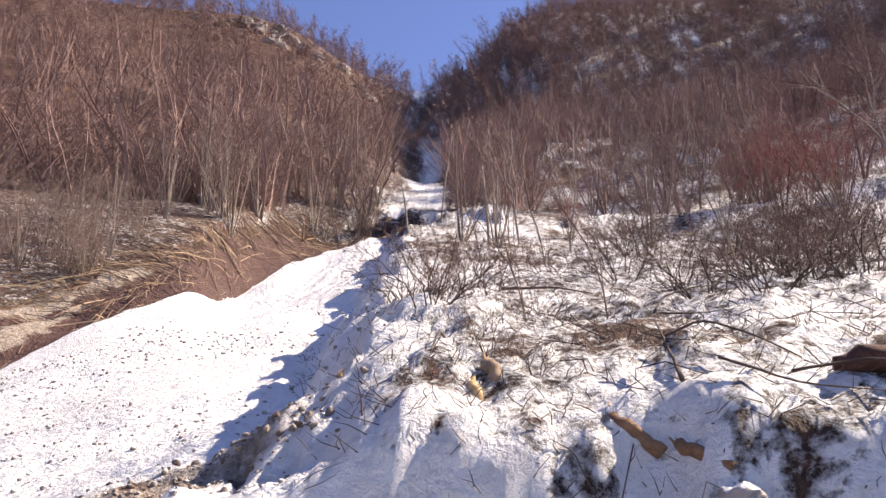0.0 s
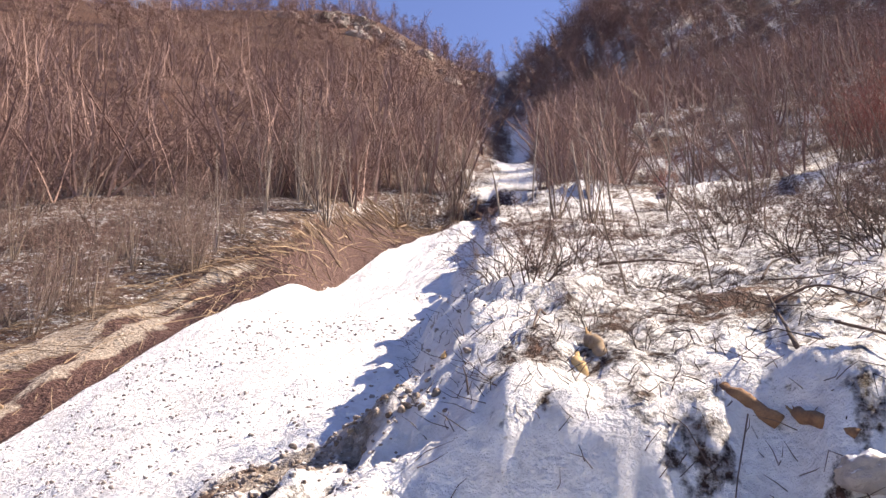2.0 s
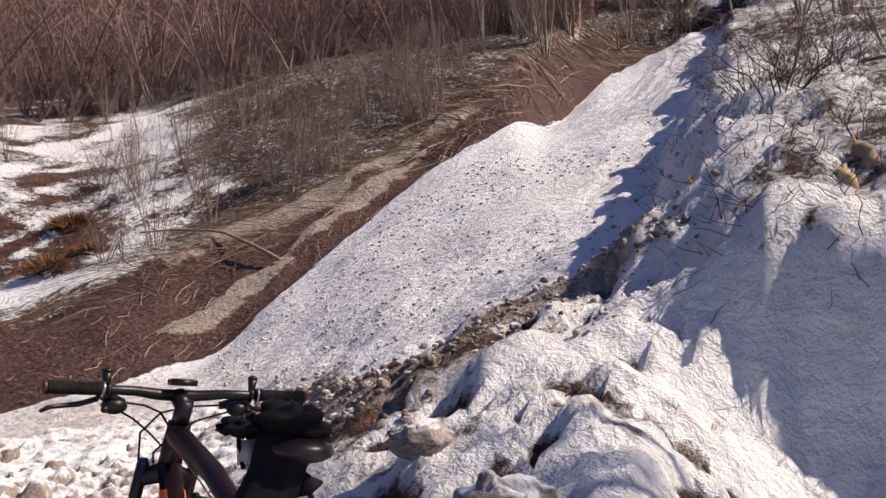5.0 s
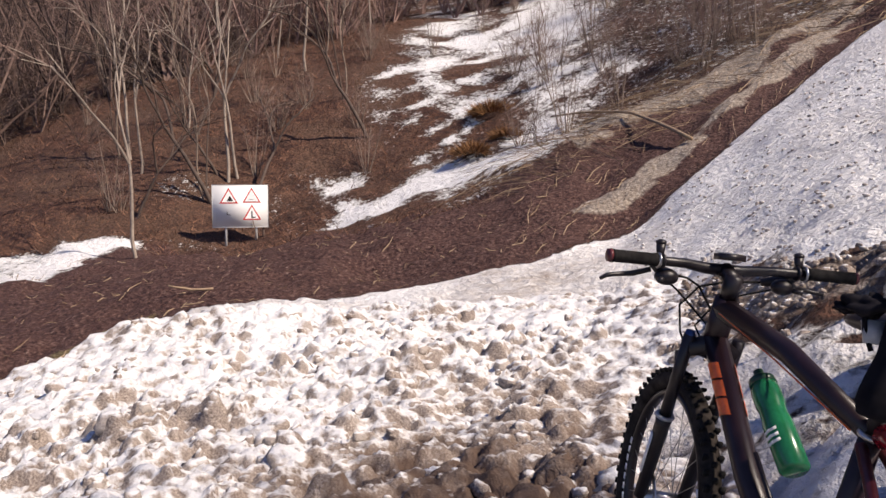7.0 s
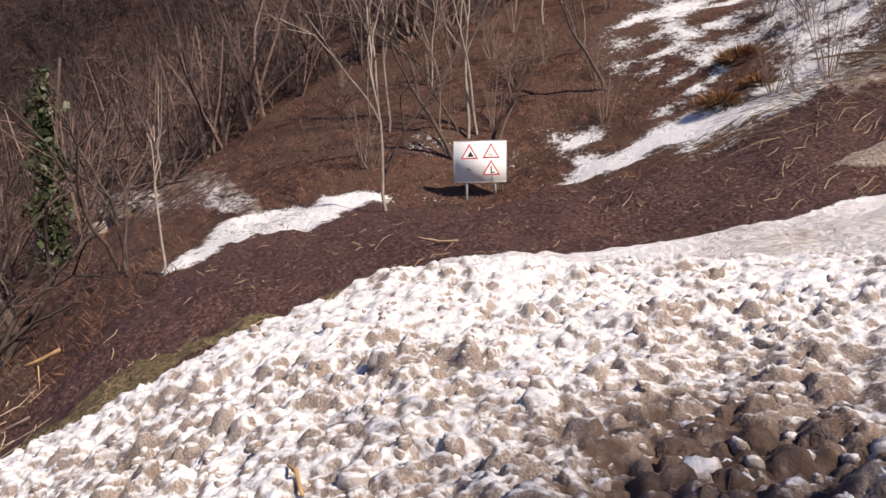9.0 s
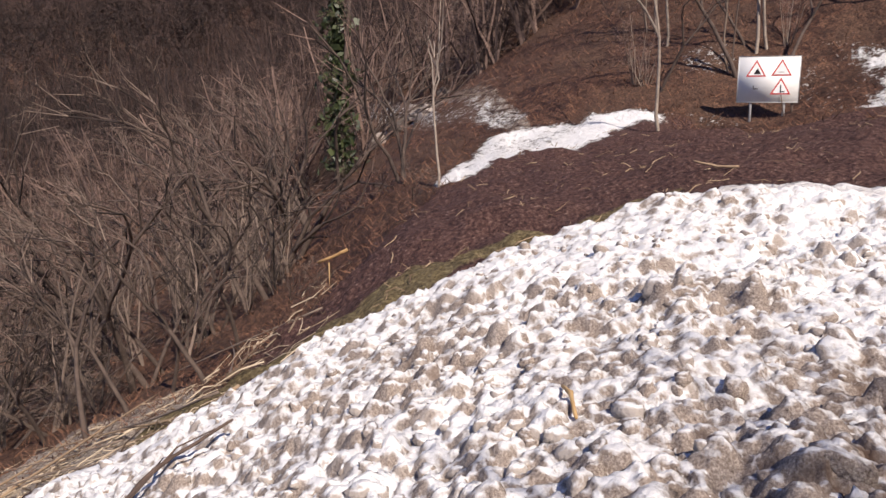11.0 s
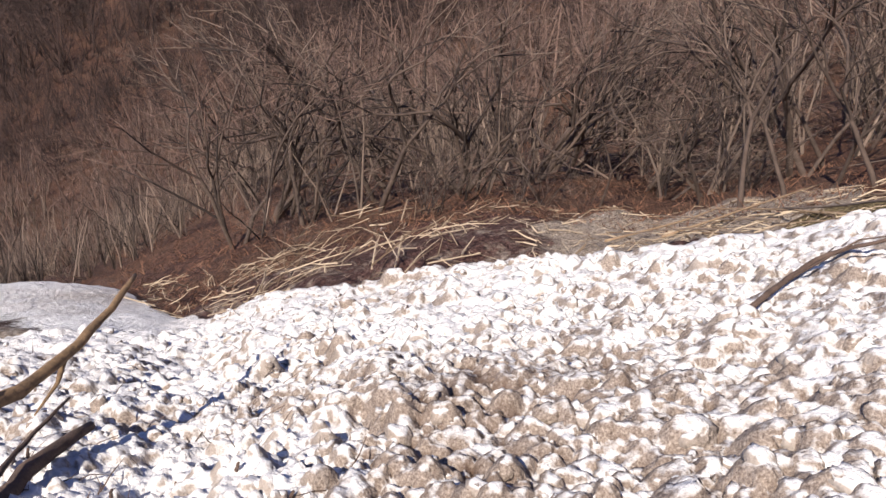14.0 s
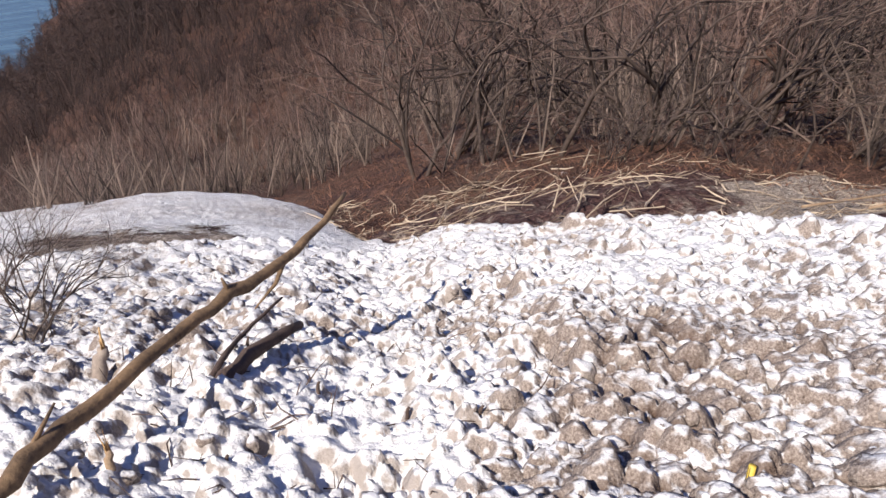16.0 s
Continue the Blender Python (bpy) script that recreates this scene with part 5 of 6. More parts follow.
# ---- the mountain bike ----
def build_bike():
    bike = tagged(new("mountain_bike"), "black and dark red mountain bike with orange marks standing in snow", "bicycle")
    hb, ht = np.array((-0.195, 0, 0.84)), np.array((-0.24, 0, 0.955))
    axis = (ht - hb) / np.linalg.norm(ht - hb)
    steer, wheel_steer = radians(4.0), radians(-5.5)

    def turned(data, turn):
        v, f = data
        d = np.asarray(v) - hb
        d = d * math.cos(turn) + np.cross(axis, d) * math.sin(turn) + np.outer(d @ axis, axis) * (1 - math.cos(turn))
        return d + hb, f

    def steered(data):
        return turned(data, steer)

    def forked(data):
        return turned(data, wheel_steer)

    bb, seat = np.array((-0.70, 0, 0.33)), np.array((-0.83, 0, 0.76))
    rear, front = np.array((-1.12, 0, 0.325)), np.array((0.0, 0, 0.37))
    frame_ob = part("frame", join(rod([hb - axis * 0.01, ht + axis * 0.01], 0.031), rod([hb + axis * 0.02, (hb + bb) / 2 + (0.01, 0, -0.02), bb], [0.031, 0.031, 0.033]),
                                  rod([ht - axis * 0.02, (ht + seat) / 2 + (0, 0, 0.012), seat], [0.031, 0.026, 0.021]), rod([bb, seat], [0.026, 0.021])), FRAME_PAINT, bike, "black frame with a dark red sheen")
    part("stay", join(*[rod([seat + (0, s * 0.02, -0.02), (-0.96, s * 0.055, 0.60), rear + (0, s * 0.065, 0)], [0.012, 0.011, 0.010], 8) for s in (1, -1)]), WINE, frame_ob, "dark red seat stays")
    part("stay", join(*[rod([bb + (0, s * 0.03, 0), (-0.92, s * 0.06, 0.345), rear + (0, s * 0.065, 0)], [0.014, 0.012, 0.010], 8) for s in (1, -1)]), BLACK, frame_ob)
    part("bottom_bracket", rod([bb + (0, -0.045, 0), bb + (0, 0.045, 0)], 0.028), BLACK, frame_ob)
    # orange marks on the down tube: plain slanted shapes
    dt = (bb - hb) / np.linalg.norm(bb - hb)
    nrm = np.array((dt[2], 0, -dt[0]))
    line = np.array([hb + axis * 0.02, (hb + bb) / 2 + (0.01, 0, -0.02)])
    run = (line[1] - line[0]) / np.linalg.norm(line[1] - line[0])
    for a0, ln in ((0.080, 0.044), (0.130, 0.044), (0.180, 0.044)):
        for s in (1, -1):
            g, h = np.meshgrid(np.linspace(0, 1, 5), np.linspace(-0.85, 0.85, 9), indexing="ij")
            t = a0 + ln * g + 0.014 * h
            rad = 0.0325 + 0 * t
            v = line[0] + t[..., None] * run + rad[..., None] * (np.cos(h)[..., None] * np.array((0, s, 0)) + np.sin(h)[..., None] * nrm)
            i = np.arange(45).reshape(5, 9)
            part("mark", (v.reshape(-1, 3), np.stack([i[:-1, :-1], i[1:, :-1], i[1:, 1:], i[:-1, 1:]], -1).reshape(-1, 4)), ORANGE, frame_ob, "orange painted mark")
    for s in (1, -1):
        part("pinstripe", rod([ht + (-0.03, s * 0.032, -0.03), (ht + seat) / 2 + (0, s * 0.028, -0.008), seat + (0.03, s * 0.023, 0)], 0.002, 5), ORANGE, frame_ob, "thin orange line")
    post_top = seat + np.array((-0.055, 0, 0.17))
    part("seatpost", rod([seat - (post_top - seat) * 0.1, post_top], 0.0155), BLACK, bike)
    part("seat_clamp", ring(seat, post_top - seat, 0.021, 0.006, 20, 6), STEEL, bike)
    sx = post_top + np.array((0, 0, 0.03))
    part("saddle", join(ball(sx + (-0.06, 0, 0), (0.09, 0.068, 0.028)), ball(sx + (0.07, 0, 0.002), (0.10, 0.026, 0.020))), BLACK, bike)
    part("tail_light", join(rod([seat + (-0.03, 0.0, 0.005), seat + (-0.09, 0.0, 0.005)], [0.023, 0.021], 12), rod([seat + (-0.09, 0, 0.005), seat + (-0.10, 0, 0.005)], [0.021, 0.011], 12)), RED_LENS, bike, "red rear light")

    def wheel(name, c, put):
        w = part(name, put(ring(c, (0, 1, 0), 0.302, 0.011, 64, 6, 1.5)), BLACK, bike, "black rim with thin steel spokes")
        part("tyre", put(ring(c, (0, 1, 0), 0.340, 0.028, 64, 10)), MUDDY, w, "knobbly muddy black tyre")
        knobs = []
        for k in range(60):
            a = 2 * math.pi * k / 60
            for y, off in ((-0.020, 0.5), (0.0, 0.0), (0.020, 0.5)):
                t = a + off * 2 * math.pi / 60
                rad = 0.369 - 12 * y * y
                m = np.array([(math.cos(t), 0, -math.sin(t)), (0, 1, 0), (math.sin(t), 0, math.cos(t))])
                knobs.append(box(np.array(c) + (math.sin(t) * rad, y, math.cos(t) * rad), (0.018, 0.013, 0.008), m))
        part("tread", put(join(*knobs)), RUBBER, w)
        part("hub", put(rod([np.array(c) + (0, -0.055, 0), np.array(c) + (0, 0.055, 0)], 0.020)), STEEL, w, "steel hub")
        for k in range(28):
            a = 2 * math.pi * k / 28
            s = 1 if k % 2 else -1
            b2 = a + (0.35 if (k // 2) % 2 else -0.35)
            part("spoke", put(rod([np.array(c) + (math.cos(b2) * 0.02, s * 0.03, math.sin(b2) * 0.02), np.array(c) + (math.cos(a) * 0.295, 0, math.sin(a) * 0.295)], 0.0012, 4, False)), STEEL, w)
        part("brake_disc", put(join(ring(np.array(c) + (0, 0.045, 0), (0, 1, 0), 0.075, 0.011, 32, 4, 0.12), *[rod([np.array(c) + (math.cos(a) * 0.02, 0.045, math.sin(a) * 0.02), np.array(c) + (math.cos(a + 0.5) * 0.07, 0.045, math.sin(a + 0.5) * 0.07)], 0.003, 5) for a in np.arange(6) * math.pi / 3])), STEEL, w, "steel brake disc")
        for a in np.concatenate([np.arange(2.8, 3.6, 0.1), np.arange(5.9, 6.7, 0.1)]):
            part("rim_mark", put(box(np.array(c) + (math.cos(a) * 0.302, 0.0175, math.sin(a) * 0.302), (0.02, 0.002, 0.012), np.array([(-math.sin(a), 0, math.cos(a)), (0, 1, 0), (math.cos(a), 0, math.sin(a))]).T)), WHITE, w, "white marks on the rim")
        return w

    wheel("front_wheel", front, forked)
    wheel("rear_wheel", rear, lambda q: q)
    fork = part("fork", forked(join(rod([hb + (0, -0.065, -0.02), hb + (0.01, 0, 0.0), hb + (0, 0.065, -0.02)], [0.022, 0.03, 0.022]))), BLACK, bike, "black suspension fork")
    for s in (1, -1):
        top, foot = hb + np.array((0.005, s * 0.065, -0.01)), front + np.array((0.0, s * 0.062, 0))
        mid = top + (foot - top) * 0.45
        part("stanchion", forked(rod([top + (top - foot) * 0.06, mid], 0.0165)), BLACK, fork)
        part("lower_leg", forked(rod([mid, mid + (foot - mid) * 0.1, foot], [0.024, 0.021, 0.018])), BLACK, fork)
        part("seal", forked(ring(mid, foot - top, 0.021, 0.006, 20, 6)), GREY, fork, "grey wiper seal")
        part("leg_mark", forked(box(mid + (foot - mid) * 0.45 + (-0.005, s * 0.0215, 0), (0.014, 0.003, 0.13), np.stack([np.cross((0, 1, 0), (mid - foot) / np.linalg.norm(mid - foot)), (0, 1, 0), (mid - foot) / np.linalg.norm(mid - foot)], 1))), WHITE, fork, "white mark on the leg")
    part("fork_arch", forked(rod([hb + (0.05, -0.062, -0.10), hb + (0.10, -0.05, -0.045), hb + (0.12, 0, -0.03), hb + (0.10, 0.05, -0.045), hb + (0.05, 0.062, -0.10)], 0.011, 8)), BLACK, fork)
    part("fork_dial", forked(rod([hb + (0, 0.065, 0.0), hb + (-0.006, 0.065, 0.028)], [0.016, 0.012])), plain("blue_alloy", (0.03, 0.06, 0.16), 0.3, 0.6), fork, "dark blue dial")
    # cockpit
    clamp = np.array((-0.215, 0, 1.035))
    top = ht + axis * 0.055
    stem = part("stem", steered(join(rod([ht + axis * 0.005, top + axis * 0.018], 0.023), rod([top, clamp], [0.021, 0.024]))), BLACK, bike)
    part("display", steered(join(box(clamp + (-0.02, 0, 0.034), (0.05, 0.062, 0.016)))), BLACK, stem, "small black bike computer")
    part("display_screen", steered(box(clamp + (-0.021, 0, 0.0435), (0.036, 0.05, 0.003))), GREY, stem, "grey screen")
    bar = part("handlebar", steered(rod([(-0.265, 0.30, 1.045), (-0.235, 0.12, 1.043), (-0.217, 0.05, 1.036), clamp, (-0.217, -0.05, 1.036), (-0.235, -0.12, 1.043), (-0.265, -0.30, 1.045)], [0.0115, 0.013, 0.0155, 0.0165, 0.0155, 0.013, 0.0115])), BLACK, bike)
    for s in (1, -1):
        g = part("grip", steered(rod([(-0.254, s * 0.212, 1.045), (-0.256, s * 0.222, 1.045), (-0.268, s * 0.331, 1.045), (-0.269, s * 0.338, 1.045)], [0.018, 0.0165, 0.0165, 0.018])), RUBBER, bar)
        part("bar_end", steered(rod([(-0.269, s * 0.338, 1.045), (-0.2695, s * 0.346, 1.045)], 0.0165)), WINE, g, "dark red bar end")
        part("grip_ring", steered(ring((-0.253, s * 0.205, 1.044), (0.1, 1, 0), 0.017, 0.004, 20, 6)), STEEL, g)
        lev = part("brake_lever", steered(rod([(-0.205, s * 0.20, 1.02), (-0.175, s * 0.235, 1.005), (-0.18, s * 0.29, 0.998), (-0.19, s * 0.31, 0.995), (-0.178, s * 0.322, 0.985)], [0.007, 0.0075, 0.006, 0.006, 0.005], 8)), BLACK, bar)
        part("brake_body", steered(join(rod([(-0.225, s * 0.20, 1.035), (-0.195, s * 0.165, 1.018), (-0.18, s * 0.13, 1.012)], [0.014, 0.016, 0.010]), ring((-0.245, s * 0.19, 1.044), (0.1, 1, 0), 0.015, 0.005, 20, 6))), BLACK, lev)
        part("shifter", steered(join(ball((-0.225, s * 0.165, 1.005), (0.026, 0.032, 0.022)), rod([(-0.235, s * 0.18, 1.0), (-0.262, s * 0.20, 0.995)], [0.006, 0.008], 6))), BLACK, bar)
        part("lockout", steered(join(rod([(-0.24, s * 0.195, 1.055), (-0.24, s * 0.195, 1.085)], [0.009, 0.013], 8), ball((-0.24, s * 0.195, 1.09), (0.014, 0.014, 0.008)))), BLACK, bar)
        part("cable", steered(rod([(-0.18, s * 0.13, 1.012), (-0.14, s * 0.06, 1.005), (-0.10, s * 0.0, 0.985), (-0.085, s * -0.045, 0.93), (-0.11, s * -0.05, 0.86), (-0.15, s * -0.04, 0.80)], 0.0032, 6)), RUBBER, bar)
        part("cable", steered(rod([(-0.20, s * 0.15, 0.995), (-0.15, s * 0.09, 0.97), (-0.12, s * 0.03, 0.93), (-0.13, s * -0.02, 0.88), (-0.19, s * -0.038, 0.86)], 0.0028, 6)), RUBBER, bar)
    # drive side
    crank = part("crankset", join(ring(bb + (0, -0.055, 0), (0, 1, 0), 0.066, 0.009, 36, 4, 0.3), rod([bb + (0, -0.07, 0), bb + (0.17, -0.075, -0.03)], [0.014, 0.011]), rod([bb + (0, 0.06, 0), bb + (-0.17, 0.07, 0.03)], [0.014, 0.011])), BLACK, bike)
    part("pedal", box(bb + (0.17, -0.125, -0.03), (0.09, 0.09, 0.02)), BLACK, crank)
    part("pedal", box(bb + (-0.17, 0.12, 0.03), (0.09, 0.09, 0.02)), BLACK, crank)
    part("cassette", join(*[ring(rear + (0, -0.045 + 0.006 * k, 0), (0, 1, 0), 0.03 + 0.0065 * (8 - k), 0.005, 28, 4, 0.3) for k in range(8)]), STEEL, bike)
    part("derailleur", join(ball(rear + (0, -0.07, -0.09), (0.02, 0.015, 0.03)), rod([rear + (0, -0.07, -0.08), rear + (0.03, -0.06, -0.19)], 0.008, 6)), BLACK, bike)
    part("chain", join(*[rod([rear + (0, -0.05, z), bb + (0, -0.055, z2)], 0.004, 4) for z, z2 in ((0.06, 0.066), (-0.06, -0.066))]), STEEL, bike)
    pose_m = pose(-1.819, 1.976, 0.53) @ Matrix.Rotation(radians(149.9), 4, "Z") @ Matrix.Rotation(radians(8.9), 4, "X") @ Matrix.Scale(0.937, 4)
    bike.matrix_basis = pose_m
    # bottle in its cage on the down tube
    part("bottle_cage", join(*[ring(hb + dt * a - nrm * -0.0, dt, 0.044, 0.003, 24, 5) for a in ()] or [rod([hb + dt * 0.33 + (-0.03, 0, 0.02), hb + dt * 0.50 + (-0.03, 0, 0.02)], 0.006, 6)]), BLACK, bike)
    up = np.array((-nrm[0], 0, -nrm[2])) if -nrm[2] > 0 else nrm
    base = hb + dt * 0.445 + up * 0.150
    tip = hb + dt * 0.185 + up * 0.142
    w = (tip - base)
    ln = np.linalg.norm(w)
    prof = [(0.0, 0.027), (0.02, 0.0325), (0.45, 0.033), (0.52, 0.0295), (0.58, 0.0295), (0.64, 0.033), (0.78, 0.0325), (0.84, 0.030)]
    bottle = tagged(new("water_bottle"), "translucent green sports bottle with white letters in the bike's cage", "bottle")
    body = part("body", rod([base + w * a for a, _ in prof], [q for _, q in prof], 20), GREEN, bottle)
    part("cap", rod([base + w * a for a in (0.84, 0.9, 0.93, 0.96, 1.0)], [0.031, 0.030, 0.019, 0.012, 0.011], 16), DARK_GREEN, bottle, "dark green screw cap")
    for k in range(2):
        for j, dx in enumerate((-0.014, 0.0, 0.014)):
            a0 = 0.30 + 0.0 * k
            th = 0.9 + 0.55 * k
            side = np.array((0, 1, 0)) * math.cos(th - 0.9) + up * math.sin(th - 0.9) * 0.9
            side /= np.linalg.norm(side)
            tang = np.cross(w / ln, side)
            part("letter_bar", box(base + w * a0 + side * 0.0333 + w / ln * dx, (0.006, 0.018, 0.002), np.stack([w / ln, tang, side], 1)), WHITE, body, "white printed bar")
    bottle.matrix_basis = pose_m
    # dark jacket over the saddle
    rng = np.random.default_rng(31)
    bag = tagged(new("saddle_jacket"), "black padded jacket and pouch slung over the bike saddle", "clothing")
    c = post_top + np.array((-0.02, 0, 0.05))
    part("hood", join(ball(c + (-0.05, 0.0, 0.015), (0.075, 0.075, 0.034), 0.16, rng, 30, 48), ball(c + (-0.07, -0.03, 0.012), (0.055, 0.055, 0.034), 0.17, rng, 26, 40)), CLOTH, bag)
    part("sleeve", ball(c + (0.02, 0.075, -0.012), (0.042, 0.05, 0.022), 0.17, rng, 26, 36), CLOTH, bag)
    part("sleeve", ball(c + (-0.07, -0.06, -0.022), (0.045, 0.042, 0.024), 0.17, rng, 26, 36), CLOTH, bag)
    part("cuff", ball(c + (0.045, 0.105, -0.02), (0.022, 0.03, 0.012), 0.15, rng, 16, 24), CLOTH, bag)
    # a cloth body that hangs askew under the bundle
    levels = ((0.0, 0.0, 0.040, 0.03), (-0.02, 0.002, 0.060, 0.045), (-0.06, 0.002, 0.064, 0.05), (-0.11, -0.010, 0.062, 0.05), (-0.16, -0.028, 0.068, 0.052), (-0.205, -0.042, 0.071, 0.048), (-0.235, -0.048, 0.062, 0.036), (-0.245, -0.048, 0.03, 0.016))
    z_at = np.linspace(0, 1, 26) * (len(levels) - 1)
    zz, uu, ww, dd = (np.interp(z_at, np.arange(len(levels)), [q[k] for q in levels]) for k in range(4))
    th = np.arange(40) * 2 * math.pi / 40
    fold = 1 + 0.05 * np.sin(3 * th[None] + 9 * zz[:, None]) + 0.06 * np.abs(fbm(np.cos(th)[None] * 2.2 + 0 * zz[:, None], np.sin(th)[None] * 2.2 + zz[:, None] * 16, 95))
    ca, sa = np.sign(np.cos(th)) * np.abs(np.cos(th)) ** 0.7, np.sign(np.sin(th)) * np.abs(np.sin(th)) ** 0.7
    v = c + np.array((-0.05, 0, 0.0)) + np.stack([dd[:, None] * fold * sa[None], -(uu[:, None] + ww[:, None] * fold * ca[None]), zz[:, None] + 0 * fold], -1)
    i = np.arange(26 * 40).reshape(26, 40)
    k2 = np.roll(i, -1, 1)
    part("pouch", (v.reshape(-1, 3), np.stack([i[:-1], i[1:], k2[1:], k2[:-1]], -1).reshape(-1, 4)), CLOTH, bag, "black pouch hanging under the saddle")
    part("flap", rod([c + (-0.06, -0.04, -0.13), c + (-0.06, -0.075, -0.135), c + (-0.06, -0.105, -0.128)], [0.034, 0.022, 0.004], 10), CLOTH, bag)
    part("strap", rod([c + (-0.055, -0.05, -0.13), c + (-0.065, -0.07, -0.15), c + (-0.07, -0.08, -0.17)], 0.007, 6), CLOTH, bag)
    part("strap", rod([c + (0.0, 0.095, -0.01), c + (0.0, 0.088, -0.06), c + (-0.01, 0.075, -0.105)], 0.006, 6), CLOTH, bag)
    part("patch", box(c + (-0.005, 0.070, -0.065), (0.012, 0.045, 0.05), np.array([(0.9, 0.3, 0.3), (-0.3, 0.95, 0), (-0.3, 0, 0.95)])), GREY, bag, "pale grey reflective patch")
    bag.matrix_basis = pose_m @ Matrix.Translation(Vector(c + (0, 0.025, 0.022))) @ Matrix.Scale(0.80, 4) @ Matrix.Translation(-Vector(c))


build_bike()


# ---- the warning board ----
def build_board():
    board = tagged(new("warning_board"), "white road board with three red-edged warning triangles on posts", "road sign")
    w, h = 1.50, 1.17
    panel = part("panel", box((0, 0, 0.36 + h / 2), (w, 0.025, h)), WHITE, board)
    edge = []
    for s in (1, -1):
        edge += [box((s * (w / 2 + 0.008), 0, 0.36 + h / 2), (0.016, 0.04, h + 0.03)), box((0, 0, 0.36 + h / 2 + s * (h / 2 + 0.008)), (w, 0.04, 0.016))]
    part("edge", join(*edge), GREY, board, "grey metal edge")
    for x in (-0.40, 0.42):
        part("post", rod([(x, 0.05, -0.6), (x, 0.05, 0.36 + h * 0.9)], 0.035, 12), GREY, board)
    part("brace", box((0.62, 0.06, 0.2), (0.06, 0.05, 0.9)), DARK_WOOD, board, "dark short post")

    def triangle(cx, cz, side, y, thick):
        hh = side * 0.866
        p = [(cx - side / 2, cz - hh / 3), (cx + side / 2, cz - hh / 3), (cx, cz + hh * 2 / 3)]
        v = [(x, y, z) for x, z in p] + [(x, y - thick, z) for x, z in p]
        return np.array(v), np.array([(0, 2, 1, 1), (3, 4, 5, 5)])

    def tri_plate(cx, cz, side, y, thick):
        bm = bmesh.new()
        v, _ = triangle(cx, cz, side, y, thick)
        q = [bm.verts.new(c) for c in v]
        bm.faces.new((q[0], q[2], q[1])), bm.faces.new((q[3], q[4], q[5]))
        for a, b in ((0, 1), (1, 2), (2, 0)):
            bm.faces.new((q[a], q[b], q[b + 3], q[a + 3]))
        bmesh.ops.recalc_face_normals(bm, faces=bm.faces)
        return bm

    mid = 0.36 + h / 2
    for k, (cx, cz) in enumerate(((-0.31, 0.22), (0.31, 0.24), (0.31, -0.24))):
        t = part("triangle", tri_plate(cx, mid + cz, 0.50, -0.014, 0.004), RED, panel, "red-edged warning triangle")
        part("field", tri_plate(cx, mid + cz, 0.385, -0.020, 0.003), WHITE, panel, "white field of a triangle")
        if k == 0:
            part("symbol", tri_plate(cx + 0.03, mid + cz - 0.03, 0.18, -0.025, 0.003), BLACK, panel, "black slope symbol")
        elif k == 1:
            part("symbol", box((cx, -0.026, mid + cz - 0.05), (0.14, 0.003, 0.018)), GREY, panel, "small dark symbol")
        else:
            part("symbol", join(box((cx + 0.0, -0.026, mid + cz), (0.03, 0.003, 0.2)), box((cx + 0.05, -0.026, mid + cz - 0.07), (0.1, 0.003, 0.03))), BLACK, panel, "black symbol")
    part("writing_bar", join(box((-0.36, -0.016, mid - 0.20), (0.02, 0.004, 0.09)), box((-0.30, -0.016, mid - 0.24), (0.11, 0.004, 0.02))), BLACK, panel, "small dark mark")
    part("leaning_stick", rod([(0.45, -0.12, -0.1), (0.33, -0.06, 0.55)], [0.018, 0.012], 6), DARK_WOOD, board)
    x, y = -21.40, 9.43
    turn = math.degrees(math.atan2(9.91 - 8.66, -21.07 + 21.61))
    board.matrix_basis = pose(x, y, 2.49 - 0.36 - h / 2, 0, 1.0, turn)


build_board()


# ---- fallen wood ----
def knotty(pts, radii, seed):
    """A finer line through the same points, slightly crooked and of uneven thickness."""
    rng = np.random.default_rng(seed)
    pts, radii = np.asarray(pts, float), np.asarray(radii, float)
    t = np.linspace(0, len(pts) - 1, 4 * (len(pts) - 1) + 1)
    k = np.arange(len(pts))
    out = np.stack([np.interp(t, k, pts[:, j]) for j in range(3)], 1)
    soft = out.copy()
    soft[1:-1] = 0.25 * out[:-2] + 0.5 * out[1:-1] + 0.25 * out[2:]
    r = np.interp(t, k, radii)
    soft[1:-1] += rng.normal(0, 0.2, (len(t) - 2, 3)) * r[1:-1, None]
    return soft, r * rng.uniform(0.9, 1.12, len(t))


def branch(points, radii, mat, label, name="fallen_branch", forks=(), sides=8, rest=False):
    """A bent bough with short side shoots; points in metres."""
    ob = tagged(new(name), label, "branch" if "branch" in name else "wood")
    pts = np.array(points, float)
    if rest:
        for p in pts:
            p[2] = ground_z(p[0], p[1]) + p[2]
    pts, radii = knotty(pts, radii, len(name) + int(abs(pts[0][0]) * 100))
    part("stem", rod(pts, radii, sides), mat, ob)
    for f in forks:
        q = np.array(f, float)
        if rest:
            for p in q:
                p[2] = ground_z(p[0], p[1]) + p[2]
        part("shoot", rod(q, np.linspace(radii[0] * 0.45, radii[0] * 0.12, len(q)), 6), mat, ob)
    return ob


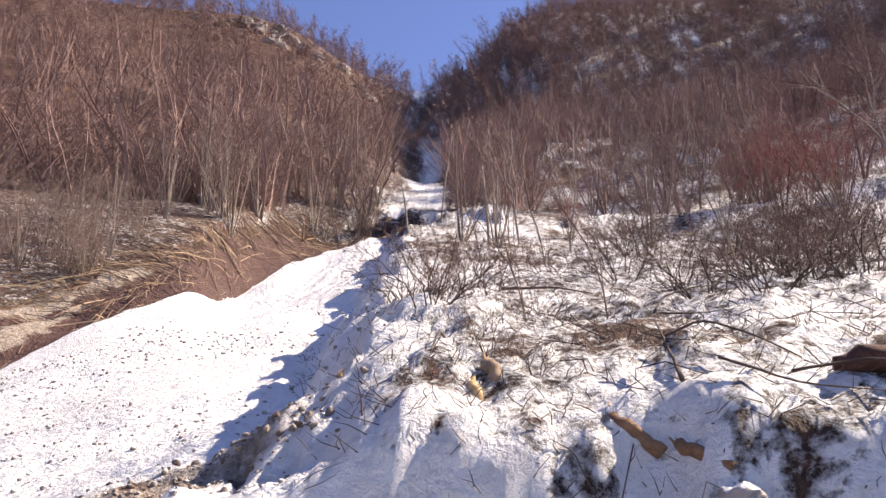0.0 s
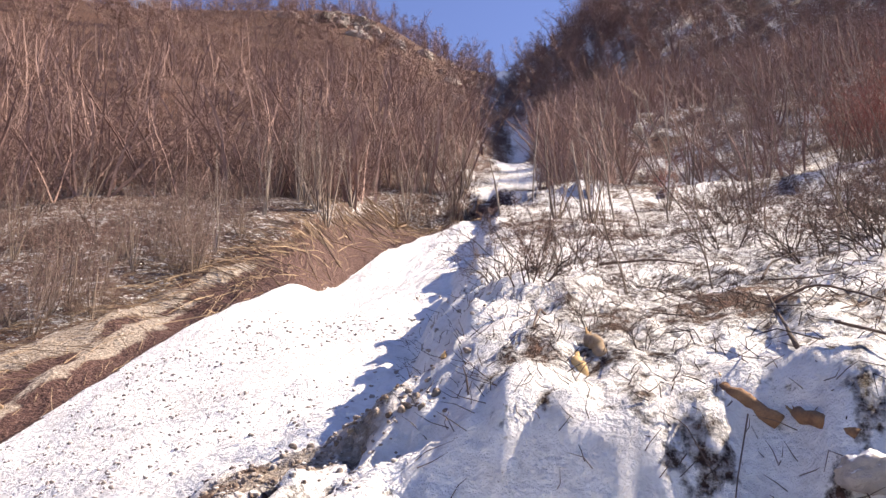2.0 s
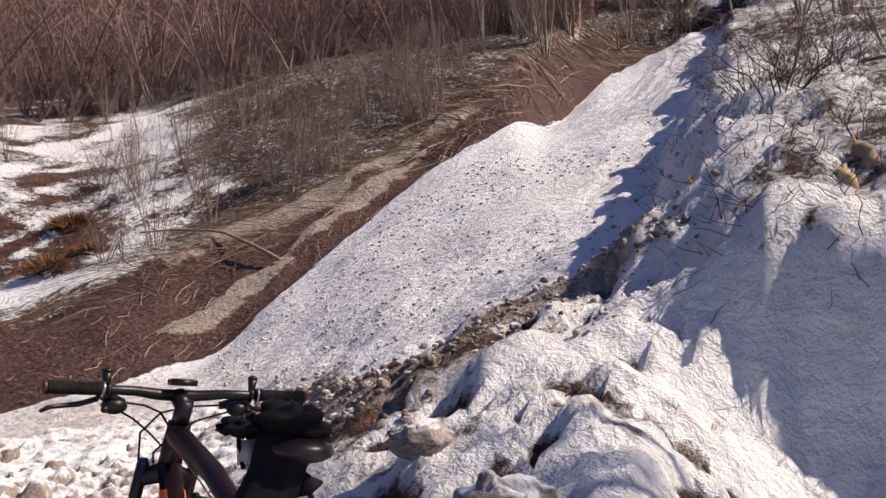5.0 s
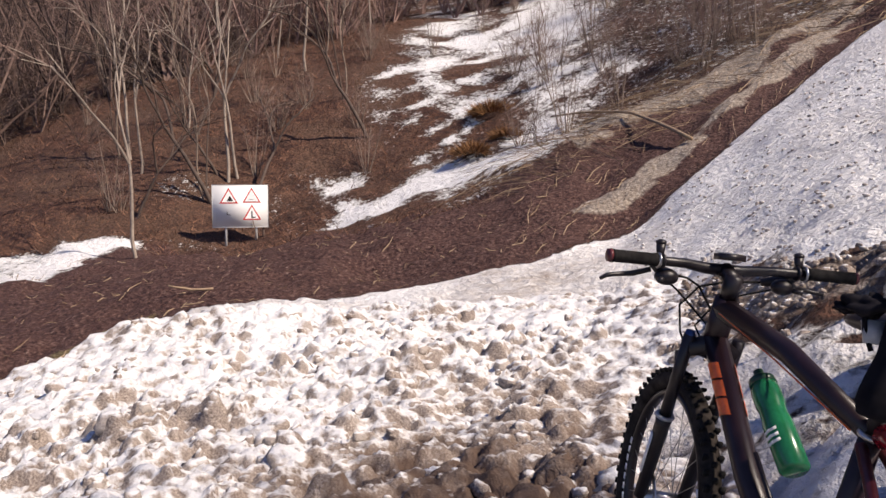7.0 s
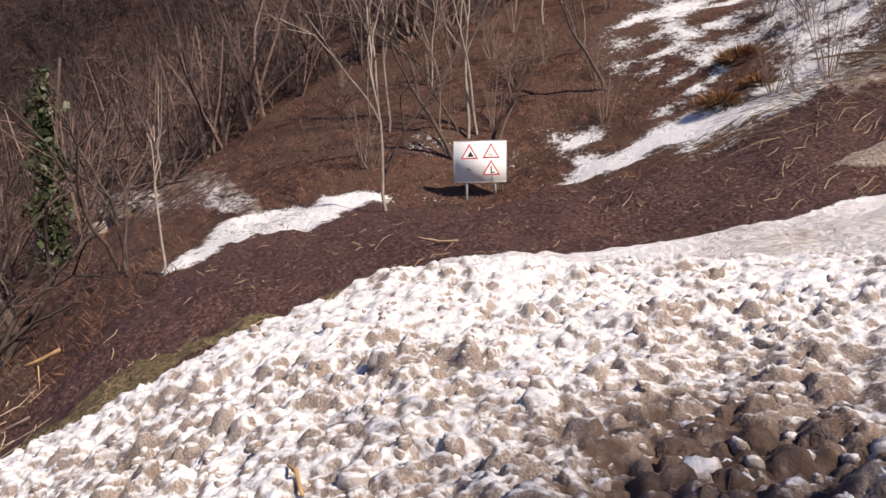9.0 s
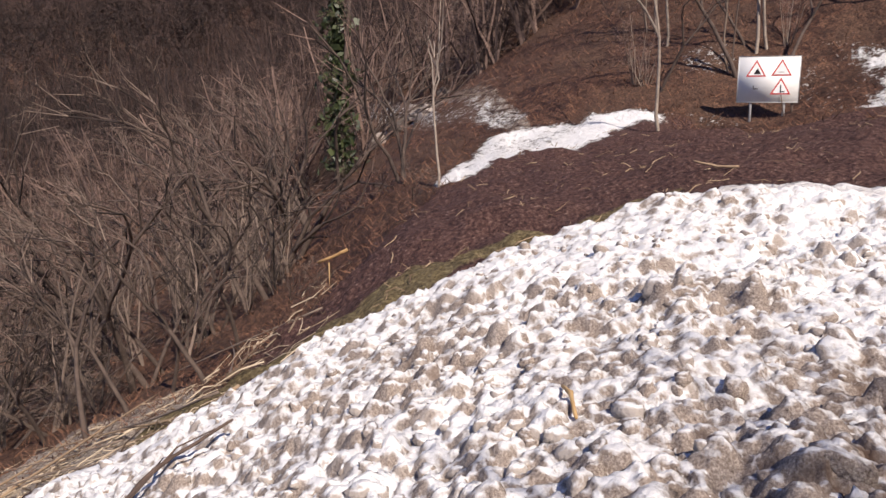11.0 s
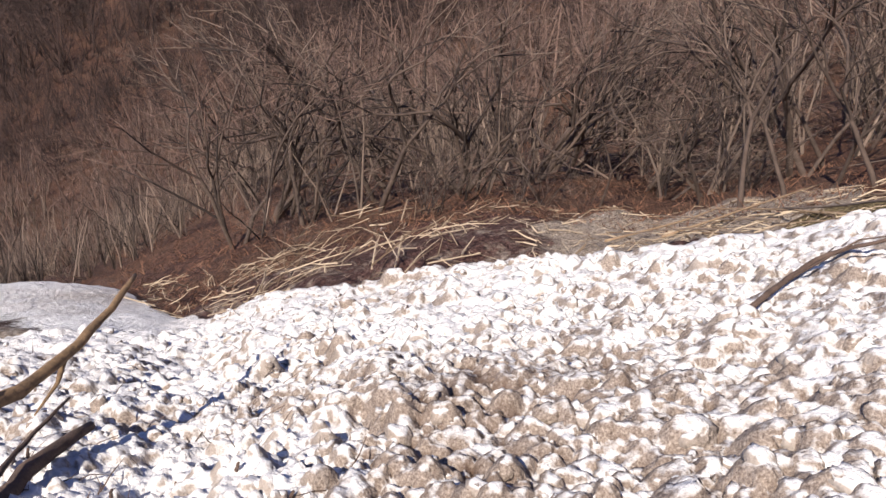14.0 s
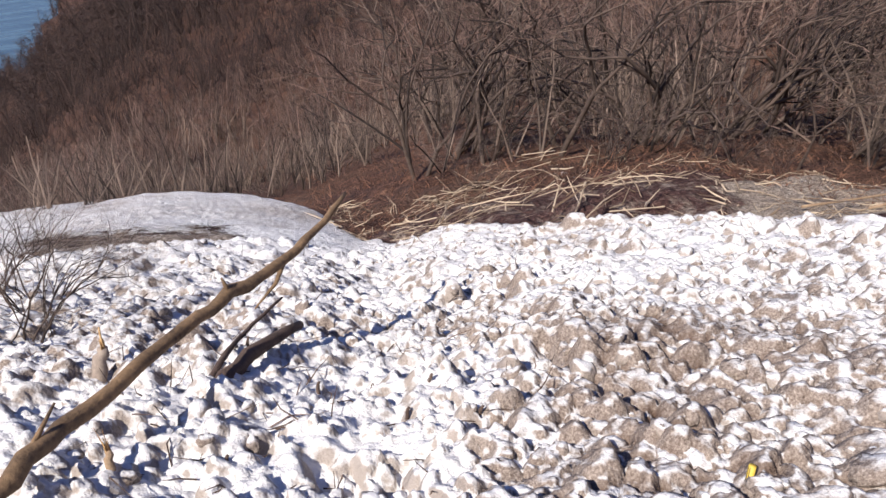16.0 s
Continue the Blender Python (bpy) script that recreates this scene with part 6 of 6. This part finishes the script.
POLE = [(0.16, -2.88, -0.62), (0.02, -3.02, -0.56), (-0.30, -3.39, -0.64), (-0.90, -3.92, -0.73), (-1.22, -4.17, -0.77), (-1.66, -4.48, -0.85), (-2.10, -4.80, -0.83), (-2.40, -5.10, -0.82)]
branch(POLE, [0.040, 0.040, 0.037, 0.033, 0.039, 0.030, 0.024, 0.014], POLE_WOOD, "long barkless brown pole leaning out of the snow", "leaning_pole",
       forks=[[(-0.01, -3.05, -0.58), (-0.12, -3.21, -0.55), (-0.21, -3.30, -0.49)], [(-1.20, -4.15, -0.76), (-1.19, -4.16, -0.70), (-1.18, -4.17, -0.66)], [(-1.66, -4.48, -0.85), (-1.6, -4.5, -1.0), (-1.45, -4.52, -1.15)]], sides=12)
branch([(-0.80, -3.80, -0.05), (-1.10, -4.13, 0.08), (-1.35, -4.51, 0.16), (-1.75, -4.85, 0.28)], [0.02, 0.018, 0.015, 0.008], DARK_WOOD, "thin dark branch sticking out of the snow", rest=True)
branch([(-0.86, -3.72, -0.04), (-1.23, -4.06, 0.10), (-1.70, -4.43, 0.22)], [0.05, 0.045, 0.028], DARK_WOOD, "dark weathered log end in the snow", rest=True)
branch([(-5.0, -2.05, 0.08), (-5.6, -2.0, 0.13), (-6.1, -1.95, 0.16), (-6.25, -1.38, 0.2)], [0.022, 0.021, 0.017, 0.010], DARK_WOOD, "crooked dark branch lying on the snow lumps", rest=True,
       forks=[[(-5.6, -2.0, 0.12), (-5.9, -1.7, 0.25), (-6.0, -1.45, 0.3)], [(-6.1, -1.95, 0.15), (-6.5, -2.0, 0.12)]])
branch([(-16.63, 16.95, 0.3), (-14.88, 16.45, 0.35), (-12.89, 15.91, 0.3), (-10.59, 14.97, 0.1)], [0.02, 0.03, 0.035, 0.045], OLD_WOOD, "long thin pale stem lying across the soil", rest=True)
branch([(-4.42, 0.76, 0.08), (-4.27, 0.77, 0.10), (-4.12, 0.77, 0.05)], [0.010, 0.013, 0.009], FRESH, "split orange wood chip on the snow lumps", "wood_chip", rest=True)
branch([(-14.75, -1.7, 0.45), (-14.55, -1.15, 0.47)], [0.03, 0.03], FRESH, "pale split board caught in the brush", "split_board", rest=True, forks=[[(-14.7, -1.5, 0.45), (-14.7, -1.5, -0.1)]])
for a, b, r in (((-7.9, -1.7), (-9.6, -3.6), 0.035), ((-8.3, -2.0), (-11.6, -4.6), 0.03), ((-9.6, -2.6), (-12.4, -5.9), 0.035), ((-10.4, -3.8), (-12.2, -6.6), 0.03), ((-11.3, -2.6), (-14.9, -3.4), 0.03),
                ((-8.9, -3.3), (-10.2, -6.0), 0.028), ((-12.5, -1.4), (-14.6, -4.6), 0.03), ((-9.8, -6.0), (-12.8, -5.4), 0.04), ((-9.4, -4.9), (-13.6, -4.3), 0.035)):
    branch([(*a, 0.1), ((a[0] + b[0]) / 2, (a[1] + b[1]) / 2 + 0.1, 0.2), (*b, 0.12)], [r * 0.5, r * 0.42, r * 0.2], OLD_WOOD if r > 0.03 else BARK, "pale barkless pole lying at the edge of the snow", rest=True)
branch([(-13.0, 5.25, 0.0), (-13.15, 4.95, 0.08), (-13.3, 4.62, 0.22)], [0.02, 0.02, 0.014], OLD_WOOD, "grey stick standing up from the soil", rest=True)
# broken stumps on the bank
def broken_stump(points, radii, label, mat=FRESH, long=0.14, rest=True, rng=np.random.default_rng(77)):
    ob = tagged(new("broken_stump"), label, "stump")
    pts = np.array(points, float)
    if rest:
        for p in pts:
            p[2] = ground_z(p[0], p[1]) + p[2]
    pts, radii = knotty(pts, radii, 7)
    part("stump", rod(pts, radii, 10), mat, ob)
    end, way = pts[-1], pts[-1] - pts[-2]
    way /= np.linalg.norm(way)
    across = np.cross(way, (0, 0, 1.0) if abs(way[2]) < 0.9 else (1.0, 0, 0))
    across /= np.linalg.norm(across)
    over = np.cross(way, across)
    for k in range(9):
        turn = rng.uniform(0, 2 * math.pi)
        out = across * math.cos(turn) + over * math.sin(turn)
        w = way + out * rng.uniform(-0.05, 0.2)
        w /= np.linalg.norm(w)
        u = np.cross(w, out)
        u /= np.linalg.norm(u)
        ln = rng.uniform(0.4, 1.2) * long
        v, f = box((0, 0, 0), (radii[-1] * 0.3, radii[-1] * rng.uniform(0.4, 0.8), ln))
        v[v[:, 2] > 0, :2] *= rng.uniform(0.15, 0.6)
        v = v @ np.stack([np.cross(u, w), u, w])
        part("splinter", (v + end + out * radii[-1] * rng.uniform(0.2, 0.75) + w * (ln / 2 - 0.04), f), FRESH, ob, "yellow split wood")
    return ob


broken_stump([(1.40, 5.80, 1.98), (1.27, 5.90, 2.11), (1.13, 6.0, 2.24)], [0.058, 0.055, 0.045], "snapped trunk with yellow split wood lying uphill", SPLIT_BARK, 0.16, False)
broken_stump([(1.74, 5.46, 1.86), (1.62, 5.62, 1.95), (1.51, 5.78, 2.04)], [0.052, 0.05, 0.042], "snapped trunk with yellow split wood lying uphill", SPLIT_BARK, 0.16, False)
broken_stump([(0.42, 6.68, -0.08), (0.38, 6.75, 0.01), (0.33, 6.82, 0.05)], [0.07, 0.065, 0.05], "brown snapped stump on the bank", OLD_WOOD, 0.12)
broken_stump([(0.26, 6.45, -0.1), (0.24, 6.5, 0.0), (0.2, 6.55, 0.04)], [0.055, 0.05, 0.04], "yellow split stump on the bank", FRESH, 0.09)
broken_stump([(-0.85, 7.28, -0.1), (-0.87, 7.3, 0.0), (-0.9, 7.32, 0.04)], [0.045, 0.04, 0.03], "yellow split stump on the bank", FRESH, 0.10)
broken_stump([(-0.45, -4.5, -0.1), (-0.5, -4.55, 0.1), (-0.55, -4.6, 0.22)], [0.05, 0.045, 0.03], "pale splintered stump in the snow", BARK_PALE)
broken_stump([(-0.32, -3.1, -0.1), (-0.33, -3.12, 0.05), (-0.34, -3.15, 0.13)], [0.022, 0.02, 0.014], "short pale broken stake in the snow", OLD_WOOD)
branch([(4.0, 5.65, 0.06), (3.5, 5.85, 0.09), (3.0, 6.0, 0.08), (2.72, 6.05, 0.05)], [0.12, 0.125, 0.11, 0.05], RED_BARK, "thick reddish log lying on the snow", "fallen_log", rest=True, sides=14)
for pts, r in (([(1.65, 6.05, 0.0), (1.72, 6.5, 0.15), (1.7, 6.8, 0.3)], 0.03), ([(1.74, 6.7, 0.2), (2.0, 6.55, 0.22), (2.3, 6.3, 0.2), (2.6, 6.25, 0.1)], 0.022), ([(1.9, 6.0, 0.1), (2.3, 5.7, 0.15), (2.8, 5.4, 0.1)], 0.018),
               ([(2.0, 7.9, 0.05), (2.15, 8.1, 0.25), (2.5, 8.25, 0.3), (2.75, 8.3, 0.25)], 0.02), ([(2.05, 7.9, 0.05), (2.4, 7.8, 0.12), (2.7, 7.9, 0.1)], 0.018), ([(2.4, 6.0, 0.05), (2.9, 5.9, 0.12), (3.3, 5.6, 0.08)], 0.02),
               ([(-0.6, 6.3, 0.0), (-0.62, 6.35, 0.12), (-0.65, 6.4, 0.22)], 0.014), ([(0.0, 7.6, 0.0), (-0.05, 7.3, 0.12), (-0.12, 7.0, 0.05), (-0.08, 6.7, 0.1)], 0.022), ([(0.9, 12.5, 0.1), (1.6, 11.8, 0.2), (2.1, 11.4, 0.1)], 0.04)):
    branch([p for p in pts], np.linspace(r * 0.6, r * 0.2, len(pts)), DARK_WOOD, "dark broken branch on the snowy bank", rest=True)
for b, r, h in ((151.0, 3.4, 0.10), (149.0, 3.7, 0.09), (165.6, 3.1, 0.08), (158, 3.9, 0.10), (145, 3.3, 0.07), (163, 4.6, 0.12)):
    p = spot(b, r)
    branch([p - (0, 0, 0.05), p + (0.01, 0, h * 0.6), p + (0.0, 0.01, h)], [0.012, 0.010, 0.007], DARK_WOOD, "short cut twig standing in the snow", "twig_stub", sides=6)
# yellow striped stake
p = spot(124.3, 2.78)
stake = tagged(new("marker_stake"), "yellow and black striped marker stake in the snow", "stake")
part("rod", rod([p - (0, 0, 0.2), p + (0.0, 0.0, 0.12)], 0.014, 10), YELLOW, stake)
for k in range(3):
    a = radians(300 + 32 * k)
    part("stripe", rod([p + (math.cos(a) * 0.0135, math.sin(a) * 0.0135, -0.05), p + (math.cos(a) * 0.0135, math.sin(a) * 0.0135, 0.118)], 0.0016, 5), BLACK, stake, "black stripe")


# dirty snow blocks by the bicycle
def snow_block(b, r, size, seed, label, sink=0.25, dirt=0.85):
    rng = np.random.default_rng(seed)
    v, f = blob(rng, 22, 34, 0.012)
    p = spot(b, r)
    n = fbm(v[:, 0] * 6 + seed, v[:, 1] * 6 + v[:, 2] * 5, seed, 4) + 0.5 * np.abs(fbm(v[:, 0] * 9 - v[:, 2] * 6, v[:, 1] * 9 + v[:, 2] * 5, seed + 9, 3))
    v = v / np.linalg.norm(v, axis=1)[:, None] ** 0.6 * 0.62 * (1 + 0.36 * n[:, None]) * np.array(size)
    ob = tagged(new("snow_block", mesh_of("snow_block", v, f, [LUMP], True)), label, "snow block")
    weight(ob.data, "dirty", dirt * (1 + 1.2 * fbm(v[:, 0] * 5, v[:, 1] * 5 + v[:, 2] * 4, seed + 3)))
    ob.matrix_basis = pose(*p, 0, 0, rng.uniform(0, 360)) @ Matrix.Translation((0, 0, size[2] * sink))
    return ob


snow_block(20.6, 3.35, (0.56, 0.50, 0.50), 8, "block of dirty old snow with brown soil on it", 0.12, 1.15)
snow_block(-17.6, 5.62, (0.42, 0.36, 0.26), 5, "rounded snow-covered block of pale wood and snow", 0.12, 0.05)
snow_block(25.5, 4.6, (0.35, 0.3, 0.22), 6, "dirty lump of old snow with soil")


# loose sticks and brush, too many to count
def litter_of_sticks():
    rng = np.random.default_rng(55)
    s = Sticks(4)
    for _ in range(460):
        b = rng.uniform(14, 92)
        re, rs = (float(round_table(np.array([b]), k, v)[0]) for k, v in ((EDGE_B, EDGE_R), (SOIL_B, SOIL_R)))
        p = spot(b, rng.uniform(re + 0.3, max(rs, re + 1)), 0.03)
        a = rng.uniform(0, 2 * math.pi) if b > 48 else radians(115) + rng.normal(0, 0.35)
        ln = rng.uniform(0.06, 0.32) * (2.6 if b < 48 else 1.0)
        q = p + np.array((math.cos(a) * ln, math.sin(a) * ln, 0))
        q[2] = ground_z(q[0], q[1]) + rng.uniform(0.02, 0.12)
        m = (p + q) / 2 + rng.normal(0, 0.04, 3)
        r = rng.uniform(0.004, 0.011)
        s.tube([p, m, q], [r, r, r * 0.5])
    tagged(new("loose_sticks", mesh_of("loose_sticks", *s.data(), [OLD_WOOD])), "pale broken sticks scattered over the bare soil", "sticks", kind="stuff")
    s = Sticks(4)
    for _ in range(760):
        b = rng.uniform(96, 156)
        re, rs = (float(round_table(np.array([b]), k, v)[0]) for k, v in ((EDGE_B, EDGE_R), (SOIL_B, SOIL_R)))
        heap = math.exp(-((b - 141) / 9) ** 2)
        p = spot(b, rng.uniform(re + 0.4, max(rs, re + 2.5) + 1.5), 0.0)
        p[2] += rng.uniform(0, 0.08 + 0.4 * heap)
        a = rng.uniform(0, 2 * math.pi)
        ln = rng.uniform(0.2, 1.1) * (0.6 + 0.6 * heap)
        q = p + np.array((math.cos(a) * ln, math.sin(a) * ln, 0))
        q[2] = ground_z(q[0], q[1]) + rng.uniform(0.02, 0.12 + 0.45 * heap)
        m = (p + q) / 2 + rng.normal(0, 0.05, 3)
        r = 0.004 + 0.013 * rng.uniform() ** 2
        s.tube([p, m, q], [r, r * 0.9, r * 0.4])
    tagged(new("brush_heap", mesh_of("brush_heap", *s.data(), [STRIPPED])), "heap of snapped branches along the edge of the snow", "brush", kind="stuff")
    s = Sticks(3)
    n = 2600
    b, r = rng.uniform(-42, 10, n), rng.uniform(5.6, 15, n)
    x, y = -np.sin(np.radians(b)) * r, np.cos(np.radians(b)) * r
    z, a, ln = shape(x, y), rng.uniform(0, 2 * math.pi, n), 0.04 + 0.26 * rng.uniform(0, 1, n) ** 2
    for k in range(n):
        p = np.array((x[k], y[k], z[k]))
        q = p + np.array((math.cos(a[k]) * ln[k], math.sin(a[k]) * ln[k], 0.04 + rng.uniform(0.0, 0.10)))
        s.tube([p, (p + q) / 2 + rng.normal(0, 0.015, 3), q], [0.004, 0.0035, 0.0015])
    for _ in range(80):
        b, r = rng.uniform(-40, -8), rng.uniform(5.5, 13)
        p = spot(b, r, 0.02)
        a, ln = radians(170) + rng.normal(0, 0.8), rng.uniform(0.25, 0.8)
        q = p + np.array((math.cos(a) * ln, math.sin(a) * ln, 0))
        q[2] = ground_z(q[0], q[1]) + rng.uniform(0.02, 0.12)
        m = (p + q) / 2 + rng.normal(0, 0.05, 3)
        m[2] = ground_z(m[0], m[1]) + rng.uniform(0.03, 0.14)
        m2 = (m + q) / 2 + rng.normal(0, 0.05, 3)
        s.tube([p, m, m2, q], [0.006, 0.005, 0.004, 0.002])
    for _ in range(420):
        p = spot(rng.uniform(138, 186), rng.uniform(2.2, 9), 0.0)
        a, ln = rng.uniform(0, 2 * math.pi), rng.uniform(0.05, 0.3)
        q = p + np.array((math.cos(a) * ln, math.sin(a) * ln, rng.uniform(0.0, 0.1)))
        q[2] = max(q[2], ground_z(q[0], q[1]) + 0.01)
        s.tube([p, (p + q) / 2 + rng.normal(0, 0.02, 3), q], [0.005, 0.004, 0.0015])
    tagged(new("bank_twigs", mesh_of("bank_twigs", *s.data(), [DARK_WOOD])), "thin dark twigs poking out of the snowy bank", "twigs", kind="stuff")


litter_of_sticks()


def flattened_stems():
    rng = np.random.default_rng(58)
    s = Sticks(3)
    for _ in range(1100):
        b = rng.uniform(9, 47)
        rs = float(round_table(np.array([b]), SOIL_B, SOIL_R)[0])
        turn = rng.normal(0, 0.5)
        if rng.uniform() < 0.25:
            turn = rng.normal(0, 1.2)
            b = rng.uniform(3, 24)
            rs, re = (float(round_table(np.array([b]), k, v)[0]) for k, v in ((SOIL_B, SOIL_R), (EDGE_B, EDGE_R)))
            p = spot(b, rng.uniform(re + 0.5, rs + 1.0), 0.02)
        else:
            p = spot(b, rs + rng.uniform(-2.2, 2.0), 0.0)
        a, ln = radians(205) + turn, rng.uniform(0.5, 2.6)
        q = p + np.array((math.cos(a) * ln, math.sin(a) * ln, 0))
        q[2] = ground_z(q[0], q[1]) + rng.uniform(0.05, 0.35)
        m = (p + q) / 2 + rng.normal(0, 0.06, 3) + (0, 0, 0.08)
        r = rng.uniform(0.004, 0.011) * (max(1.0, rs / 14) if b < 27 else 0.8)
        s.tube([p, m, q], [r, r * 0.8, r * 0.3])
    tagged(new("flattened_stems", mesh_of("flattened_stems", *s.data(), [OLD_WOOD])), "pale thin stems pressed flat at the edge of the wood", "stems", kind="stuff")


flattened_stems()
for b, r, h, lean in ((0.2, 40, 5.2, 0.12), (-3.4, 26, 3.0, -0.06), (-3.9, 26.5, 2.6, 0.05), (2.6, 36, 3.2, -0.15), (-15.0, 30, 3.4, 0.05)):
    p = spot(b, r)
    branch([p - (0, 0, 0.2), p + (lean * h * 0.4, 0, h * 0.5), p + (lean * h, 0.1, h)], [0.045, 0.04, 0.02], BARK_PALE, "pale dead stem snapped off at the top", "dead_stem",
           forks=[[p + (lean * h * 0.4, 0, h * 0.5), p + (lean * h * 0.4 + 0.3, 0.1, h * 0.7)]])


# a tussock of rust-coloured dead grass on the snowy glade
def tussock(b, r, size, seed):
    rng = np.random.default_rng(seed)
    p = spot(b, r)
    n = 900
    a, q = rng.uniform(0, 2 * math.pi, n), size * np.sqrt(rng.uniform(0, 1, n))
    base = p + np.stack([np.cos(a) * q * 0.6, np.sin(a) * q * 0.6, 0.35 * size * (1 - (q / size) ** 2)], 1)
    tip = base + np.stack([np.cos(a) * q * 0.5, np.sin(a) * q * 0.5, rng.uniform(-0.1, 0.35, n) * size], 1) + rng.normal(0, 0.06, (n, 3))
    side = np.cross(tip - base, rng.normal(0, 1, (n, 3)))
    side = side / np.linalg.norm(side, axis=1)[:, None] * 0.018
    tagged(new("grass_tussock", mesh_of("grass_tussock", np.stack([base - side, base + side, tip], 1).reshape(-1, 3), np.arange(3 * n).reshape(n, 3), [RUST_GRASS])), "rust-coloured tussock of dead grass in the snow", "grass tussock", "grass tussocks")


RUST_GRASS = two_tone("rust_grass", (0.10, 0.045, 0.018), (0.34, 0.17, 0.07), 3.0, 0.9, True, 0.0, spread=0.6)
for tb, tr, ts in ((48.6, 26.5, 0.9), (50.0, 23.5, 0.7), (47.5, 24.5, 0.6)):
    tussock(tb, tr, ts, int(tb * 10))


# roots torn out at the edge of the wood
def build_roots():
    rng = np.random.default_rng(8)
    root = tagged(new("torn_roots"), "pale torn roots and stems on the bare soil", "roots")
    p = spot(10.5, 43.0, 0.15)
    for k in range(9):
        a = rng.uniform(0, 2 * math.pi)
        w = (math.cos(a), math.sin(a) - 0.5, rng.uniform(0.0, 0.35))
        part("root", rod(bent(rng, p, w, rng.uniform(1.2, 2.4), 5, 0.14), np.linspace(0.06, 0.02, 6), 6), OLD_WOOD, root)


build_roots()


# ---- rocks and the ivy tree ----
def outcrop(name, centre, size, count, spread, seed, label):
    rng = np.random.default_rng(seed)
    ob = tagged(new(name), label, "rock")
    for k in range(count):
        v, f = blob(rng, 7, 11)
        x, y = centre[0] + rng.normal(0, spread[0]), centre[1] + rng.normal(0, spread[1])
        s = size * rng.uniform(0.5, 1.2)
        v = (v * np.array([1.3, 1.0, 0.9]) * s) @ np.array(turn_matrices(rng, 1, 0.3)[0]).T
        rock = part("boulder", (v + np.array([x, y, ground_z(x, y) - 0.12 * s]), f), ROCK, ob)
        rock.data.polygons.foreach_set("use_smooth", np.zeros(len(rock.data.polygons), dtype=bool))
    return ob


outcrop("cliff", CLIFF, 3.4, 34, (8, 4), 21, "pale grey rock band with snow on its ledges")
outcrop("rock_outcrop", (-44.0, 0.5), 1.6, 12, (2.2, 1.2), 22, "grey rock outcrop above the road")


def ivy_tree():
    rng = np.random.default_rng(6)
    ob = tagged(new("ivy_tree"), "tree trunk thickly covered in dark green ivy", "tree")
    p = np.array((-35.4, -3.0, ground_z(-35.4, -3.0)))
    part("trunk", rod(bent(rng, p - (0, 0, 0.3), (0.02, 0.0, 1), 9.0, 6, 0.02), np.linspace(0.16, 0.05, 7), 8), BARK_DARK, ob)
    n = 2600
    h = rng.uniform(0.5, 8.3, n)
    a, q = rng.uniform(0, 2 * math.pi, n), np.abs(rng.normal(0.35, 0.28, n)) * (1.15 - 0.06 * h) * (1 + 0.4 * np.sin(h * 3))
    c = p + np.stack([np.cos(a) * q, np.sin(a) * q, h], 1)
    u, w = rng.normal(0, 0.075, (n, 3)), rng.normal(0, 0.075, (n, 3))
    v = np.stack([c - u, c - w, c + u, c + w], 1).reshape(-1, 3)
    part("crown", (v, np.arange(4 * n).reshape(n, 4)), IVY, ob, "dark green ivy leaves")


ivy_tree()
